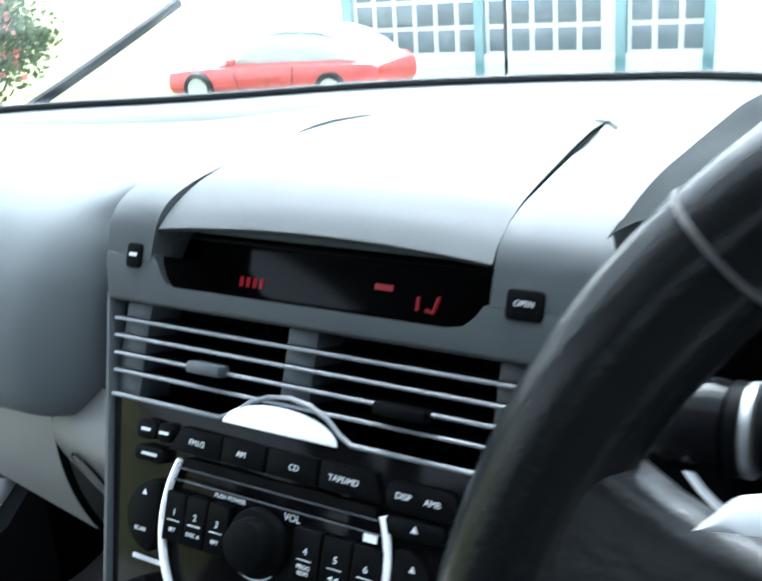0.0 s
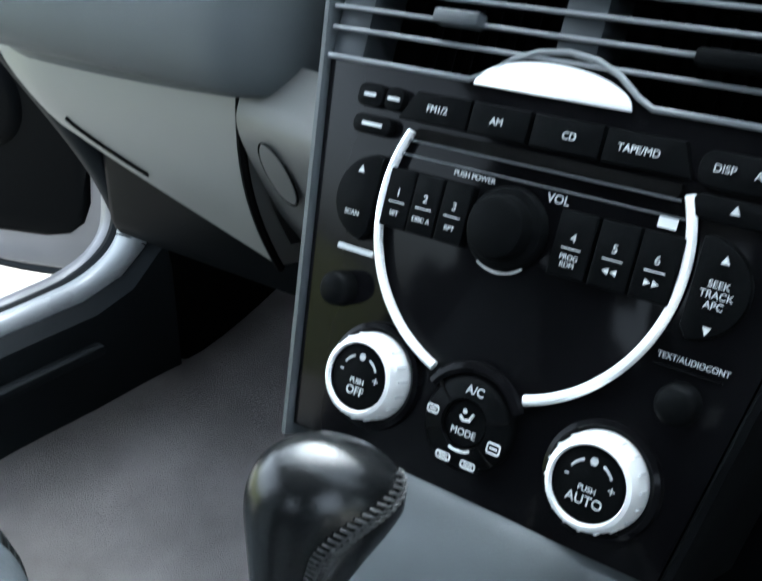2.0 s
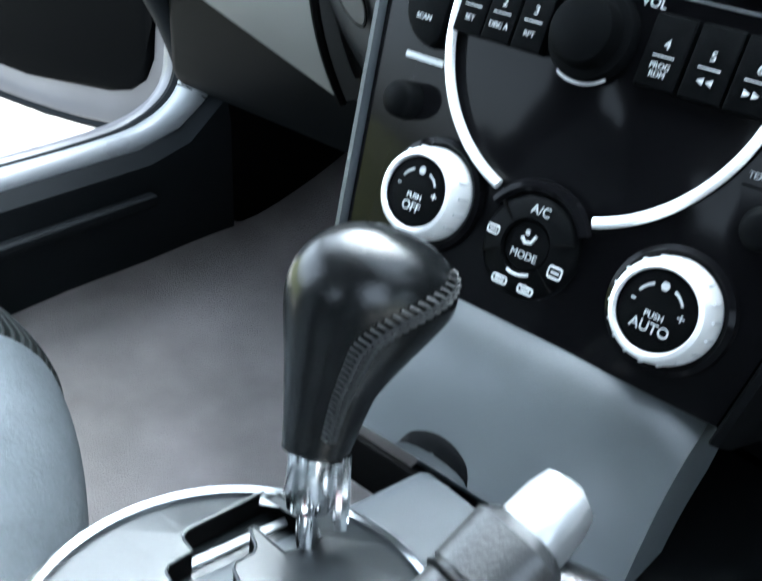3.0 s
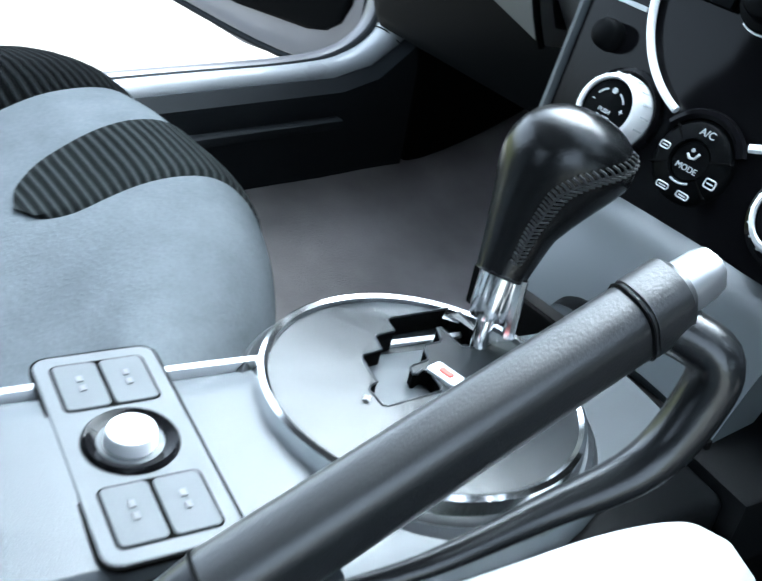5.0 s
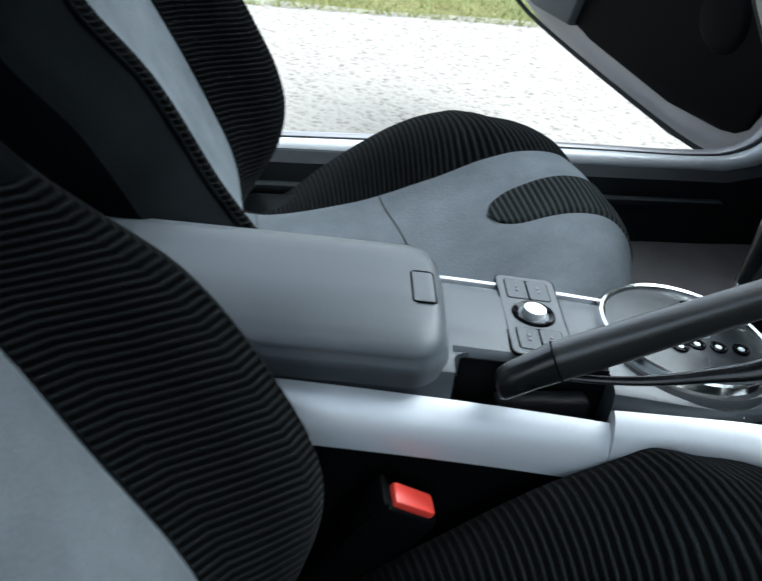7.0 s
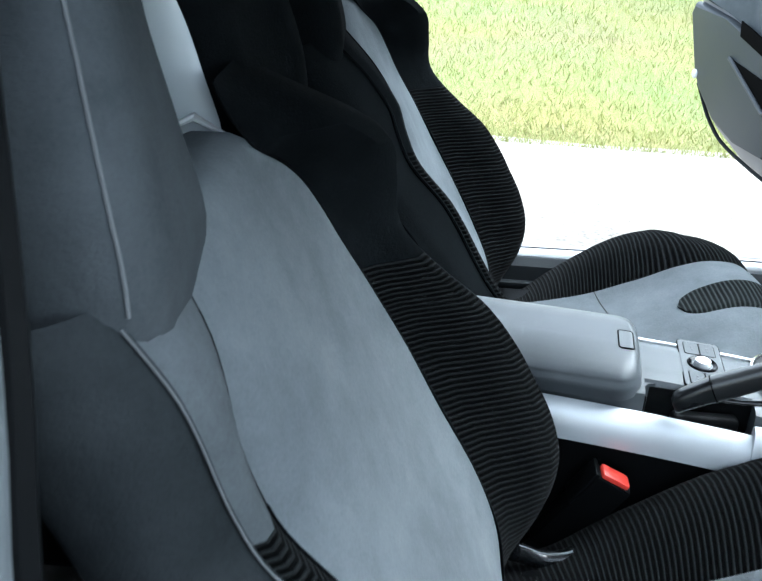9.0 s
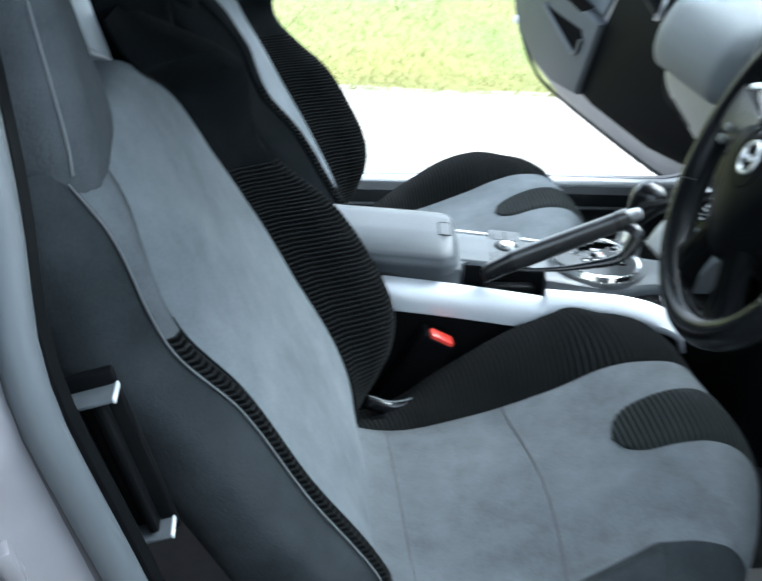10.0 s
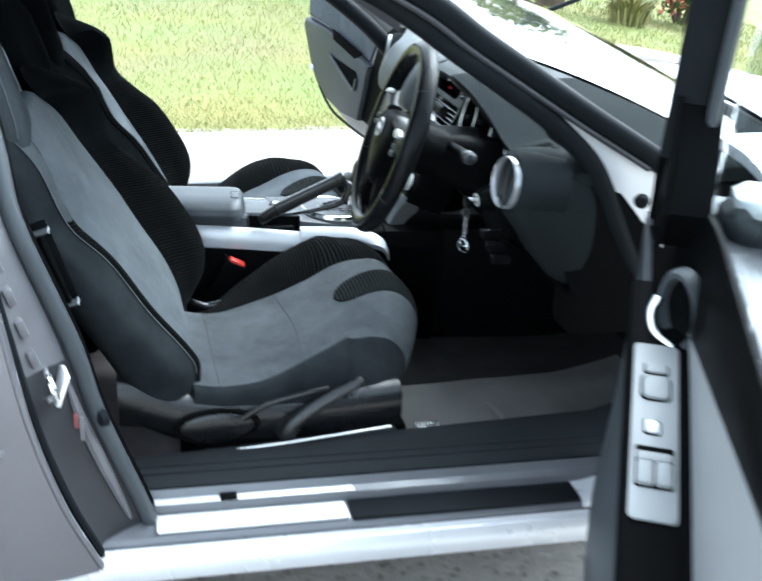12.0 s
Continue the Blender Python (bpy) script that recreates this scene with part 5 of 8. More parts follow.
# heater dials
for u, v, word in ((-0.0560, -0.0725, "OFF"), (0.0650, -0.0782, "AUTO")):
    C = on(u, v)
    dl = part("dial", lathe([(0.0160, 0.0150), (0.0168, 0.0168), (0.0186, 0.0160), (0.0202, 0.0120), (0.0212, 0.0030), (0.0212, 0.0)], 56, C), SATIN_METAL, stack, "bright metal rotary dial")
    cap = part("dial_cap", lathe([(0.0, 0.0150), (0.0145, 0.0148), (0.0160, 0.0140), (0.0163, 0.0120)], 40, C), HARD_BLACK, dl)
    part("dial_seat", lathe([(0.0212, 0.0015), (0.0236, 0.0040), (0.0258, 0.0030), (0.0265, 0.0)], 48, C), PIANO, dl)
    for k in range(18):
        a = 2 * math.pi * k / 18
        part("notch", box(-0.0005, 0.0005, 0.0196, 0.0211, 0.004, 0.0115, m=C @ pose(0, 0, 0, 0, 0, math.degrees(a))), SILVER_TRIM, dl)
    text("lettering", word, 0.0058, C @ pose(0, -0.0070, 0.0152), WHITE_MARK, dl, 0.0002)
    text("lettering", "PUSH", 0.0034, C @ pose(0, -0.0022, 0.0152), WHITE_MARK, dl, 0.0002)
    text("lettering", "+", 0.0060, C @ pose(0.0100, 0.0005, 0.0152), WHITE_MARK, dl, 0.0002)
    text("lettering", "-", 0.0070, C @ pose(-0.0100, 0.0020, 0.0152), WHITE_MARK, dl, 0.0002)
    for a0, a1 in ((115, 150), (30, 65)):
        part("mark", tube([C @ Vector((0.0102 * math.cos(radians(a)), 0.0102 * math.sin(radians(a)), 0.0150)) for a in span(a0, a1, 8)], 0.00055, 5), WHITE_MARK, dl)
    part("mark", prism(circle(0.0018, 6), 0.0004, C @ pose(0, 0.0098, 0.0149)), WHITE_MARK, dl)
# mode cluster
C = on(0.0, -0.0765)
md = part("mode_pad", lathe([(0.0, 0.0055), (0.0102, 0.0055), (0.0106, 0.0048), (0.0112, 0.0048), (0.0116, 0.0075), (0.0195, 0.0065), (0.0222, 0.0040), (0.0228, 0.0)], 56, C), HARD_BLACK, stack, "round black mode buttons")
for a in (140, 205, 322, 20):
    part("split", box(0.0110, 0.0225, -0.0004, 0.0004, 0.0040, 0.0074, m=C @ pose(0, 0, 0, 0, 0, a)), DARK_VOID, md)
text("lettering", "A/C", 0.0056, C @ pose(0.0015, 0.0158, 0.0071), WHITE_MARK, md, 0.0002)
text("lettering", "MODE", 0.0046, C @ pose(0, -0.0042, 0.0058), WHITE_MARK, md, 0.0002)
part("mark", tube([C @ Vector(p) for p in ((-0.0035, 0.0030, 0.0058), (-0.0015, 0.0012, 0.0058), (0.0015, 0.0018, 0.0058), (0.003, 0.0052, 0.0058))], 0.0008, 5), WHITE_MARK, md)
part("mark", lathe([(0.0, 0.0004), (0.0012, 0.0003)], 10, C @ pose(-0.0015, 0.0055, 0.0056)), WHITE_MARK, md)
for u, v, w_, h_ in ((-0.0170, 0.0015, 0.0058, 0.0032), (0.0170, -0.0055, 0.0062, 0.0045), (-0.0062, -0.0172, 0.0072, 0.0028), (0.0070, -0.0172, 0.0072, 0.0028)):
    part("symbol", tube([C @ Vector((u + x, v + y, 0.0070)) for x, y in rounded(w_, h_, 0.001, 3)], 0.00045, 5, closed=True), WHITE_MARK, md)
    part("mark", box(u - w_ * 0.3, u + w_ * 0.3, v - 0.0004, v + 0.0004, 0.0066, 0.0072, m=C), WHITE_MARK, md)
part("mark", tube([C @ Vector((0.0125 * math.cos(radians(a)), 0.0125 * math.sin(radians(a)), 0.0076)) for a in span(250, 300, 8)], 0.0006, 5), WHITE_MARK, md)
part("arch", tube([C @ Vector((0.0255 * math.cos(radians(a)), 0.0255 * math.sin(radians(a)), 0.0030)) for a in span(28, 150, 22)], 0.0032, 8), PIANO, stack, "gloss black arch")

# air vents with four slats across
vent = thing("centre_vents", "dark centre air vents with thin slats and two tabs", "air vent")
part("recess", prism([(-half(0.074), 0.0755), (half(0.074), 0.0755), (half(0.132), 0.134), (-half(0.132), 0.134)], 0.012, ST @ pose(0, 0, -0.055)), DARK_VOID, vent)
for v in (0.1205, 0.1100, 0.0995, 0.0890):
    sl = part("slat", loft([[tuple(ST @ Vector((u, v + a, w))) for a, w in ((-0.0009, -0.0010), (0.0009, 0.0), (0.0012, -0.001), (0.0045, -0.028), (0.0035, -0.028), (-0.0009, -0.002))] for u in span(-half(v) + 0.001, half(v) - 0.001, 5)], close_u=True, close_ends=True), HARD_BLACK, vent)
    # the slat's lit edge laid on as a pale tube over the black body
    part("lip", tube([ST @ Vector((u, v, 0.0006)) for u in span(-half(v) + 0.001, half(v) - 0.001, 5)], 0.0011, 8), VANE, sl, "slat edge, light painted in pale")
for u0, u1 in ((-0.1325, -0.1125), (-0.0095, 0.0105), (0.1185, 0.1365)):
    for v0, v1 in ((0.1215, 0.130), (0.1110, 0.1195), (0.1005, 0.1090), (0.0900, 0.0985), (0.0765, 0.0880)):
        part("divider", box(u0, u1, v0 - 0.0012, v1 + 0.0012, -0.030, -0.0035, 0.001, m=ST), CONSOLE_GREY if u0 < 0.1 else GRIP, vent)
for k in range(9):
    for u in (-0.100 + 0.0125 * k * 0.85, 0.022 + 0.0125 * k * 0.9):
        part("vane", box(u - 0.0004, u + 0.0004, 0.078, 0.131, -0.050, -0.034, m=ST), HARD_BLACK, vent)
for u, v, w_ in ((-0.0575, 0.1005, 0.025), (0.0716, 0.0985, 0.031)):
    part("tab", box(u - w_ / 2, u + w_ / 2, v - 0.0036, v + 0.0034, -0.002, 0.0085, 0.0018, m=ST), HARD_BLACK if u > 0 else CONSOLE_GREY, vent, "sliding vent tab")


# ---- dashboard ----
dash = thing("dashboard", "soft dark grey dashboard with a pale sheen", "dashboard")
# passenger half: top, rounded brow, airbag face, lower lip
PROF = [(0.95, 0.790), (0.80, 0.835), (0.70, 0.846), (0.60, 0.850), (0.50, 0.850), (0.43, 0.845), (0.375, 0.833), (0.335, 0.812), (0.308, 0.782), (0.294, 0.748), (0.290, 0.716), (0.295, 0.697), (0.306, 0.690), (0.34, 0.688)]
dense = spline(PROF, 5)


def pdash(u, v):
    """u across from the outer end to the stack, v down the section."""
    y, z = dense[v]
    x = -0.70 + u * 0.530
    e = max(0, (u - 0.89) / 0.11)
    o = max(0, (0.50 - u) / 0.50)
    k = min(1, max(0, (0.846 - z) / 0.03)) if y < 0.6 else 0
    crown = 0.018 * math.sin(u * math.pi) * min(1, max(0, (0.9 - y) / 0.3))
    q = max(0, min(1, (y - 0.42) / 0.28))
    return x, y + 0.055 * e ** 2.5 * k + 0.15 * o ** 1.5 * k - crown * 0.4 * k, z + 0.004 * math.sin(u * math.pi) * (1 - q) - 0.012 * max(0, (0.12 - u) / 0.12) ** 2 - q * q * (3 - 2 * q) * (0.008 + 0.106 * max(0, -x - 0.12) ** 1.17)


part("passenger_top", shell(lambda u, v: pdash(u, v), span(0, 1, 40), range(len(dense)), (0, 0.03, -0.02)), DASH_LIT, dash, "soft grey dashboard top and airbag face, light painted in")
# glovebox door and end cap under it
def glove(x, v):
    """Face falling to a slanting lower edge, then folding under."""
    low = ease([(-0.66, 0.672), (-0.50, 0.648), (-0.37, 0.606), (-0.22, 0.560)], x)
    t, fold = min(1, v / 0.7), max(0, (v - 0.7) / 0.3)
    y = 0.320 - 0.005 * math.sin(t * math.pi) + 0.22 * (0.690 - low) * t * t + 0.16 * fold + 0.15 * max(0, (-0.435 - x) / 0.265) ** 1.5
    return x, y, 0.690 - (0.690 - low) * t - 0.006 * math.sin(min(1, fold * 4) * math.pi / 2) + 0.010 * fold


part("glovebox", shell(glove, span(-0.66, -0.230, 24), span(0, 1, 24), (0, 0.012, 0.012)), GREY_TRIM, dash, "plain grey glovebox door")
part("glovebox_gap", tube([(-0.2285, glove(-0.2285, v)[1] - 0.001, glove(-0.2285, v)[2]) for v in span(0, 0.7, 12)], 0.0030, 6), DARK_VOID, dash)


def glove_at(x, z):
    low = ease([(-0.66, 0.672), (-0.50, 0.648), (-0.37, 0.606), (-0.22, 0.560)], x)
    return glove(x, 0.7 * (0.690 - z) / (0.690 - low))


part("glovebox_slot", tube([glove_at(x, 0.640 - 0.030 * u ** 0.75) for u, x in ((q, -0.415 + 0.075 * q) for q in span(0, 1, 12))], 0.0022, 6), DARK_VOID, dash)
def cap(u, v):
    x = -0.222 + u * 0.085
    y, z = spline([(0.312, 0.690), (0.308, 0.672), (0.322, 0.640), (0.350, 0.595), (0.40, 0.545), (0.5, 0.52)], 5)[v]
    return x, y - 0.02 * u, z


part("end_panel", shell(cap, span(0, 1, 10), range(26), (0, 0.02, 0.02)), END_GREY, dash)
CC = pose(-0.190, 0.3085, 0.648, 113, 0, -13) @ Matrix.Diagonal((0.8, 1.25, 1, 1))
part("cover_cap", lathe([(0.0, 0.0012), (0.0168, 0.0010), (0.0176, -0.001)], 28, CC), END_GREY, dash, "round screw cover")
part("cap_line", tube([CC @ Vector((0.0182 * math.cos(t), 0.0182 * math.sin(t), 0.0004)) for t in (2 * math.pi * q / 28 for q in range(28))], 0.0006, 5, closed=True), DARK_VOID, dash)

# centre display: bezel on the stack's plane, dark window, hood above
bez = [(-0.1435, 0.1315), (0.1435, 0.1315), (0.1500, 0.154), (0.1490, 0.162), (0.1130, 0.162), (0.1115, 0.156), (0.1070, 0.149), (0.1000, 0.1430), (0.0900, 0.1410), (-0.0900, 0.1410), (-0.0990, 0.1430), (-0.1050, 0.149), (-0.1090, 0.156), (-0.1105, 0.162), (-0.1490, 0.162), (-0.1500, 0.154)]
part("display_bezel", prism(bez, 0.009, ST @ pose(0, 0, -0.005), 0.0030, 3), SOFT_DASH, dash, "smooth grey surround", sharp=50)
part("display_housing", prism(bez, 0.040, ST @ pose(0, 0, -0.0455)), DARK_VOID, dash, "black housing round the display")
RISE = spline([(0.3210, 0.8062), (0.3258, 0.8170), (0.3325, 0.8290), (0.3430, 0.8375), (0.360, 0.8432), (0.385, 0.8472), (0.45, 0.8530), (0.55, 0.8545), (0.68, 0.8510), (0.80, 0.8380), (0.90, 0.8150)], 5)


def flank_sheet(s):
    def f(u, v):
        y, z = RISE[v]
        a = ease([(0.321, 0.1118), (0.45, 0.107), (0.55, 0.096), (0.57, 0.0), (0.9, 0.0)], y) if y < 0.556 else 0.0
        b = ease([(0.321, 0.1496), (0.345, 0.1535), (0.37, 0.157), (0.45, 0.163), (0.6, 0.168), (0.9, 0.168)], y) + (0.030 if s > 0 else 0)
        return -0.0045 + s * (a + (b - a) * u), y, z - 0.003 * u * u
    return shell(f, span(0, 1, 12), range(len(RISE)), (0, 0.012, -0.02))


for s_ in (-1, 1):
    part("centre_flank", flank_sheet(s_), SOFT_DASH, dash)
part("lower_side", prism([(0.1440, 0.060), (0.176, 0.060), (0.181, 0.1215), (0.1440, 0.1215)], 0.046, ST @ pose(0, 0, -0.0495), 0.002), HARD_BLACK, dash, "black edge beside the vents")
part("bezel_side", prism([(0.1440, 0.122), (0.181, 0.122), (0.186, 0.168), (0.1548, 0.168)], 0.046, ST @ pose(0, 0, -0.048), 0.003, 3), SOFT_DASH, dash, "smooth grey edge beside the display")
part("lid_bed", shell(lambda u, v: (-0.0045 + 0.118 * u, 0.338 + 0.27 * v, ease([(0, 0.828), (0.2, 0.842), (0.5, 0.850), (0.8, 0.8525), (1, 0.8515)], v)), span(-1, 1, 12), span(0, 1, 12), (0, 0, -0.006)), SOFT_DASH, dash)
part("display_back", prism([(-0.115, 0.136), (0.118, 0.136), (0.118, 0.20), (-0.115, 0.20)], 0.004, ST @ pose(0, 0, -0.048)), PIANO, dash, "dark display window")
part("display_ledge", box(-0.098, 0.104, 0.1745, 0.1765, -0.035, -0.012, 0.0006, m=ST), HARD_BLACK, dash)
RED_LED = bpy.data.materials.new("red_display")
RED_LED.use_nodes = True
rb = RED_LED.node_tree.nodes["Principled BSDF"]
rb.inputs["Base Color"].default_value = (0.25, 0.0, 0.01, 1)
rb.inputs["Emission Color"].default_value = (1.0, 0.03, 0.06, 1)
rb.inputs["Emission Strength"].default_value = 0.013
for k in range(4):
    u = -0.077 + 0.0052 * k
    part("display_digit", box(u - 0.003, u - 0.0002, 0.1500, 0.1562, -0.0438, -0.0434, m=ST), RED_LED, dash)
part("display_mark", box(0.018, 0.030, 0.1590, 0.1625, -0.0438, -0.0434, m=ST), RED_LED, dash)
part("display_symbol", tube([ST @ Vector(p) for p in ((0.0475, 0.1580, -0.043), (0.0475, 0.1500, -0.043))], 0.0011, 5), RED_LED, dash)
part("display_symbol", tube([ST @ Vector(p) for p in ((0.053, 0.1510, -0.043), (0.058, 0.1500, -0.043), (0.0605, 0.1590, -0.043))], 0.0012, 5), RED_LED, dash)
# hood over the display, running forward to the windscreen with a shut line round it
def hood(u, v):
    a = ease([(0, 0.1095), (0.5, 0.1055), (1, 0.0935)], v)
    x = -0.0045 + u * a
    y = 0.330 + 0.215 * v + 0.012 * (1 - u * u) * (1 if v > 0.9 else 0)
    z = ease([(0, 0.8265), (0.06, 0.836), (0.2, 0.847), (0.5, 0.8555), (0.8, 0.858), (1, 0.856)], v) + 0.006 * (1 - u * u) - 0.002
    return x, y, z


part("display_hood", shell(hood, span(-1, 1, 24), span(0, 1, 28), (0, 0.003, -0.003)), SOFT_DASH, dash, "smooth curved hood")
edge = [hood(-1, v) for v in span(0, 1, 16)] + [hood(u, 1) for u in span(-1, 1, 12)][1:] + [hood(1, v) for v in span(1, 0, 16)][1:]
part("hood_line", tube([(x, y, z - 0.0015) for x, y, z in edge], 0.0010, 6), DARK_VOID, dash, "dark shut line")


for u, s in ((-0.1245, "DISP"), (0.1300, "OPEN")):
    b = part("bezel_button", prism(rounded(0.0195 if u > 0 else 0.0120, 0.0150, 0.0025, 3), 0.006, on(u, 0.1600, 0.0), 0.0012), HARD_BLACK, dash, "small black button")
    if u > 0:
        text("lettering", s, 0.0040, on(u, 0.1605, 0.0062), WHITE_MARK, b, 0.0002)
    else:
        part("mark", box(u - 0.003, u + 0.003, 0.1595, 0.1615, 0.006, 0.0065, m=ST), WHITE_MARK, b)


part("flank_line", tube(spline([(0.141, 0.3125, 0.782), (0.143, 0.3172, 0.795), (0.146, 0.3222, 0.807), (0.149, 0.3290, 0.8165), (0.153, 0.3345, 0.8265), (0.157, 0.3440, 0.8352), (0.160, 0.360, 0.8425)], 4), 0.0010, 6), DARK_VOID, dash, "dark shut line")

# driver side: top with the hood's edge rising over the instruments
HOOD_Y = [(0.16, 0.335), (0.20, 0.270), (0.246, 0.248), (0.333, 0.258), (0.40, 0.268), (0.462, 0.280), (0.55, 0.275), (0.62, 0.262), (0.70, 0.30)]
HOOD_Z = [(0.16, 0.842), (0.20, 0.872), (0.246, 0.883), (0.333, 0.868), (0.40, 0.843), (0.462, 0.810), (0.52, 0.800), (0.60, 0.812), (0.70, 0.800)]


def dtop(u, v):
    x = 0.168 + u * 0.53
    y0, z0 = ease(HOOD_Y, x), ease(HOOD_Z, x)
    y = y0 + (0.86 - y0) * v
    far = 0.838 - 0.05 * max(0, (x - 0.2) / 0.5) ** 1.5
    e = min(1, v / 0.5)
    z = z0 + (far + 0.012 - z0) * e * e * (3 - 2 * e) + 0.010 * math.sin(min(1, v * 6) * math.pi / 2) - 0.03 * max(0, v - 0.5)
    return x, y, z


# driver end uses the darker dash tone, its shade painted in
part("driver_top", shell(dtop, span(0, 1, 48), span(0, 1, 30), (0, 0.01, -0.022)), DASH_SHADED, dash, "soft grey top over the instruments, shade painted in")
part("driver_face", shell(lambda u, v: (0.150 + u * 0.545, ease([(0, 0.36), (0.25, 0.335), (0.6, 0.315), (1, 0.36)], v) + 0.015 * math.sin(u * math.pi), 0.835 - 0.27 * v), span(0, 1, 24), span(0, 1, 16), (0, 0.03, 0)), HARD_BLACK, dash, "black lower dashboard")
part("knee_panel", shell(lambda u, v: (0.150 + u * 0.52, 0.315 + 0.10 * v + 0.01 * math.sin(u * 9), 0.600 - 0.10 * v), span(0, 1, 20), span(0, 1, 8), (0, 0.02, -0.01)), HARD_BLACK, dash)
rows = []
for y, xc, zc, a, b in ((0.213, 0.668, 0.784, 0.050, 0.052), (0.222, 0.667, 0.780, 0.058, 0.062), (0.245, 0.661, 0.768, 0.062, 0.076), (0.28, 0.650, 0.742, 0.070, 0.100), (0.33, 0.640, 0.712, 0.070, 0.124), (0.39, 0.630, 0.694, 0.067, 0.138), (0.46, 0.622, 0.690, 0.067, 0.140), (0.54, 0.622, 0.690, 0.067, 0.140)):
    rows.append([(xc + a * math.copysign(abs(math.cos(q)) ** 0.8, math.cos(q)), y, zc + b * math.copysign(abs(math.sin(q)) ** 0.8, math.sin(q))) for q in (2 * math.pi * k / 40 for k in range(40))])
part("end_cheek", loft(rows, close_u=True, close_ends=True), DASH_SHADED, dash, "rounded dashboard end, shade painted in")
# shade at the dash end put into this filler's near-black colour
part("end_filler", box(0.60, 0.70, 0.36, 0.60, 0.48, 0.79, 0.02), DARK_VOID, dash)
part("under_filler", box(-0.66, 0.68, 0.52, 0.70, 0.42, 0.76, 0.02), HARD_BLACK, dash)
# fuse-panel switches under the round vent
for i in range(3):
    part("switch", box(0.585 + 0.012 * i, 0.600 + 0.012 * i, 0.205 + 0.008 * i, 0.24 + 0.008 * i, 0.655 - 0.022 * i, 0.672 - 0.022 * i, 0.002), PIANO, dash)

# instruments: three deep pods with bright rings
cluster = thing("instrument_cluster", "three dark instrument pods with thin bright rings behind the wheel", "instrument cluster")
for x, z, r in ((0.255, 0.795, 0.056), (0.345, 0.790, 0.056), (0.430, 0.768, 0.048)):
    C = pose(x, 0.292, z, 76, 0, -9)
    part("pod", lathe([(0.0, -0.045), (r * 0.92, -0.045), (r * 0.98, -0.02), (r, 0.0), (r * 1.04, 0.003), (r * 1.08, -0.002), (r * 1.08, -0.05)], 40, C), PIANO, cluster)
    part("ring", lathe([(r * 0.985, 0.001), (r * 1.0, 0.0045), (r * 1.03, 0.0045), (r * 1.045, 0.001)], 48, C), SATIN_METAL, cluster, "thin bright ring")
part("shroud", shell(lambda u, v: (0.185 + 0.30 * u, ease(HOOD_Y, 0.185 + 0.30 * u) + 0.004 + 0.09 * v, ease(HOOD_Z, 0.185 + 0.30 * u) - 0.012 - 0.004 * v), span(0, 1, 24), span(0, 1, 6), (0, 0.002, -0.006)), HARD_BLACK, cluster)
part("backplate", box(0.17, 0.53, 0.335, 0.345, 0.68, 0.80, 0.005), DARK_VOID, cluster)

# round side vent and demister slots
def round_vent(M, r, label):
    v = thing("round_vent", label, "air vent", "round vents")
    part("bezel", lathe([(r * 0.90, -0.006), (r * 0.915, 0.004), (r * 0.955, 0.0060), (r * 0.99, 0.003), (r * 0.995, -0.006)], 48, M), VENT_RIM, v, "satin round bezel")
    part("pod", lathe([(r * 1.01, -0.004), (r * 1.10, -0.006), (r * 1.22, -0.020), (r * 1.26, -0.045), (r * 1.18, -0.10)], 48, M), DASH_SHADED, v)
    part("bowl", lathe([(0.0, -0.045), (r * 0.7, -0.045), (r * 0.87, -0.006)], 40, M), DARK_VOID, v)
    for k in (-0.5, 0.0, 0.5):
        w = r * 0.86 * math.sqrt(1 - k * k)
        part("slat", loft([[tuple(M @ Vector((r * k * 1.05 + a + 0.010 * (1 - (b / w) ** 2) * -1, b, c))) for a, c in ((-0.0012, -0.030), (0.0012, -0.030), (0.0016, -0.003), (0.0, -0.001), (-0.0012, -0.004))] for b in span(-w, w, 12)], close_u=True, close_ends=True), GRIP, v)
    return v


round_vent(pose(0.676, 0.206, 0.791, 82, 0, 3), 0.0465, "round dashboard air vent with a satin bezel, driver end")
dem = thing("demister_vent", "small slotted demister vent on the dashboard top", "air vent")
DM = pose(0.634, 0.295, 0.829, 10, 10, 8)
part("housing", prism(rounded(0.075, 0.060, 0.012, 4), 0.006, DM, 0.002), DASH_SHADED, dem)
for i in range(3):
    part("slot", box(-0.022 + 0.018 * i, -0.011 + 0.018 * i, -0.018, 0.020, 0.004, 0.0068, m=DM), DARK_VOID, dem)
round_vent(pose(-0.650, 0.366, 0.772, 80, 0, -18), 0.040, "round dashboard air vent with a satin bezel, passenger end")


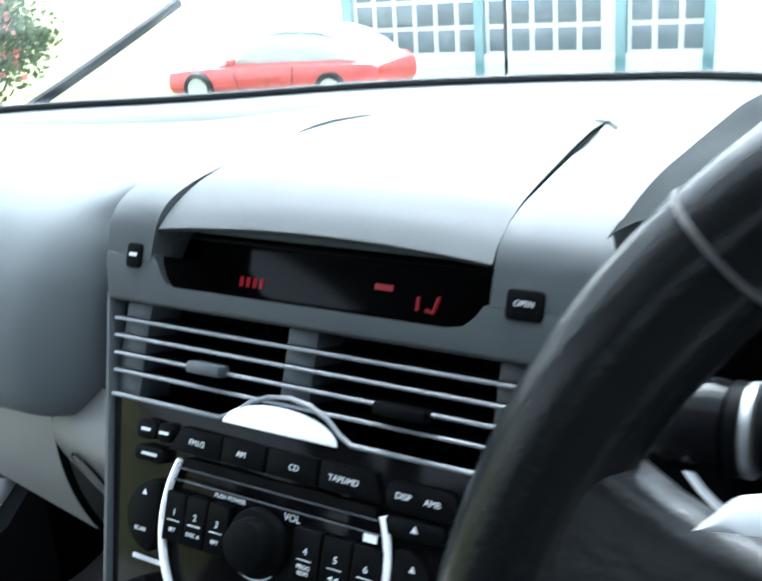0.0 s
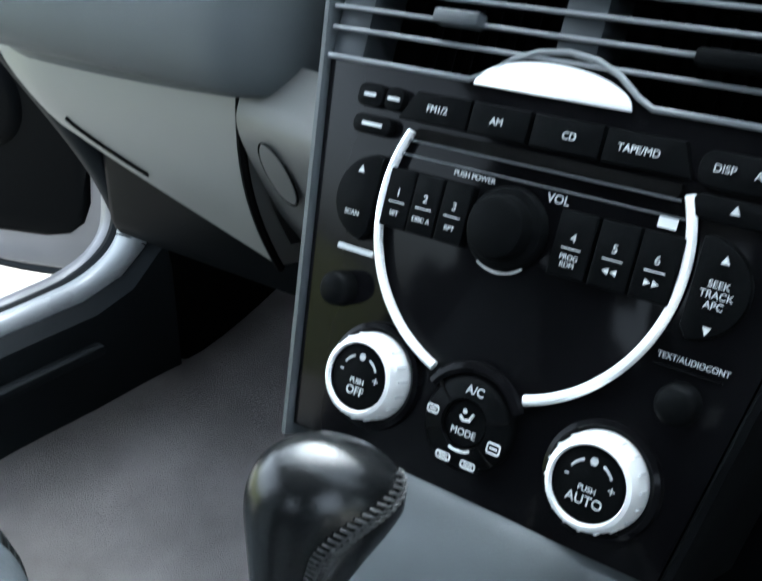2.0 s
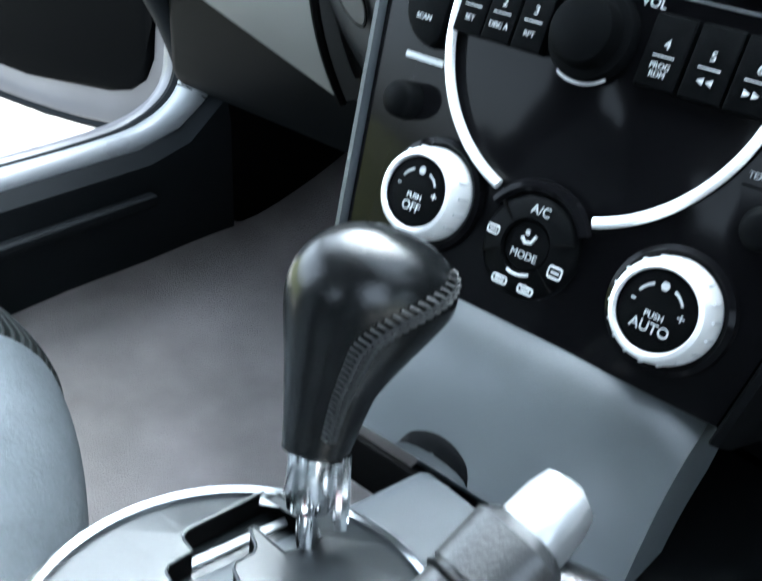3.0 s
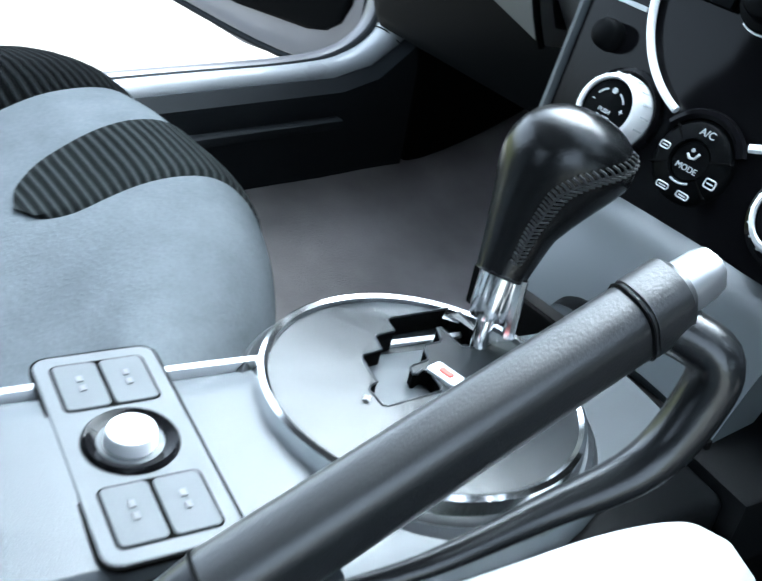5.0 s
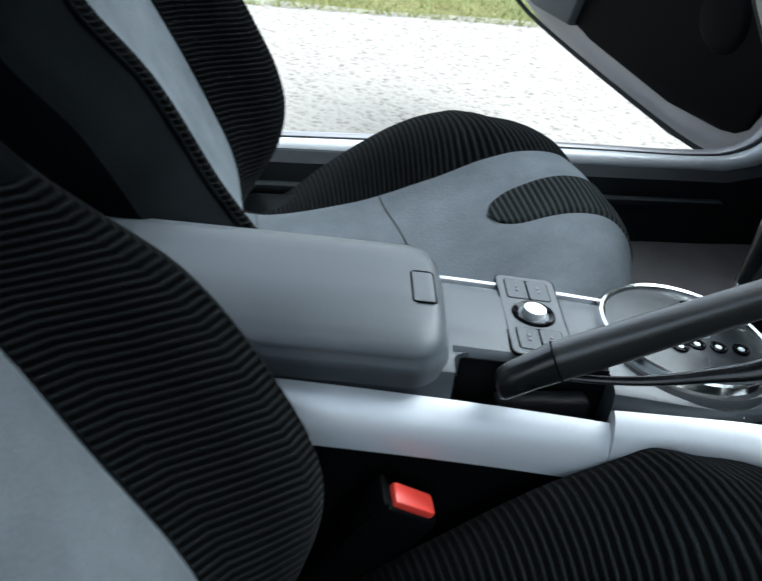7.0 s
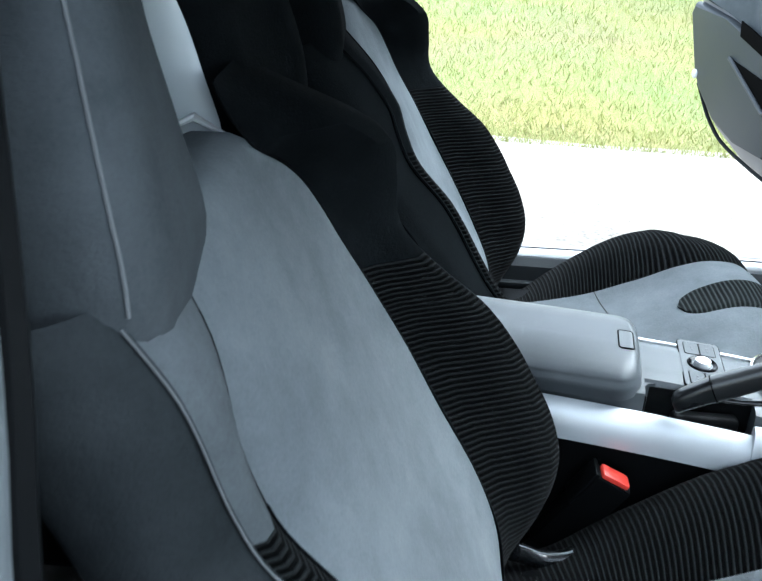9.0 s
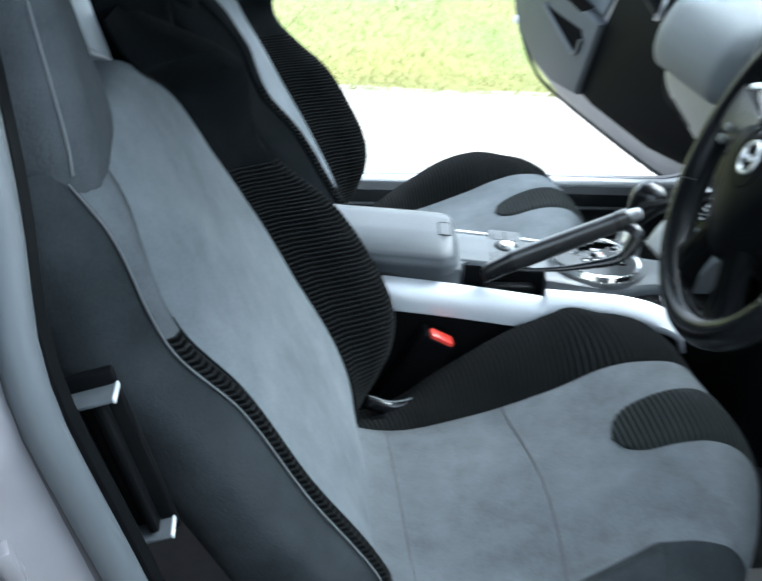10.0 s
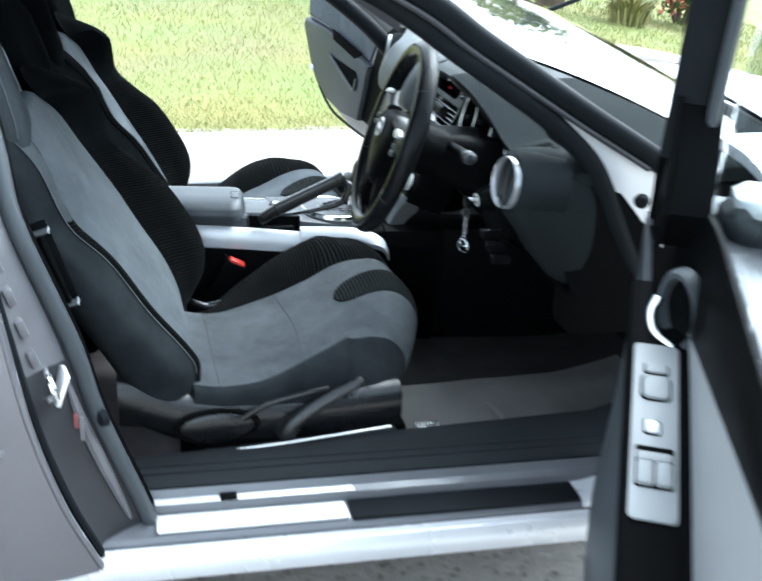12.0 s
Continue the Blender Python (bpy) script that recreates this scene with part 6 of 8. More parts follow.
# ---- steering wheel, column, key ----
wheel = thing("steering_wheel", "black leather three-spoke steering wheel with silver pads", "steering wheel")
WM = pose(0.381, 0.083, 0.792, 90 - 18.0, 0, -8.5)
R = 0.1785
ringp = [WM @ Vector((R * math.cos(a), R * math.sin(a), 0)) for a in (2 * math.pi * i / 96 for i in range(96))]
part("rim", tube(ringp, [0.0180 + 0.0016 * max(0, math.cos(2 * (2 * math.pi * i / 96) - 1.0)) for i in range(96)], 18, closed=True), WHEEL_LEATHER, wheel, "black leather rim, worn smooth")
for a in (138.5, 41.5, 205, 335):
    c = Vector((R * math.cos(radians(a)), R * math.sin(radians(a)), 0))
    rd = c.normalized()
    rs = 0.0178 + 0.0016 * max(0, math.cos(2 * radians(a) - 1.0))
    part("rim_seam", tube([WM @ (c + rd * rs * math.cos(t) + Vector((0, 0, 1)) * rs * math.sin(t)) for t in span(0.1 * math.pi, 0.9 * math.pi, 14)], 0.0008, 5), STITCH, wheel)
# hub pad: rounded shield
hub = []
for t, s, lift in ((0, 1.0, -0.020), (1, 1.0, -0.004), (2, 0.97, 0.008), (3, 0.85, 0.019), (4, 0.6, 0.026), (5, 0.3, 0.029), (6, 0.02, 0.030)):
    ring = []
    for i in range(40):
        a = 2 * math.pi * i / 40
        rx = 0.100 * (abs(math.cos(a)) ** 0.85) * (1 if math.cos(a) >= 0 else -1)
        ry = (0.046 if math.sin(a) > 0 else 0.108) * (abs(math.sin(a)) ** 0.9) * (1 if math.sin(a) >= 0 else -1)
        rx *= 1 - 0.38 * max(0, -math.sin(a))
        ring.append(tuple(WM @ Vector((rx * s, ry * s + 0.004, lift))))
    hub.append(ring)
part("hub_pad", loft(hub, close_u=True), HARD_BLACK, wheel, "black airbag pad")
part("emblem", lathe([(0.0150, 0.0), (0.0165, 0.0030), (0.0190, 0.0030), (0.0200, 0.0)], 40, WM @ pose(0, 0.012, 0.0295)), VENT_RIM, wheel, "round chrome emblem")
part("emblem_bar", tube([WM @ Vector(p) for p in ((-0.014, 0.017, 0.0315), (-0.005, 0.009, 0.0318), (0.0, 0.014, 0.0318), (0.005, 0.009, 0.0318), (0.014, 0.017, 0.0315))], 0.0014, 6), SATIN_METAL, wheel)
part("emblem_dish", tube([WM @ Vector((0.033 * math.cos(a), 0.012 + 0.033 * math.sin(a), 0.0285)) for a in (2 * math.pi * i / 40 for i in range(40))], 0.0012, 6, closed=True), DARK_VOID, wheel)


def spoke(a, w0, w1, lift=0.0):
    d_, n_ = Vector((math.cos(radians(a)), math.sin(radians(a)), 0)), Vector((-math.sin(radians(a)), math.cos(radians(a)), 0))
    rows = []
    for t in span(0, 1, 10):
        r = 0.055 + t * (R - 0.060)
        w = w0 + (w1 - w0) * t + 0.010 * (2 * t - 1) ** 4
        h = 0.016 - 0.005 * math.sin(t * math.pi)
        z = 0.008 * (1 - t) + lift
        rows.append([tuple(WM @ (d_ * r + n_ * x + Vector((0, 0, z + y - 0.004)))) for x, y in rounded(2 * w, 2 * h, 0.009, 4)])
    return loft(rows, close_u=True, close_ends=True)


for a in (169, 12):
    part("spoke", spoke(a, 0.033, 0.030), SPOKE_LEATHER, wheel)
for a in (244, 296):
    part("spoke", spoke(a, 0.022, 0.020, -0.004), HARD_BLACK, wheel)
for s in (-1, 1):
    pad = [(0.082, 0.030), (0.098, 0.040), (0.126, 0.043), (0.142, 0.037), (0.128, 0.029), (0.108, 0.024), (0.094, 0.022)]
    if s < 0:
        pad = [(0.126, 0.058), (0.119, 0.067), (0.102, 0.0735), (0.082, 0.076), (0.082, 0.069), (0.101, 0.0665), (0.115, 0.061)][::-1]
    part("silver_pad", prism([(s * x, y) for x, y in (pad if s > 0 else pad[::-1])], 0.008, WM @ pose(0, 0, 0.012), 0.0022), SILVER_TRIM, wheel, "silver spoke pad")
    for y in (0.010, -0.004):
        part("wheel_button", box(s * 0.118 - 0.009, s * 0.118 + 0.009, y - 0.005, y + 0.005, 0.014, 0.0195, 0.002, m=WM), CONSOLE_GREY, wheel)
    part("lower_trim", tube([WM @ Vector(p) for p in ((s * 0.030, -0.075, 0.012), (s * 0.052, -0.110, 0.010), (s * 0.064, -0.140, 0.006))], 0.0020, 6), HARD_BLACK, wheel)
part("boss", lathe([(0.05, -0.10), (0.055, -0.03), (0.060, -0.016)], 28, WM), HARD_BLACK, wheel)

column = thing("steering_column", "black steering column shroud with stalks behind the wheel", "steering column")
rows = []
for y, z, w, h in ((0.150, 0.760, 0.052, 0.042), (0.20, 0.750, 0.060, 0.052), (0.27, 0.735, 0.066, 0.060), (0.34, 0.715, 0.066, 0.060)):
    rows.append([(0.372 + x, y + yy * 0.16, z + yy) for x, yy in rounded(2 * w, 2 * h, 0.028, 5)])
part("shroud", loft(rows, close_u=True, close_ends=True), HARD_BLACK, column)
part("left_stalk", tube([(0.345, 0.200, 0.833), (0.290, 0.203, 0.8290), (0.262, 0.204, 0.8265)], [0.0095, 0.010, 0.0115], 16), HARD_BLACK, column, "black stalk")
part("stalk_knob", tube([(0.2445, 0.2045, 0.8250), (0.240, 0.205, 0.8246), (0.226, 0.205, 0.8233), (0.2215, 0.205, 0.8229)], [0.0146, 0.0154, 0.0150, 0.0118], 24), PIANO, column, "glossy stalk knob")
part("stalk_ring", tube([(0.2490, 0.2043, 0.8254), (0.2450, 0.2045, 0.8251)], [0.0150, 0.0152], 24), HARD_BLACK, column)
for k in range(4):
    x = 0.2510 + 0.0052 * k
    z = 0.8255 + (x - 0.2505) * 0.085
    part("stalk_band", tube([(x - 0.0013, 0.2042, z), (x + 0.0013, 0.2041, z + 0.0002)], 0.0152 - 0.0006 * k, 20), VENT_RIM if k % 2 == 0 else HARD_BLACK, column, "pale ribbed stalk band" if k % 2 == 0 else "")
part("right_stalk", tube([(0.425, 0.190, 0.785), (0.49, 0.185, 0.793), (0.535, 0.182, 0.797)], [0.009, 0.0095, 0.011], 14), HARD_BLACK, column, "black stalk")
part("stalk_end", tube([(0.535, 0.182, 0.797), (0.545, 0.181, 0.798), (0.562, 0.180, 0.800), (0.566, 0.180, 0.800)], [0.011, 0.0130, 0.0125, 0.008], 16), GRIP, column, "grey stalk end")
part("lock_housing", lathe([(0.0, 0.030), (0.014, 0.030), (0.019, 0.026), (0.026, 0.006), (0.030, -0.05)], 28, pose(0.487, 0.262, 0.695, 96, 0, 0)), HARD_BLACK, column, "ignition lock housing")
part("lock_face", lathe([(0.010, 0.0305), (0.0115, 0.0325), (0.0135, 0.0305)], 28, pose(0.487, 0.262, 0.695, 96, 0, 0)), SATIN_METAL, column)
part("column_side", box(0.435, 0.545, 0.262, 0.33, 0.62, 0.745, 0.02), HARD_BLACK, column)

keys = thing("car_key", "car key in the ignition with a chain and round metal fob", "key")
part("key_bow", prism(rounded(0.020, 0.030, 0.008, 4), 0.006, pose(0.490, 0.214, 0.688, 90, 90, 0), 0.0015), HARD_BLACK, keys)
part("key_blade", box(0.4865, 0.4885, 0.212, 0.240, 0.690, 0.697, 0.0005), SATIN_METAL, keys)
part("split_ring", tube([(0.487 + 0.002 * math.sin(a), 0.212 + 0.009 * math.cos(a), 0.668 + 0.010 * math.sin(a)) for a in (2 * math.pi * i / 24 for i in range(24))], 0.0011, 6, closed=True), CHROME, keys)
for k in range(6):
    z = 0.656 - 0.0072 * k
    part("chain_link", tube([(0.4866 + (0.0032 * math.cos(a) if k % 2 else 0.0006), 0.2125 + (0.0032 * math.cos(a) if k % 2 == 0 else 0.0), z + 0.0052 * math.sin(a)) for a in (2 * math.pi * i / 14 for i in range(14))], 0.0009, 5, closed=True), CHROME, keys)
part("fob", lathe([(0.0108, -0.0016), (0.0108, 0.0016), (0.0135, 0.0020), (0.0148, 0.0), (0.0135, -0.0020), (0.0108, -0.0016)], 32, pose(0.4866, 0.2125, 0.596, 88, 0, 20)), CHROME, keys, "round metal fob")
part("fob_bar", tube([(0.4866 - 0.011, 0.2105, 0.599), (0.4866, 0.2125, 0.594), (0.4866 + 0.011, 0.2150, 0.599)], 0.0016, 6), CHROME, keys)
part("fob_loop", tube([(0.4866, 0.2125 + 0.0035 * math.cos(a), 0.6135 + 0.0035 * math.sin(a)) for a in (2 * math.pi * i / 12 for i in range(12))], 0.001, 5, closed=True), CHROME, keys)


# ---- doors ----
# passenger door, open wide: local x along the door from the hinge, y outwards from the inner face, z up
PD = Matrix(((-0.9732, -0.2300, 0, -0.80), (-0.2300, 0.9732, 0, 0.66), (0, 0, 1, 0), (0, 0, 0, 1)))
pdoor = thing("passenger_door", "open passenger car door with dark trim and a grey upper panel", "car door", kind="structure")


def door_poly(pts, depth, off, mat, name, label="", bevel=0.006, par=None, MM=None, smooth=True):
    """A panel: outline in (along, up), thickness depth, its inner face off metres in front of the door's plane."""
    M = (MM or PD) @ Matrix(((1, 0, 0, 0), (0, 0, 1, -off), (0, 1, 0, 0), (0, 0, 0, 1)))
    return part(name, prism(pts, depth, M @ Matrix(((1, 0, 0, 0), (0, 1, 0, 0), (0, 0, -1, depth), (0, 0, 0, 1))), bevel), mat, par or pdoor, label, smooth=smooth)


skin = [(0.0, 0.30), (0.06, 0.245), (0.30, 0.235), (0.80, 0.275), (0.98, 0.325), (1.10, 0.42), (1.20, 0.62), (1.19, 0.80), (0.0, 0.86)]
door_poly(skin, 0.10, -0.022, BODY, "skin", "grey metallic door shell", 0.012)
door_poly([(0.015, 0.31), (0.07, 0.262), (0.30, 0.252), (0.80, 0.292), (0.97, 0.34), (1.085, 0.43), (1.18, 0.62), (1.17, 0.79), (0.015, 0.85)], 0.02, -0.008, DOOR_FRAME, "inner_frame", "pale painted door frame", 0.006)
door_poly([(0.060, 0.42), (0.066, 0.370), (0.082, 0.338), (0.110, 0.318), (0.15, 0.308), (0.30, 0.303), (0.60, 0.328), (0.70, 0.341), (0.66, 0.425), (0.53, 0.72), (0.045, 0.80)], 0.035, 0.0, HARD_BLACK, "lower_trim", "black lower door trim", 0.010)
door_poly([(0.67, 0.336), (0.82, 0.333), (0.95, 0.362), (1.06, 0.428), (1.10, 0.47), (1.18, 0.62), (1.165, 0.655), (0.98, 0.640), (0.66, 0.585), (0.60, 0.56)], 0.05, 0.022, SWITCH_GREY, "armrest", "dark grey moulded armrest", 0.012)
door_poly([(0.62, 0.575), (0.98, 0.650), (1.165, 0.665), (1.165, 0.795), (0.53, 0.82), (0.52, 0.74)], 0.03, 0.004, SUEDE, "upper_panel", "pale grey cloth panel", 0.010)
door_poly([(0.64, 0.600), (0.90, 0.652), (0.89, 0.612), (0.70, 0.572)], 0.006, 0.024, DARK_VOID, "pull_slot", "", 0.002)
door_poly([(0.905, 0.548), (0.685, 0.525), (0.672, 0.505), (0.680, 0.462), (0.700, 0.458)], 0.006, 0.026, DARK_VOID, "pocket", "dark triangular pocket", 0.002)
part("pocket_rim", tube([PD @ Vector((x, -0.029, z)) for x, z in ((0.910, 0.550), (0.705, 0.455), (0.685, 0.455), (0.670, 0.500))], 0.006, 8), CONSOLE_GREY, pdoor, "grey pocket rim")
part("frame_bead", tube([PD @ Vector((x, -0.010, z)) for x, z in spline([(0.026, 0.80), (0.026, 0.42), (0.032, 0.335), (0.055, 0.290), (0.10, 0.268), (0.30, 0.262), (0.80, 0.302), (0.96, 0.347), (1.075, 0.437)], 5)], 0.0055, 8), RUBBER, pdoor, "black rubber bead")
part("reflector", lathe([(0.0, 0.006), (0.010, 0.005), (0.0135, 0.002), (0.014, 0.0)], 20, PD @ pose(1.085, -0.022, 0.462, 90, 0, 0)), SILVER_TRIM, pdoor, "round pale button")
part("speaker", lathe([(0.0, 0.010), (0.05, 0.010), (0.062, 0.006), (0.066, 0.0)], 32, PD @ pose(0.22, -0.0, 0.50, 90, 0, 0)), HARD_BLACK, pdoor, "round speaker grille")
part("hinge", box(-0.03, 0.05, 0.01, 0.05, 0.40, 0.46, 0.006, m=PD), BODY, pdoor)
part("hinge", box(-0.03, 0.05, 0.01, 0.05, 0.66, 0.72, 0.006, m=PD), BODY, pdoor)
part("window_frame", tube([PD @ Vector(p) for p in spline([(0.02, 0.03, 0.83), (0.10, 0.05, 0.93), (0.35, 0.09, 1.08), (0.75, 0.12, 1.15), (1.05, 0.12, 1.15), (1.15, 0.08, 1.05), (1.18, 0.04, 0.80)], 6)], 0.020, 10), RUBBER, pdoor, "black window frame")

# driver door, open towards the camera's way out
DD = Matrix(((0.887, 0.461, 0, 0.842), (-0.461, 0.887, 0, 0.380), (0, 0, 1, 0), (0, 0, 0, 1)))
ddoor = thing("driver_door", "open driver door with grey switch panel and dark trim", "car door", kind="structure")


def dd(pts, depth, off, mat, name, label="", bevel=0.006, par=None):
    return door_poly(pts, depth, off, mat, name, label, bevel, par or ddoor, DD)


skin = [(0.0, 0.30), (0.06, 0.235), (0.30, 0.225), (0.80, 0.265), (1.0, 0.33), (1.14, 0.60), (1.13, 0.80), (0.0, 0.83)]
dd(skin, 0.06, -0.10, BODY, "skin", "grey metallic door shell", 0.012)
dd([(0.0, 0.30), (0.05, 0.245), (0.30, 0.235), (0.80, 0.275), (1.0, 0.34), (1.13, 0.60), (1.12, 0.78), (0.0, 0.82)], 0.02, -0.088, RUBBER, "seal", "black door seal", 0.006)
# trim in three sheets: dark upper sweep, pale wall under it, and the armrest ledge with its pocket below
zp = lambda s: 0.62 - 0.364 * (s - 0.41)
zb = lambda s: 0.690 + 0.17 * (s - 0.225)
lip = lambda s: 0.074 - 0.02 * math.exp(-((s - 0.05) / 0.1) ** 2)


def sheet(rows_of, mat, name, label):
    part(name, shell(lambda u, v: tuple(DD @ Vector(rows_of(-0.05 + 1.115 * u, v))), span(0, 1, 40), span(0, 1, 12), DD.to_3x3() @ Vector((0, 0.012, 0))), mat, ddoor, label)


sheet(lambda s, v: (s, lip(s) - 0.006 * math.sin(v * math.pi) + 0.012 * v, zb(s) + (0.845 - zb(s)) * v), HARD_BLACK, "upper_trim", "black upper door trim")
sheet(lambda s, v: (s, lip(s) + 0.004 - 0.004 * v, zp(s) - 0.03 + (zb(s) - zp(s) + 0.03) * v), DOOR_GREY, "wall_trim", "pale grey door wall")
sheet(lambda s, v: (s, 0.010 - 0.034 * math.sin(min(1, v * 1.3) * 1.57) * min(1, s / 0.25) + 0.02 * max(0, v - 0.7), zp(s) - 0.012 - (zp(s) - 0.29) * v), SWITCH_GREY, "lower_trim", "grey lower door trim")
# armrest with switch panel, falling towards the rear
AR = DD @ pose(0.41, 0.03, 0.62, 0, 20, 0)
part("armrest", loft([[tuple(AR @ Vector((s, x, z))) for x, z in ((0.050, -0.06), (0.050, -0.001), (0.0, -0.001), (-0.034, -0.003), (-0.040, -0.008), (-0.041, -0.02), (-0.036, -0.05))] for s in span(-0.30, 0.62, 20)], close_u=True, close_ends=True), HARD_BLACK, ddoor, "moulded armrest", sharp=50)
part("switch_plate", prism(rounded(0.300, 0.062, 0.008, 4, -0.01, 0.0), 0.004, AR, 0.0015), DOOR_GREY, ddoor, "grey window switch panel")
part("mirror_switch", prism(rounded(0.040, 0.036, 0.008, 4, -0.075, 0.0), 0.010, AR, 0.003), DOOR_GREY, ddoor)
part("mirror_switch_gap", prism(rounded(0.046, 0.042, 0.010, 4, -0.075, 0.0), 0.0050, AR), DARK_VOID, ddoor)
part("fold_switch", prism(rounded(0.016, 0.030, 0.004, 4, -0.110, 0.0), 0.009, AR, 0.002), DOOR_GREY, ddoor)
part("fold_switch_gap", prism(rounded(0.020, 0.035, 0.005, 4, -0.110, 0.0), 0.0050, AR), DARK_VOID, ddoor)
part("lock_switch", prism(rounded(0.020, 0.018, 0.003, 3, -0.005, -0.004), 0.0085, AR, 0.002), SILVER_TRIM, ddoor, "pale lock switch")
part("lock_gap", prism(rounded(0.025, 0.023, 0.004, 3, -0.005, -0.004), 0.0050, AR), DARK_VOID, ddoor)
part("window_gap", prism(rounded(0.066, 0.050, 0.004, 3, 0.060, 0.0), 0.0050, AR), DARK_VOID, ddoor)
for y in (-0.0118, 0.0118):
    part("window_switch", prism(rounded(0.036, 0.021, 0.003, 3, 0.072, y), 0.012, AR, 0.004), DOOR_GREY, ddoor)
part("switch_bar", prism(rounded(0.014, 0.046, 0.003, 3, 0.044, 0.0), 0.008, AR, 0.002), DOOR_GREY, ddoor)
part("grab_pocket", box(0.150, 0.40, -0.030, 0.034, -0.01, 0.0025, 0.001, m=AR), DARK_VOID, ddoor, "dark grab pocket")
HB = DD @ pose(0.235, 0.052, 0.722, 90, 0, 42)
HO = HB @ pose(0, 0, 0, 0, 0, 14) @ Matrix.Diagonal((0.62, 1.0, 1, 1))
part("handle_bezel", lathe([(0.044, -0.012), (0.050, 0.002), (0.058, 0.003), (0.063, -0.004), (0.064, -0.02)], 36, HO), CONSOLE_GREY, ddoor, "oval handle surround")
part("handle_recess", lathe([(0.0, -0.018), (0.035, -0.017), (0.046, -0.010)], 32, HO), HARD_BLACK, ddoor, "dark handle recess")
part("handle_lever", tube([HB @ Vector(p) for p in spline([(-0.034, 0.012, 0.004), (-0.034, -0.012, 0.014), (-0.018, -0.036, 0.018), (0.012, -0.050, 0.010)], 5)], 0.0075, 10), CHROME, ddoor, "chrome door lever")
# corner trim and window frame, as deep as the door
part("mirror_sail", loft([[tuple(DD @ Vector((s + a * 0.9, b, z))) for s, z in ((-0.04, 0.76), (0.12, 0.78), (0.15, 0.84), (0.12, 0.92), (0.07, 1.0), (0.0, 1.0), (-0.035, 0.93), (-0.05, 0.84))] for a, b in ((0.016, 0.024), (0.006, 0.014), (0.0, 0.026), (0.0, 0.085))], close_u=True, close_ends=True), HARD_BLACK, ddoor, "black mirror corner trim", sharp=30)
frame_line = spline([(0.055, 0.0, 0.90), (0.070, 0.0, 1.0), (0.095, 0.0, 1.12), (0.14, 0.0, 1.22), (0.30, 0.0, 1.30), (0.8, 0.0, 1.32), (1.06, 0.0, 1.27), (1.11, 0.0, 1.05), (1.12, 0.0, 0.83)], 5)
part("window_frame", loft([[tuple(DD @ (Vector(p) + Vector((dx * 0.5, yy, dx * 0.8 if k > 8 else 0)))) for dx, yy in ((-0.012, 0.012), (0.0, 0.006), (0.012, 0.012), (0.018, 0.040), (0.018, 0.078), (-0.018, 0.078), (-0.018, 0.040))] for k, p in enumerate(frame_line)], close_u=True, close_ends=True), RUBBER, ddoor, "black window frame")
part("window_channel", tube([DD @ (Vector(p) + Vector((0.02, 0.070, -0.006))) for p in frame_line[:-4]], 0.010, 8), SWITCH_GREY, ddoor, "grey glass channel")
part("check_strap", box(-0.10, 0.02, 0.02, 0.03, 0.48, 0.51, 0.003, m=DD), HARD_BLACK, ddoor)
part("bolt", lathe([(0.0, 0.008), (0.009, 0.007), (0.013, 0.002), (0.014, 0.0)], 16, pose(0.755, 0.430, 0.775, 90, 0, 60)), RUBBER, ddoor)
GLASS = bpy.data.materials.new("window_glass")
GLASS.use_nodes = True
gb = GLASS.node_tree.nodes["Principled BSDF"]
gb.inputs["Transmission Weight"].default_value, gb.inputs["Roughness"].default_value, gb.inputs["IOR"].default_value = 1.0, 0.0, 1.1
gb.inputs["Base Color"].default_value = (0.90, 0.96, 0.95, 1)
pane = part("window_pane", prism([(0.10, 0.842), (1.11, 0.842), (1.07, 1.24), (0.8, 1.29), (0.42, 1.26), (0.27, 1.19), (0.17, 1.08)], 0.004, DD @ Matrix(((1, 0, 0, 0), (0, 0, 1, 0.088), (0, 1, 0, 0), (0, 0, 0, 1)))), GLASS, ddoor, "clear side window", smooth=False)
pane.visible_shadow = False
# outside mirror beyond the glass
part("mirror_shell", loft([[tuple(DD @ Vector((0.14 + 0.02 * k + x, 0.10 + 0.17 * k, 0.832 + z))) for x, z in rounded(0.14 * s, 0.10 * s, 0.04 * s, 4)] for k, s in ((0, 0.5), (0.15, 0.9), (0.6, 1.0), (0.9, 0.85), (1.0, 0.4))], close_u=True, close_ends=True), GRIP, ddoor, "dark mirror housing")
part("mirror_cap", loft([[tuple(DD @ Vector((0.14 + 0.02 * k + x, 0.115 + 0.15 * k, 0.872 + z))) for x, z in rounded(0.13 * q, 0.034 * q, 0.012 * q, 4)] for k, q in ((0, 0.5), (0.15, 0.9), (0.6, 1.0), (0.9, 0.85), (1.0, 0.4))], close_u=True, close_ends=True), SILVER_BODY, ddoor, "silver mirror cap")

# rear half-door, shut, with its open front edge
rdoor = thing("rear_door", "closed grey rear half-door with exposed latch and black seals", "car door", kind="structure")
EDGE = [(0.20, -0.508), (0.232, -0.519), (0.35, -0.562), (0.50, -0.598), (0.70, -0.628), (0.85, -0.655), (1.0, -0.70)]


def xout(z):
    return ease([(0.20, 0.862), (0.35, 0.876), (0.55, 0.884), (0.75, 0.868), (0.84, 0.845), (1.0, 0.74), (1.12, 0.64)], z)


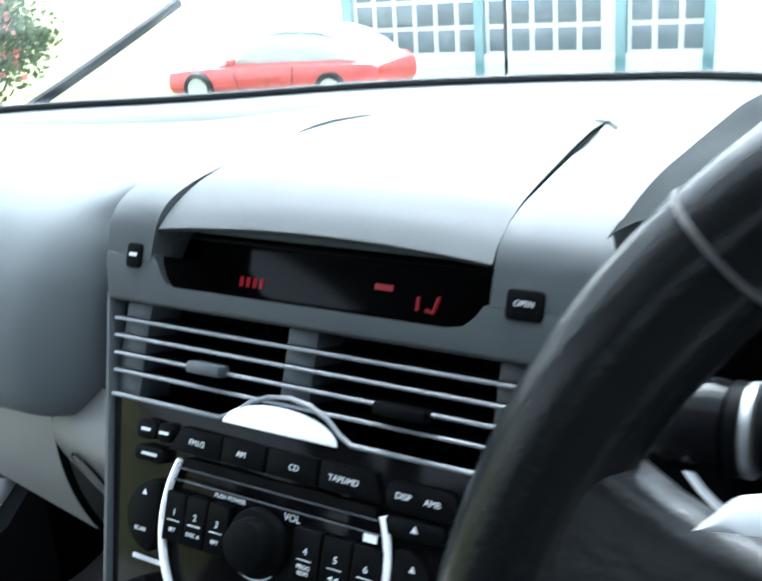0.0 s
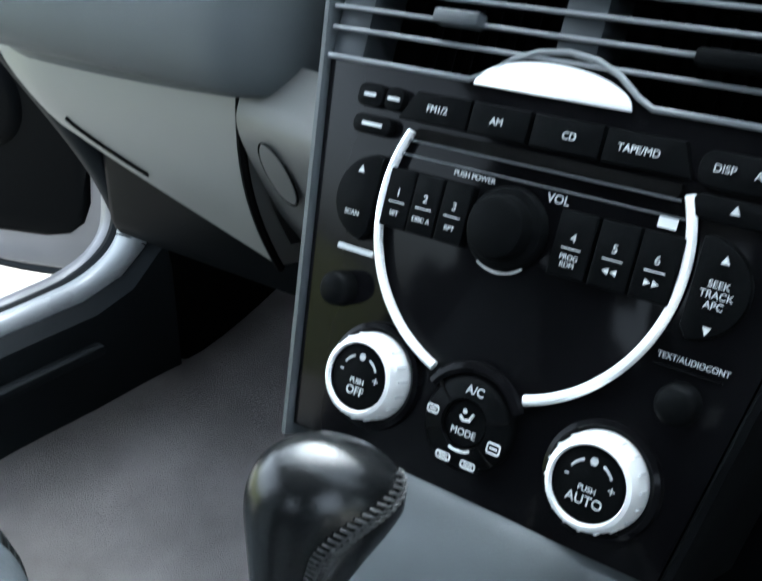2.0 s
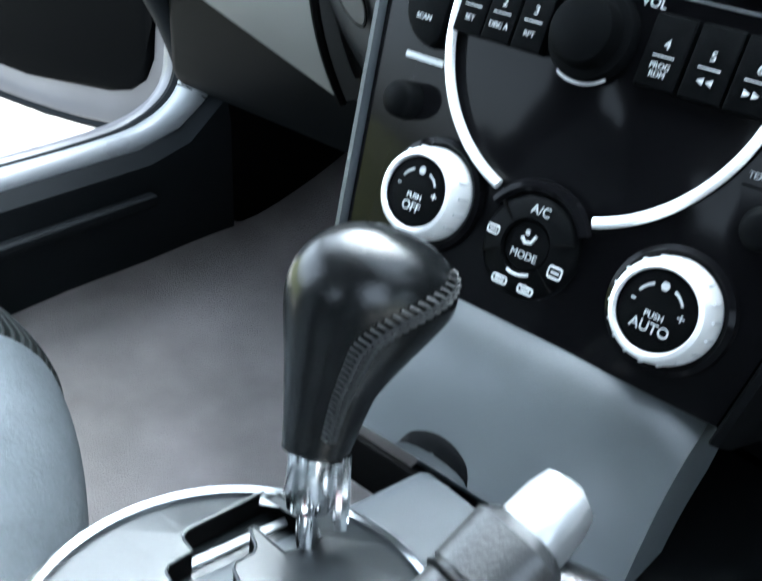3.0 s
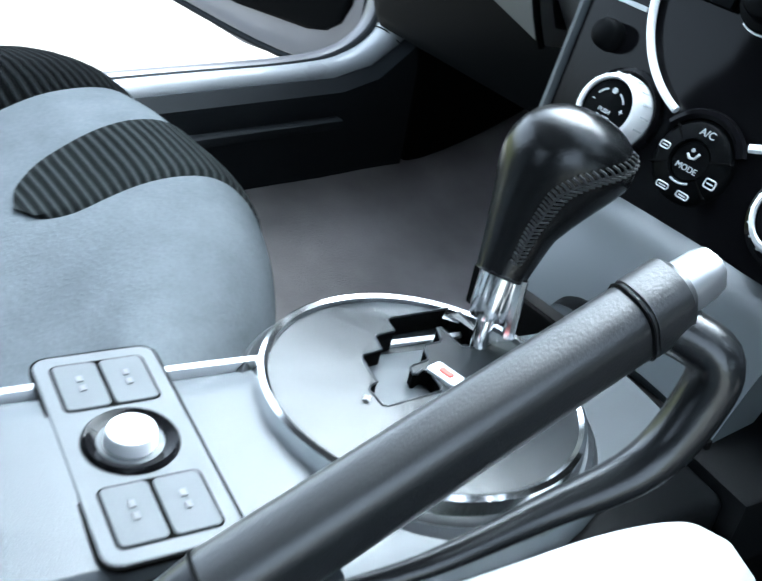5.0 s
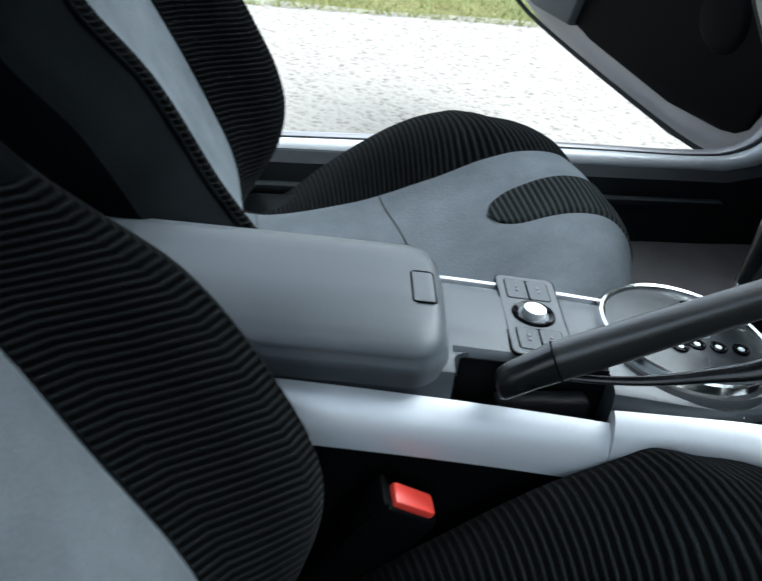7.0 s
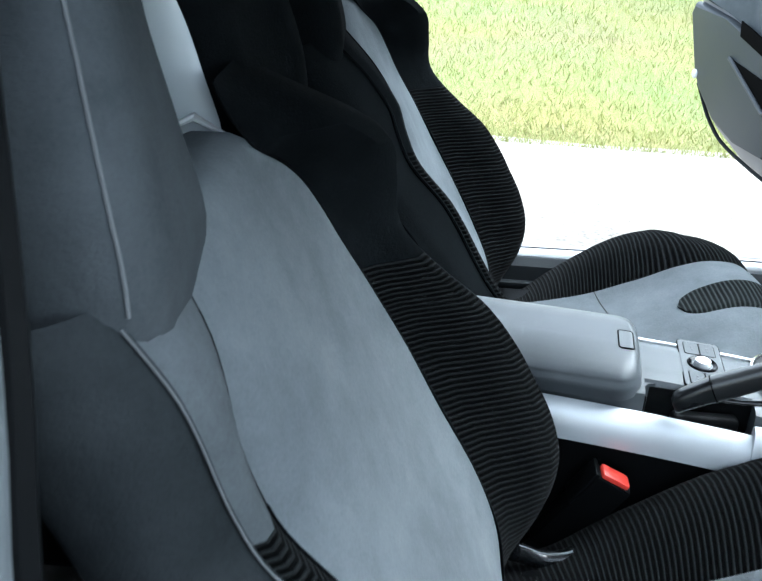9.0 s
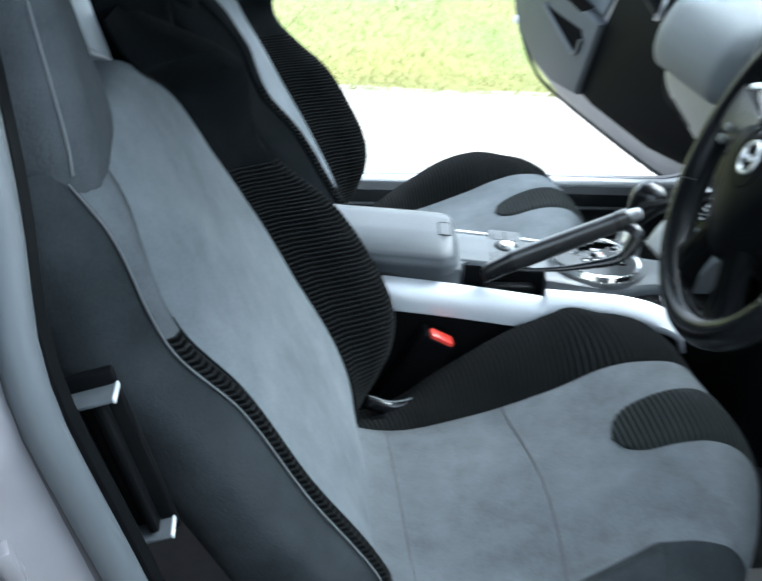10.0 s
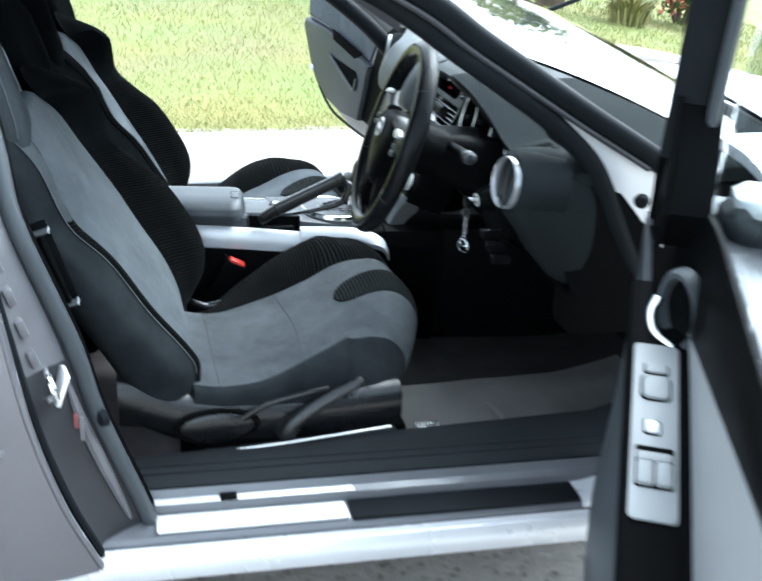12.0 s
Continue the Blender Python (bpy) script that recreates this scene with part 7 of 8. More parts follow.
def rskin(u, v):
    z = 0.205 + v * 0.86
    y = ease(EDGE, z)
    return xout(z) - 0.004 * u, y - u * 0.75, z


part("skin", shell(rskin, span(0, 1, 24), span(0, 1, 30), (-0.02, 0, 0)), BODY, rdoor, "grey metallic outer skin")
part("edge_bead", tube([(xout(z) - 0.006, ease(EDGE, z) + 0.004, z) for z in span(0.21, 1.0, 30)], 0.006, 8), BODY, rdoor, "rolled skin edge")
SEAL = [(0.20, -0.410), (0.257, -0.428), (0.43, -0.485), (0.56, -0.515), (0.78, -0.586), (0.88, -0.604), (1.0, -0.640), (1.12, -0.68)]


def seal_y(z):
    """Where the inner seal runs."""
    return -0.484 + (ease(SEAL, 1.278 + (z - 1.278) / 0.949) + 0.484) * 0.949 - 0.018


def seal_x(z):
    return min(0.790, xout(z) - 0.075)


def shut(z, k):
    """A point on the shut face: k from the skin's edge (0) to the inner seal (1)."""
    return Vector((xout(z) - 0.014 + (seal_x(z) + 0.014 - xout(z)) * k, ease(EDGE, z) + (seal_y(z) - ease(EDGE, z)) * k - 0.014 * math.sin(k * math.pi), z))


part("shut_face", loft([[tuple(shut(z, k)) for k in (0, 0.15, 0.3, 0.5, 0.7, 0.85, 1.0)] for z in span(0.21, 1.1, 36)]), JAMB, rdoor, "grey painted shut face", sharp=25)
part("outer_seal", tube([shut(z, 0.14) + Vector((0, 0.003, 0)) for z in span(0.21, 1.05, 30)], 0.007, 8), RUBBER, rdoor, "black rubber seal")
# light falling on the rubber is put into this grey
part("weatherstrip", tube([(seal_x(z) + 0.004, seal_y(z) + 0.002, z) for z in span(0.20, 1.1, 34)], 0.013, 12), SWITCH_GREY, rdoor, "rubber weatherstrip, light painted in grey")
part("seal_lip", tube([(seal_x(z) - 0.022, seal_y(z) + 0.004, z) for z in span(0.20, 1.1, 34)], 0.012, 8), HARD_BLACK, rdoor, "black seal lip")
part("inner_trim", loft([[(seal_x(z) - 0.02, seal_y(z) - 0.002, z), (seal_x(z) - 0.075, seal_y(z) - 0.045, z), (seal_x(z) - 0.125, seal_y(z) - 0.06, z), (seal_x(z) - 0.13, seal_y(z) - 0.6, z)] for z in span(0.20, 1.1, 30)]), HARD_BLACK, rdoor, "dark inner trim")
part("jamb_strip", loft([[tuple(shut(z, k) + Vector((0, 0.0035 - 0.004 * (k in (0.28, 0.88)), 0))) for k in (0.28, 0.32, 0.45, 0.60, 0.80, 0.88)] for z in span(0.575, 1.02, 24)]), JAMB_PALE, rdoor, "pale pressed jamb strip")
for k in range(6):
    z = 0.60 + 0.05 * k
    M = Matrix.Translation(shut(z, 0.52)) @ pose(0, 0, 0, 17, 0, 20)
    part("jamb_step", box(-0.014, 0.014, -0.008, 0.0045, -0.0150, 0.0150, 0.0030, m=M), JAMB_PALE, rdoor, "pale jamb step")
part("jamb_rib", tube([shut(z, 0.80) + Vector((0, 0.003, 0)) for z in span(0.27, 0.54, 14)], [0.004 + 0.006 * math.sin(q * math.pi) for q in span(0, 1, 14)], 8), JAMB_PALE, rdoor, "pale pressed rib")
LT = pose(0.828, -0.548, 0.545, 70, 0, 12)
part("latch_plate", prism(rounded(0.045, 0.055, 0.008, 4), 0.006, LT, 0.001), SATIN_METAL, rdoor, "bright latch plate")
part("latch_hook", tube([LT @ Vector(p) for p in spline([(-0.022, -0.012, 0.004), (-0.024, 0.012, 0.02), (0.004, 0.018, 0.028), (0.026, 0.010, 0.022), (0.024, -0.010, 0.010)], 5)], 0.0055, 8), CHROME, rdoor, "chrome latch hook")
part("latch_bolt", tube([LT @ Vector((-0.03, -0.02, 0.006)), LT @ Vector((0.0, -0.028, 0.014))], 0.006, 8), CHROME, rdoor)
part("red_tag", box(0.830, 0.834, -0.535, -0.529, 0.472, 0.496, 0.001), LABEL_RED, rdoor)
part("pale_tag", box(0.824, 0.829, -0.528, -0.521, 0.445, 0.487, 0.001), JAMB_PALE, rdoor)
part("plug", lathe([(0.0, 0.012), (0.012, 0.010), (0.015, 0.0)], 16, pose(0.805, -0.490, 0.47, 90, 0, 30)), RUBBER, rdoor)
# the same half-door on the passenger side, seen only from within
prd = thing("rear_door_far", "dark trimmed rear half-door behind the passenger seat", "car door", kind="structure")
part("skin", shell(lambda u, v: tuple(Vector(rskin(u, v)) * Vector((-1, 1, 1))), span(0, 1, 12), span(0, 0.62, 12), (0.02, 0, 0)), BODY, prd)
part("inner_trim", loft([[(-0.70, ease(SEAL, z), z), (-0.66, ease(SEAL, z) - 0.05, z), (-0.655, ease(SEAL, z) - 0.62, z)] for z in span(0.20, 0.74, 16)]), HARD_BLACK, prd)
# seat-belt guide on the driver side trim
belt = thing("belt_guide", "black belt guide with an open slot beside the seat", "belt guide")
BG = Matrix.Translation((0.735, -0.556, 0.695)) @ pose(0, 0, 0, 17, 0, 0)
part("back_panel", box(-0.02, -0.010, -0.034, 0.022, -0.075, 0.075, 0.003, m=BG), HARD_BLACK, belt)
part("slot", box(-0.010, -0.006, -0.006, 0.002, -0.056, 0.056, 0.001, m=BG), DARK_VOID, belt, "dark belt slot")
for y0, y1 in ((-0.016, -0.008), (0.004, 0.012)):
    part("guide_bar", box(-0.010, 0.006, y0, y1, -0.060, 0.060, 0.003, m=BG), HARD_BLACK, belt, "black guide bar")
part("bracket", box(-0.012, 0.010, -0.034, 0.022, 0.061, 0.064, 0.001, m=BG), SWITCH_GREY, belt)
part("bracket_edge", box(-0.012, 0.010, 0.0215, 0.0235, 0.0605, 0.0645, 0.0005, m=BG), OPENING, belt, "thin bright edge")
part("bracket", box(-0.012, 0.010, -0.018, 0.020, -0.064, -0.061, 0.001, m=BG), SWITCH_GREY, belt)
part("bracket_edge", box(-0.012, 0.010, 0.0195, 0.0215, -0.0645, -0.0605, 0.0005, m=BG), OPENING, belt, "thin bright edge")


# ---- loose parts round the seats ----
def buckle(cx, label):
    b = thing("belt_buckle", label, "seatbelt buckle", "belt buckles")
    BM = Matrix.Translation((cx, -0.205, 0.398)) @ pose(0, 0, 0, -28, 8, 0)
    part("body", box(-0.014, 0.014, -0.026, 0.026, -0.10, 0.032, 0.006, m=BM), HARD_BLACK, b)
    part("press_button", box(-0.0100, 0.0100, -0.019, 0.019, 0.026, 0.0375, 0.003, m=BM), RED_PLASTIC, b, "red release button")
    part("button_frame", box(-0.0145, 0.0145, -0.030, -0.023, -0.02, 0.036, 0.003, m=BM), HARD_BLACK, b)
    part("stalk", box(-0.006, 0.006, -0.018, 0.018, -0.22, -0.09, 0.003, m=BM), RUBBER, b)
    return b


buckle(0.105, "black seatbelt buckle with a red button beside the driver seat")

# seat adjusters on the driver seat's outer side
adj = thing("seat_adjuster", "black seat side cover with lever and oval recliner pad", "seat adjuster")
part("cover", loft([[(0.598 + a, y, z + b) for a, b in ((0.0, -0.055), (0.022, -0.05), (0.034, -0.01), (0.030, 0.025), (0.016, 0.042), (0.0, 0.045))] for y, z in ((-0.470, 0.385), (-0.43, 0.378), (-0.37, 0.345), (-0.28, 0.325), (-0.15, 0.318), (-0.02, 0.322), (0.05, 0.325), (0.06, 0.325))], close_ends=True), GLOSSY, adj, "moulded black cover")
OV = pose(0.634, -0.297, 0.324, 90, 0, 90) @ Matrix.Diagonal((1.0, 0.42, 1, 1))
part("oval_pad", lathe([(0.0, 0.010), (0.055, 0.010), (0.068, 0.006), (0.072, -0.004)], 40, OV), GLOSSY, adj, "black oval pad")
part("oval_rim", tube([OV @ Vector((0.076 * math.cos(a), 0.080 * math.sin(a), 0.001)) for a in (2 * math.pi * i / 40 for i in range(40))], 0.0036, 8, closed=True), DARK_VOID, adj)
part("height_lever", tube(spline([(0.640, -0.175, 0.290), (0.648, -0.155, 0.325), (0.652, -0.105, 0.365), (0.652, -0.040, 0.398), (0.650, -0.025, 0.402)], 6), [0.024, 0.024, 0.023, 0.021, 0.019, 0.017, 0.016, 0.015, 0.015, 0.015, 0.014, 0.014, 0.013, 0.013, 0.012, 0.012, 0.011, 0.011, 0.011, 0.011, 0.010, 0.010, 0.009, 0.008, 0.006], 12, squash=0.5), GLOSSY, adj, "long black lever")
# pale highlight along the rail laid on as a thin bright tube
part("rail_highlight", tube([(0.664, -0.34, 0.284), (0.666, -0.15, 0.294), (0.664, 0.03, 0.305)], 0.0022, 8), SATIN_METAL, adj, "rail edge highlight, laid on bright")
part("tilt_lever", tube(spline([(0.640, -0.250, 0.338), (0.646, -0.205, 0.368), (0.648, -0.13, 0.385), (0.646, -0.09, 0.390)], 5), 0.008, 8, squash=0.7), GLOSSY, adj, "curved black lever")
part("seat_rail_edge", box(0.600, 0.622, -0.32, 0.055, 0.255, 0.272, 0.004), CONSOLE_GREY, adj, "worn metal rail")

# rubber floor mat with a foil label
mat = thing("floor_mat", "dark rubber floor mat in the driver footwell", "floor mat")
part("mat_sheet", shell(lambda u, v: (0.365 + 0.275 * u, 0.06 + 0.62 * v, FLOOR_Z + 0.020 + 0.20 * max(0, v - 0.72) ** 1.4 + 0.003 * noise.noise((u * 6, v * 6, 1))), span(0, 1, 16), span(0, 1, 22), (0, 0, -0.006)), CARPET_MAT, mat)
part("mat_ridge", tube([(0.475, 0.31, FLOOR_Z + 0.022), (0.52, 0.315, FLOOR_Z + 0.024), (0.58, 0.325, FLOOR_Z + 0.022)], [0.006, 0.009, 0.005], 8, squash=0.5), CARPET_MAT, mat)
part("label", box(0.520, 0.578, 0.128, 0.178, FLOOR_Z + 0.019, FLOOR_Z + 0.0225, 0.0005), FOIL, mat, "crinkled foil label")

# bonnet, wipers and windscreen
BROW_Y = lambda x: ease([(-0.75, 0.56), (-0.64, 0.636), (-0.442, 0.733), (-0.25, 0.81), (-0.03, 0.845), (0.13, 0.848), (0.4, 0.83), (0.68, 0.72)], x)
BROW_Z = lambda x: ease([(-0.75, 0.822), (-0.64, 0.830), (-0.442, 0.830), (-0.25, 0.834), (-0.03, 0.838), (0.13, 0.838), (0.4, 0.815), (0.68, 0.78)], x)


def ramp(u, v):
    x = -0.72 + u * 1.37
    a = 0.5 * math.pi * v
    return x + 0.02 * (1 - v), BROW_Y(x) - 0.075 * math.cos(a), BROW_Z(x) - 0.028 * (1 - math.sin(a))


part("screen_ramp", shell(ramp, span(0, 1, 40), span(0, 1, 8), (0, 0.01, -0.02)), SOFT_DASH, dash, "rounded grey lip under the windscreen")
bon = thing("bonnet", "pale silver bonnet ahead of the windscreen", "car bonnet", kind="structure")
part("panel", shell(lambda u, v: (0.74 * u * (1 - 0.12 * v), 0.93 + 1.10 * v, 0.748 - 0.14 * v * v - 0.03 * u * u + 0.03 * math.exp(-((abs(u) - 0.72) / 0.16) ** 2)), span(-1, 1, 28), span(0, 1, 24), (0, 0, -0.02)), SILVER_BODY, bon)
for s in (-1, 1):
    part("wing", shell(lambda u, v, s=s: (s * (0.655 + 0.21 * u - 0.03 * v), 0.62 + 1.45 * v, (0.800 if s < 0 else 0.862) - 0.24 * v * v - 0.05 * u ** 3 + 0.01 * math.sin(v * 3.1)), span(0, 1, 10), span(0, 1, 20), (0, 0, -0.02)), SILVER_BODY, bon, "front wing")
part("cowl", box(-0.66, 0.66, 0.86, 0.96, 0.66, 0.735, 0.01), HARD_BLACK, bon, "black scuttle grille")
for x0, x1 in ((-0.62, -0.10), (-0.02, 0.50)):
    part("wiper", tube([(x0, 0.93, 0.820 - 0.05 * (x0 / 0.68) ** 2), ((x0 + x1) / 2, 0.925, 0.836 - 0.05 * ((x0 + x1) / 1.36) ** 2), (x1, 0.93, 0.830 - 0.05 * (x1 / 0.68) ** 2)], 0.005, 8), HARD_BLACK, bon, "black wiper blade")
part("screen_edge", tube([(x, BROW_Y(x), BROW_Z(x) + 0.002) for x in span(-0.72, 0.68, 36)], 0.0055, 8), RUBBER, bon, "black windscreen edge")

# windscreen glass from the scuttle up to the roof
SCREEN = bpy.data.materials.new("windscreen_glass")
SCREEN.use_nodes = True
sb = SCREEN.node_tree.nodes["Principled BSDF"]
sb.inputs["Transmission Weight"].default_value, sb.inputs["Roughness"].default_value, sb.inputs["IOR"].default_value = 1.0, 0.0, 1.45
sb.inputs["Base Color"].default_value = (0.97, 0.99, 0.985, 1)


def screen(u, v):
    xb, xt = 0.695 * u, 0.625 * u
    y0, z0 = BROW_Y(xb) + 0.010, BROW_Z(xb) + 0.004
    y1, z1 = 0.02, 1.150 - 0.09 * (xt / 0.6) ** 2
    return xb + (xt - xb) * v, y0 + (y1 - y0) * v, z0 + (z1 - z0) * v + 0.030 * math.sin(v * math.pi)


ws = thing("windscreen", "clear raked car windscreen above the dashboard", "windscreen", kind="structure")
wpane = part("glass", shell(screen, span(-1, 1, 32), span(0, 1, 24), (0, 0.003, 0.004)), SCREEN, ws)
wpane.visible_shadow = False

# rear of the cabin; unseen wall and side panels block sky reflections
single("rear_wall", box(-0.66, 0.66, -1.55, -1.50, 0.2, 1.02, 0.0), HARD_BLACK, "unseen dark wall behind the cabin, blocks sky reflections", "car interior", kind="structure")
for s_ in (-1, 1):
    single("quarter_blocker", box(min(s_ * 0.60, s_ * 0.64), max(s_ * 0.60, s_ * 0.64), -1.5, -0.86, 0.2, 1.02, 0.01), HARD_BLACK, "unseen dark panel beside the rear bench, blocks reflections", "car interior", kind="structure")
single("rear_bench", box(-0.62, 0.62, -1.5, -0.95, 0.2, 0.48, 0.05, 3), DARK_SUEDE, "dark rear seat bench", "rear seat")
single("tunnel", box(-0.10, 0.10, -1.5, -0.5, 0.2, 0.46, 0.03, 3), HARD_BLACK, "dark centre tunnel between the seats", "car interior", kind="structure")


# ---- outside: glazed building, parked car, pole, shrub, tree ----
WHITE_WALL = grained("white_plaster", (0.78, 0.78, 0.76), 0.85, fine=120, bump=0.3, blotch=1.5, vary=0.06, depth=0.003)
TEAL = grained("teal_paint", (0.20, 0.36, 0.38), 0.45, fine=200, bump=0.05, blotch=3, vary=0.15)
PANE = grained("dark_pane", (0.09, 0.13, 0.15), 0.12, fine=2, bump=0.05, blotch=0.7, vary=0.5)
ROOF_GREY = grained("roof_sheet", (0.30, 0.31, 0.32), 0.6, fine=30, bump=0.3, blotch=1.0, vary=0.2)
# glare is put into the parked car's paler paint, glass and roof
GLARE_RED = grained("glare_paled_red", (0.55, 0.085, 0.075), 0.3, fine=900, bump=0.01, blotch=3, vary=0.1)
CAR_GLASS = grained("car_glass", (0.50, 0.54, 0.56), 0.06, fine=50, bump=0.0, blotch=2, vary=0.2)
TYRE = grained("tyre", (0.018, 0.018, 0.018), 0.8, fine=200, bump=0.4)
BARK = grained("bark", (0.10, 0.075, 0.055), 0.95, fine=60, bump=1.0, blotch=9, vary=0.4, depth=0.02)

house = thing("glazed_building", "low white building with teal posts and small-paned windows", "building")
BY, BG0 = 20.0, fall(20.0)
part("wall", box(-15.0, -2.2, BY + 0.12, BY + 6.0, BG0, 2.6, 0.02), WHITE_WALL, house)
part("lower_wall", box(-15.0, -2.2, BY, BY + 0.12, BG0, -1.40, 0.02), WHITE_WALL, house, "white wall under the windows")
part("upper_wall", box(-15.0, -2.2, BY, BY + 0.12, 1.02, 2.6, 0.02), WHITE_WALL, house)
part("end_wall", box(-15.0, -12.80, BY, BY + 0.12, -1.40, 1.02, 0.02), WHITE_WALL, house)
part("end_wall", box(-4.20, -2.2, BY, BY + 0.12, -1.40, 1.02, 0.02), WHITE_WALL, house)
part("roof", loft([[(x, BY - 0.5, 2.62), (x, BY - 0.5, 2.72), (x, BY + 3, 3.6), (x, BY + 6.5, 2.72), (x, BY + 6.5, 2.62)] for x in span(-15.5, -1.7, 12)], close_u=True, close_ends=True), ROOF_GREY, house, "grey sheet roof")
for x in (-12.62, -9.22, -6.02, -4.25):
    part("post", box(x - 0.10, x + 0.10, BY - 0.06, BY + 0.11, BG0, 2.6, 0.01), TEAL, house, "teal painted post")
for x0, cols in ((-12.45, 6), (-9.05, 5), (-5.86, 3)):
    wdw = part("window", box(x0 - 0.05, x0 + 0.533 * cols + 0.02, BY + 0.085, BY + 0.115, -1.40, 1.02, 0.004), WHITE_WALL, house, "white framed window")
    for c in range(cols):
        for r in range(4):
            x, z = x0 + 0.533 * c, -1.34 + 0.59 * r
            part("pane", box(x + 0.05, x + 0.455, BY + 0.060, BY + 0.080, z, z + 0.49, 0.004), PANE, wdw)
            part("bar", box(x - 0.02, x + 0.012, BY + 0.045, BY + 0.083, z - 0.05, z + 0.54, 0.004), WHITE_WALL, wdw)

flag = thing("pole", "thin dark upright pole on the lawn", "pole")
part("shaft", tube([(-5.05, 12.0, fall(12.0)), (-5.05, 12.0, 1.0), (-5.04, 12.0, 3.2)], [0.024, 0.022, 0.018], 10), HARD_BLACK, flag)
part("foot", lathe([(0.09, 0.0), (0.09, 0.02), (0.03, 0.03)], 16, pose(-5.05, 12.0, fall(12.0))), HARD_BLACK, flag)

# red car parked across the view
rc = thing("parked_car", "red parked car with pale windows and silver wheels", "car")
RC = pose(-9.65, 13.4, fall(13.4), 0, 0, 4)


def hull(keys, ys, name, mat, label=""):
    """keys: (x, lower z, upper z, half width)."""
    rows = []
    for x in ys:
        lo, hi, w = (ease([(k[0], k[n]) for k in keys], x) for n in (1, 2, 3))
        h = hi - lo
        rows.append([tuple(RC @ Vector((x, y * w, lo + z * h))) for y, z in ((-0.92, 0.0), (-1.0, 0.25), (-0.99, 0.6), (-0.93, 0.9), (-0.80, 1.0), (0.0, 1.02), (0.80, 1.0), (0.93, 0.9), (0.99, 0.6), (1.0, 0.25), (0.92, 0.0))])
    return part(name, loft(rows, close_u=True, close_ends=True), mat, rc, label, sharp=30)


hull([(-2.05, 0.30, 0.50, 0.70), (-1.95, 0.22, 0.60, 0.80), (-1.2, 0.20, 0.68, 0.84), (0.0, 0.20, 0.74, 0.85), (1.5, 0.20, 0.76, 0.84), (1.95, 0.24, 0.74, 0.80), (2.05, 0.34, 0.66, 0.72)], span(-2.05, 2.05, 40), "body", GLARE_RED, "red body, glare painted in")
hull([(-0.95, 0.66, 0.70, 0.74), (-0.35, 0.70, 1.14, 0.70), (0.3, 0.72, 1.22, 0.68), (1.0, 0.72, 1.18, 0.68), (1.55, 0.70, 0.98, 0.70), (1.80, 0.70, 0.74, 0.72)], span(-0.95, 1.80, 24), "window_glass", CAR_GLASS, "glass with sky glare painted in")
hull([(-0.42, 1.11, 1.16, 0.60), (0.3, 1.20, 1.26, 0.62), (1.0, 1.16, 1.22, 0.62), (1.45, 1.03, 1.07, 0.60)], span(-0.42, 1.45, 16), "roof", SILVER_TRIM, "roof panel painted pale for glare")
for x in (-1.30, 1.28):
    for y in (-0.80, 0.80):
        WH = RC @ pose(x, y, 0.30, 90, 0, 0)
        wh = part("wheel", lathe([(0.20, -0.09), (0.28, -0.09), (0.30, -0.05), (0.30, 0.05), (0.28, 0.09), (0.20, 0.09)], 28, WH), TYRE, rc)
        part("rim", lathe([(0.0, 0.06), (0.05, 0.07), (0.12, 0.05), (0.20, 0.085), (0.205, 0.0), (0.20, -0.085), (0.12, -0.05), (0.05, -0.07), (0.0, -0.06)], 24, WH), SILVER_TRIM, wh)
for y in (-0.55, 0.55):
    part("headlight", box(-2.045, -1.95, y - 0.14, y + 0.14, 0.46, 0.56, 0.02, m=RC), CAR_GLASS, rc)
    part("tail_light", box(1.96, 2.05, y - 0.12, y + 0.12, 0.52, 0.64, 0.02, m=RC), RED_PLASTIC, rc)
for y in (-1, 1):
    part("mirror", box(-0.62, -0.50, y * 0.86 - 0.07, y * 0.86 + 0.07, 0.72, 0.83, 0.03, m=RC), GLARE_RED, rc)
    part("door_line", tube([RC @ Vector((x, y * 0.853, z)) for x, z in ((-0.55, 0.68), (-0.50, 0.30), (0.55, 0.28), (0.62, 0.70))], 0.006, 6), HARD_BLACK, rc)


def foliage(count, centre, spread, size, seed, shape=1.0):
    """Loose leaves in clumps round a centre, with gaps and an uneven outline."""
    r = random.Random(seed)
    clumps = []
    for i in range(26):
        d = Vector((r.gauss(0, 1), r.gauss(0, 1), r.gauss(0, 1))).normalized() * r.uniform(0.45, 1.0)
        clumps.append((Vector((centre[0] + d.x * spread[0], centre[1] + d.y * spread[1], centre[2] + d.z * spread[2])), r.uniform(0.16, 0.36)))
    vs, fs = [], []
    for i in range(count):
        c, k = r.choice(clumps)
        p = c + Vector((r.gauss(0, 1) * spread[0], r.gauss(0, 1) * spread[1], r.gauss(0, 1) * spread[2])) * k * 0.6
        a = Vector((r.uniform(-1, 1), r.uniform(-1, 1), r.uniform(-0.8, 0.5))).normalized() * size * r.uniform(0.6, 1.3)
        b = a.orthogonal().normalized() * a.length * 0.32
        n = len(vs)
        vs += [tuple(p), tuple(p + a * 0.5 + b), tuple(p + a), tuple(p + a * 0.5 - b)]
        fs += [(n, n + 1, n + 2), (n, n + 2, n + 3)]
    me = bpy.data.meshes.new("leaves")
    me.from_pydata(vs, [], fs)
    return me


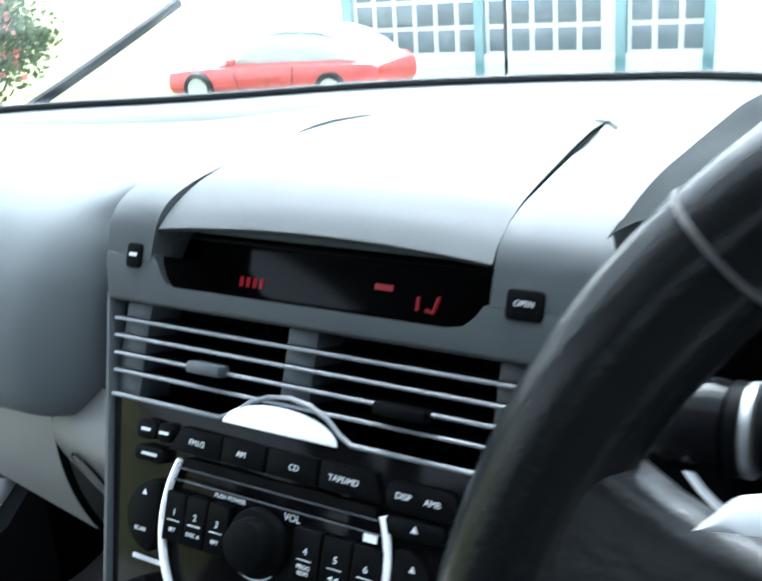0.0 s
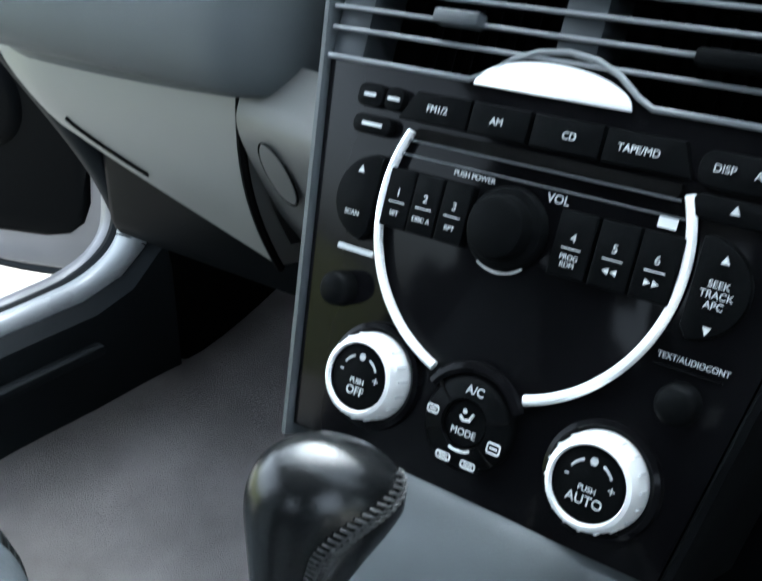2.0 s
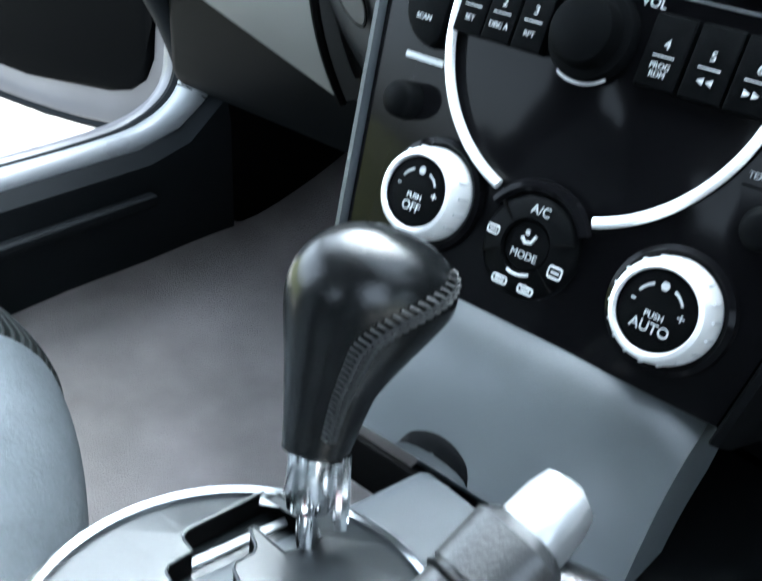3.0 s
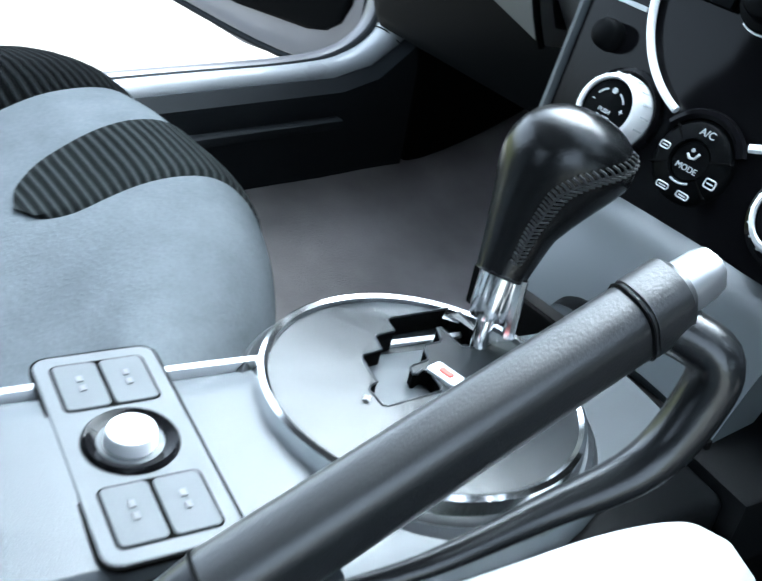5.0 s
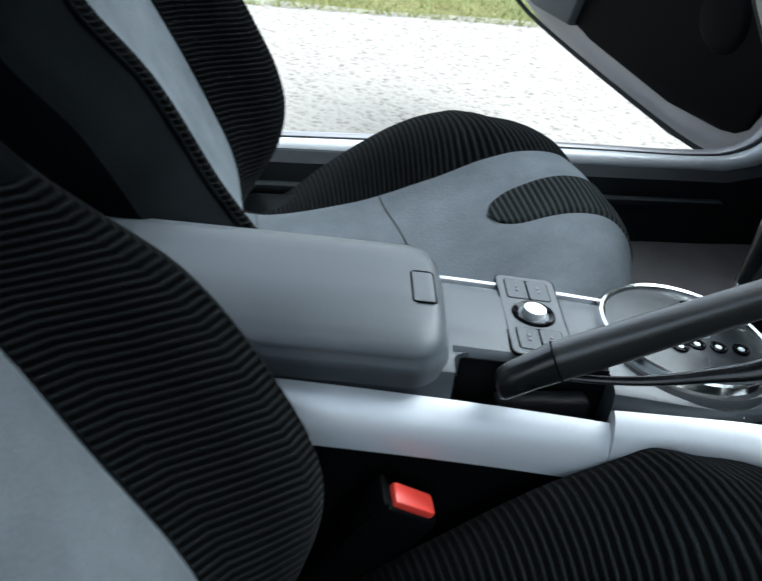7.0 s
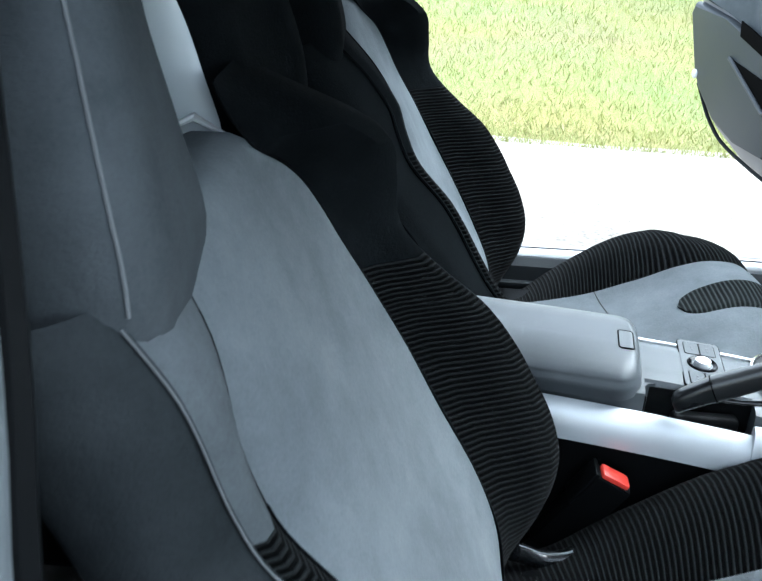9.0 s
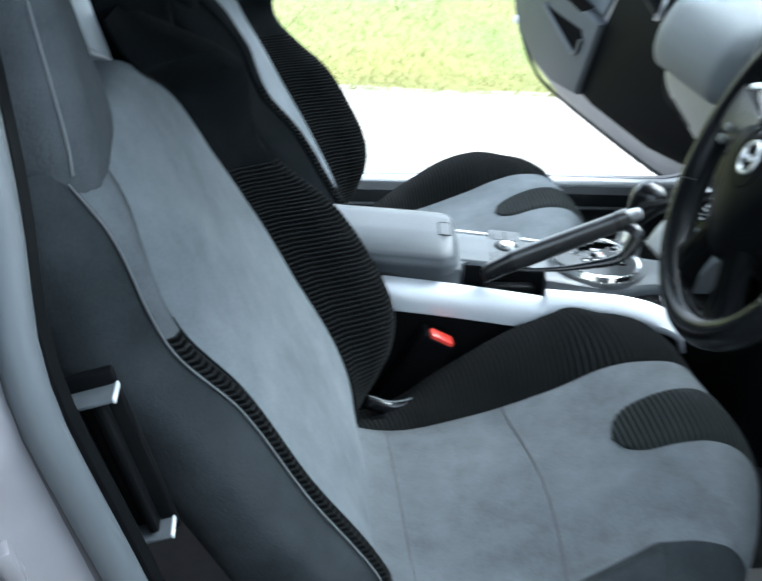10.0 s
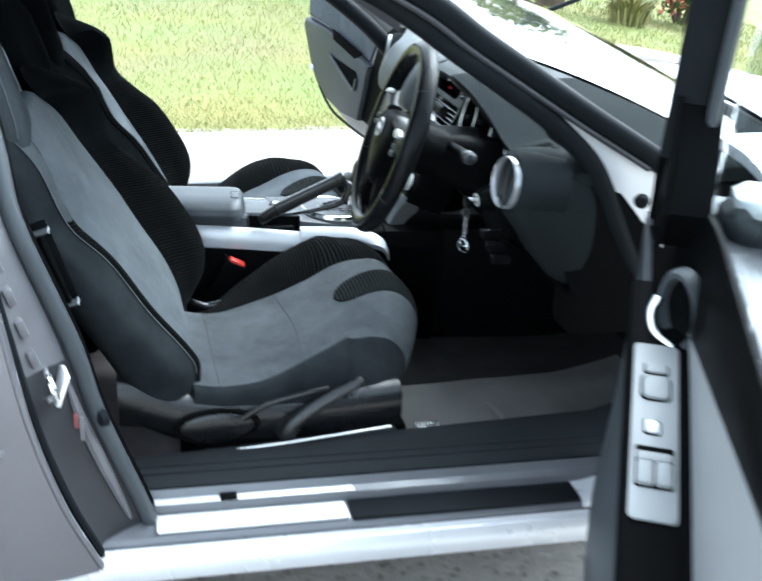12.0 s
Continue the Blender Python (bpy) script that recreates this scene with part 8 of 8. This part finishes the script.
def leaf_mat(name, c1, c2):
    m, n, l, b = base_mat(name, c1, 0.6, 0, 0.3)
    g_ = n.new("ShaderNodeNewGeometry")
    mx = n.new("ShaderNodeMix")
    mx.data_type = "RGBA"
    mx.inputs[6].default_value, mx.inputs[7].default_value = (*c1, 1), (*c2, 1)
    l.new(g_.outputs["Random Per Island"], mx.inputs[0])
    l.new(mx.outputs[2], b.inputs["Base Color"])
    return m


LEAF = leaf_mat("leaves_green", (0.03, 0.06, 0.018), (0.10, 0.15, 0.04))
FLOWER = leaf_mat("red_flowers", (0.45, 0.10, 0.07), (0.55, 0.25, 0.18))
DRY = leaf_mat("dry_leaves", (0.12, 0.13, 0.04), (0.34, 0.30, 0.13))


def leaf_part(name, me, mat, parent, label=""):
    me.materials.append(mat)
    ob = new(name, me)
    ob.parent = parent
    tagged(ob, label or name.replace("_", " "), kind="stuff")


bush = thing("shrub", "leafy green shrub with reddish flowers on the lawn", "shrub")
bz = fall(6.2)
for k in range(7):
    a = k * 0.9
    part("stem", tube([(-8.28 + 0.05 * math.cos(a), 6.2 + 0.05 * math.sin(a), bz), (-8.28 + 0.25 * math.cos(a), 6.2 + 0.25 * math.sin(a), bz + 0.5), (-8.28 + 0.5 * math.cos(a), 6.2 + 0.5 * math.sin(a), bz + 1.1)], [0.025, 0.018, 0.008], 6), BARK, bush)
leaf_part("leaves", foliage(5200, (-8.28, 6.2, bz + 0.85), (0.72, 0.65, 0.75), 0.085, 5), LEAF, bush)
leaf_part("flowers", foliage(420, (-8.18, 6.05, bz + 0.75), (0.75, 0.68, 0.72), 0.07, 9), FLOWER, bush, "reddish flowers")

tree = thing("tree", "garden tree with a dark trunk and loose green crown", "tree")
tx, ty = -8.0, 4.35
tz = fall(ty)
part("trunk", tube(spline([(tx, ty, tz - 0.05), (tx + 0.05, ty, tz + 0.6), (tx - 0.03, ty + 0.05, tz + 1.5), (tx + 0.1, ty, tz + 2.6)], 5), [0.17 - 0.006 * i for i in range(16)], 12), BARK, tree, "dark rough trunk")
rt = random.Random(11)
for k in range(8):
    a, z0 = k * 0.8 + rt.uniform(-0.2, 0.2), tz + 1.3 + 0.16 * k
    part("limb", tube(spline([(tx, ty, z0), (tx + 0.45 * math.cos(a), ty + 0.45 * math.sin(a), z0 + 0.45), (tx + 1.1 * math.cos(a), ty + 1.1 * math.sin(a), z0 + 1.0)], 4), [0.07 - 0.0065 * i for i in range(9)], 8), BARK, tree)
leaf_part("crown", foliage(9000, (tx, ty, tz + 3.1), (1.7, 1.6, 1.05), 0.13, 21), LEAF, tree, "loose green crown")
tuft = thing("ornamental_grass", "clump of dry yellowish strap leaves beside the tree", "plant")
vs, fs = [], []
for i in range(260):
    a, r0 = rt.uniform(0, 6.283), rt.uniform(0, 0.2)
    L, w = rt.uniform(0.35, 0.75), 0.014
    bx, by = -7.2 + r0 * math.cos(a), 4.9 + r0 * math.sin(a)
    d = Vector((math.cos(a), math.sin(a), 0))
    s_ = Vector((-d.y, d.x, 0)) * w
    pts = [Vector((bx, by, fall(4.9))) + d * L * 0.55 * q * q + Vector((0, 0, L * (q - 0.45 * q * q))) for q in (0, 0.4, 0.75, 1.0)]
    n = len(vs)
    for q, p in enumerate(pts):
        vs += [tuple(p - s_ * (1 - q / 3.2)), tuple(p + s_ * (1 - q / 3.2))]
    fs += [(n + 2 * q, n + 2 * q + 1, n + 2 * q + 3, n + 2 * q + 2) for q in range(3)]
me = bpy.data.meshes.new("blades")
me.from_pydata(vs, [], fs)
leaf_part("blades", me, DRY, tuft)
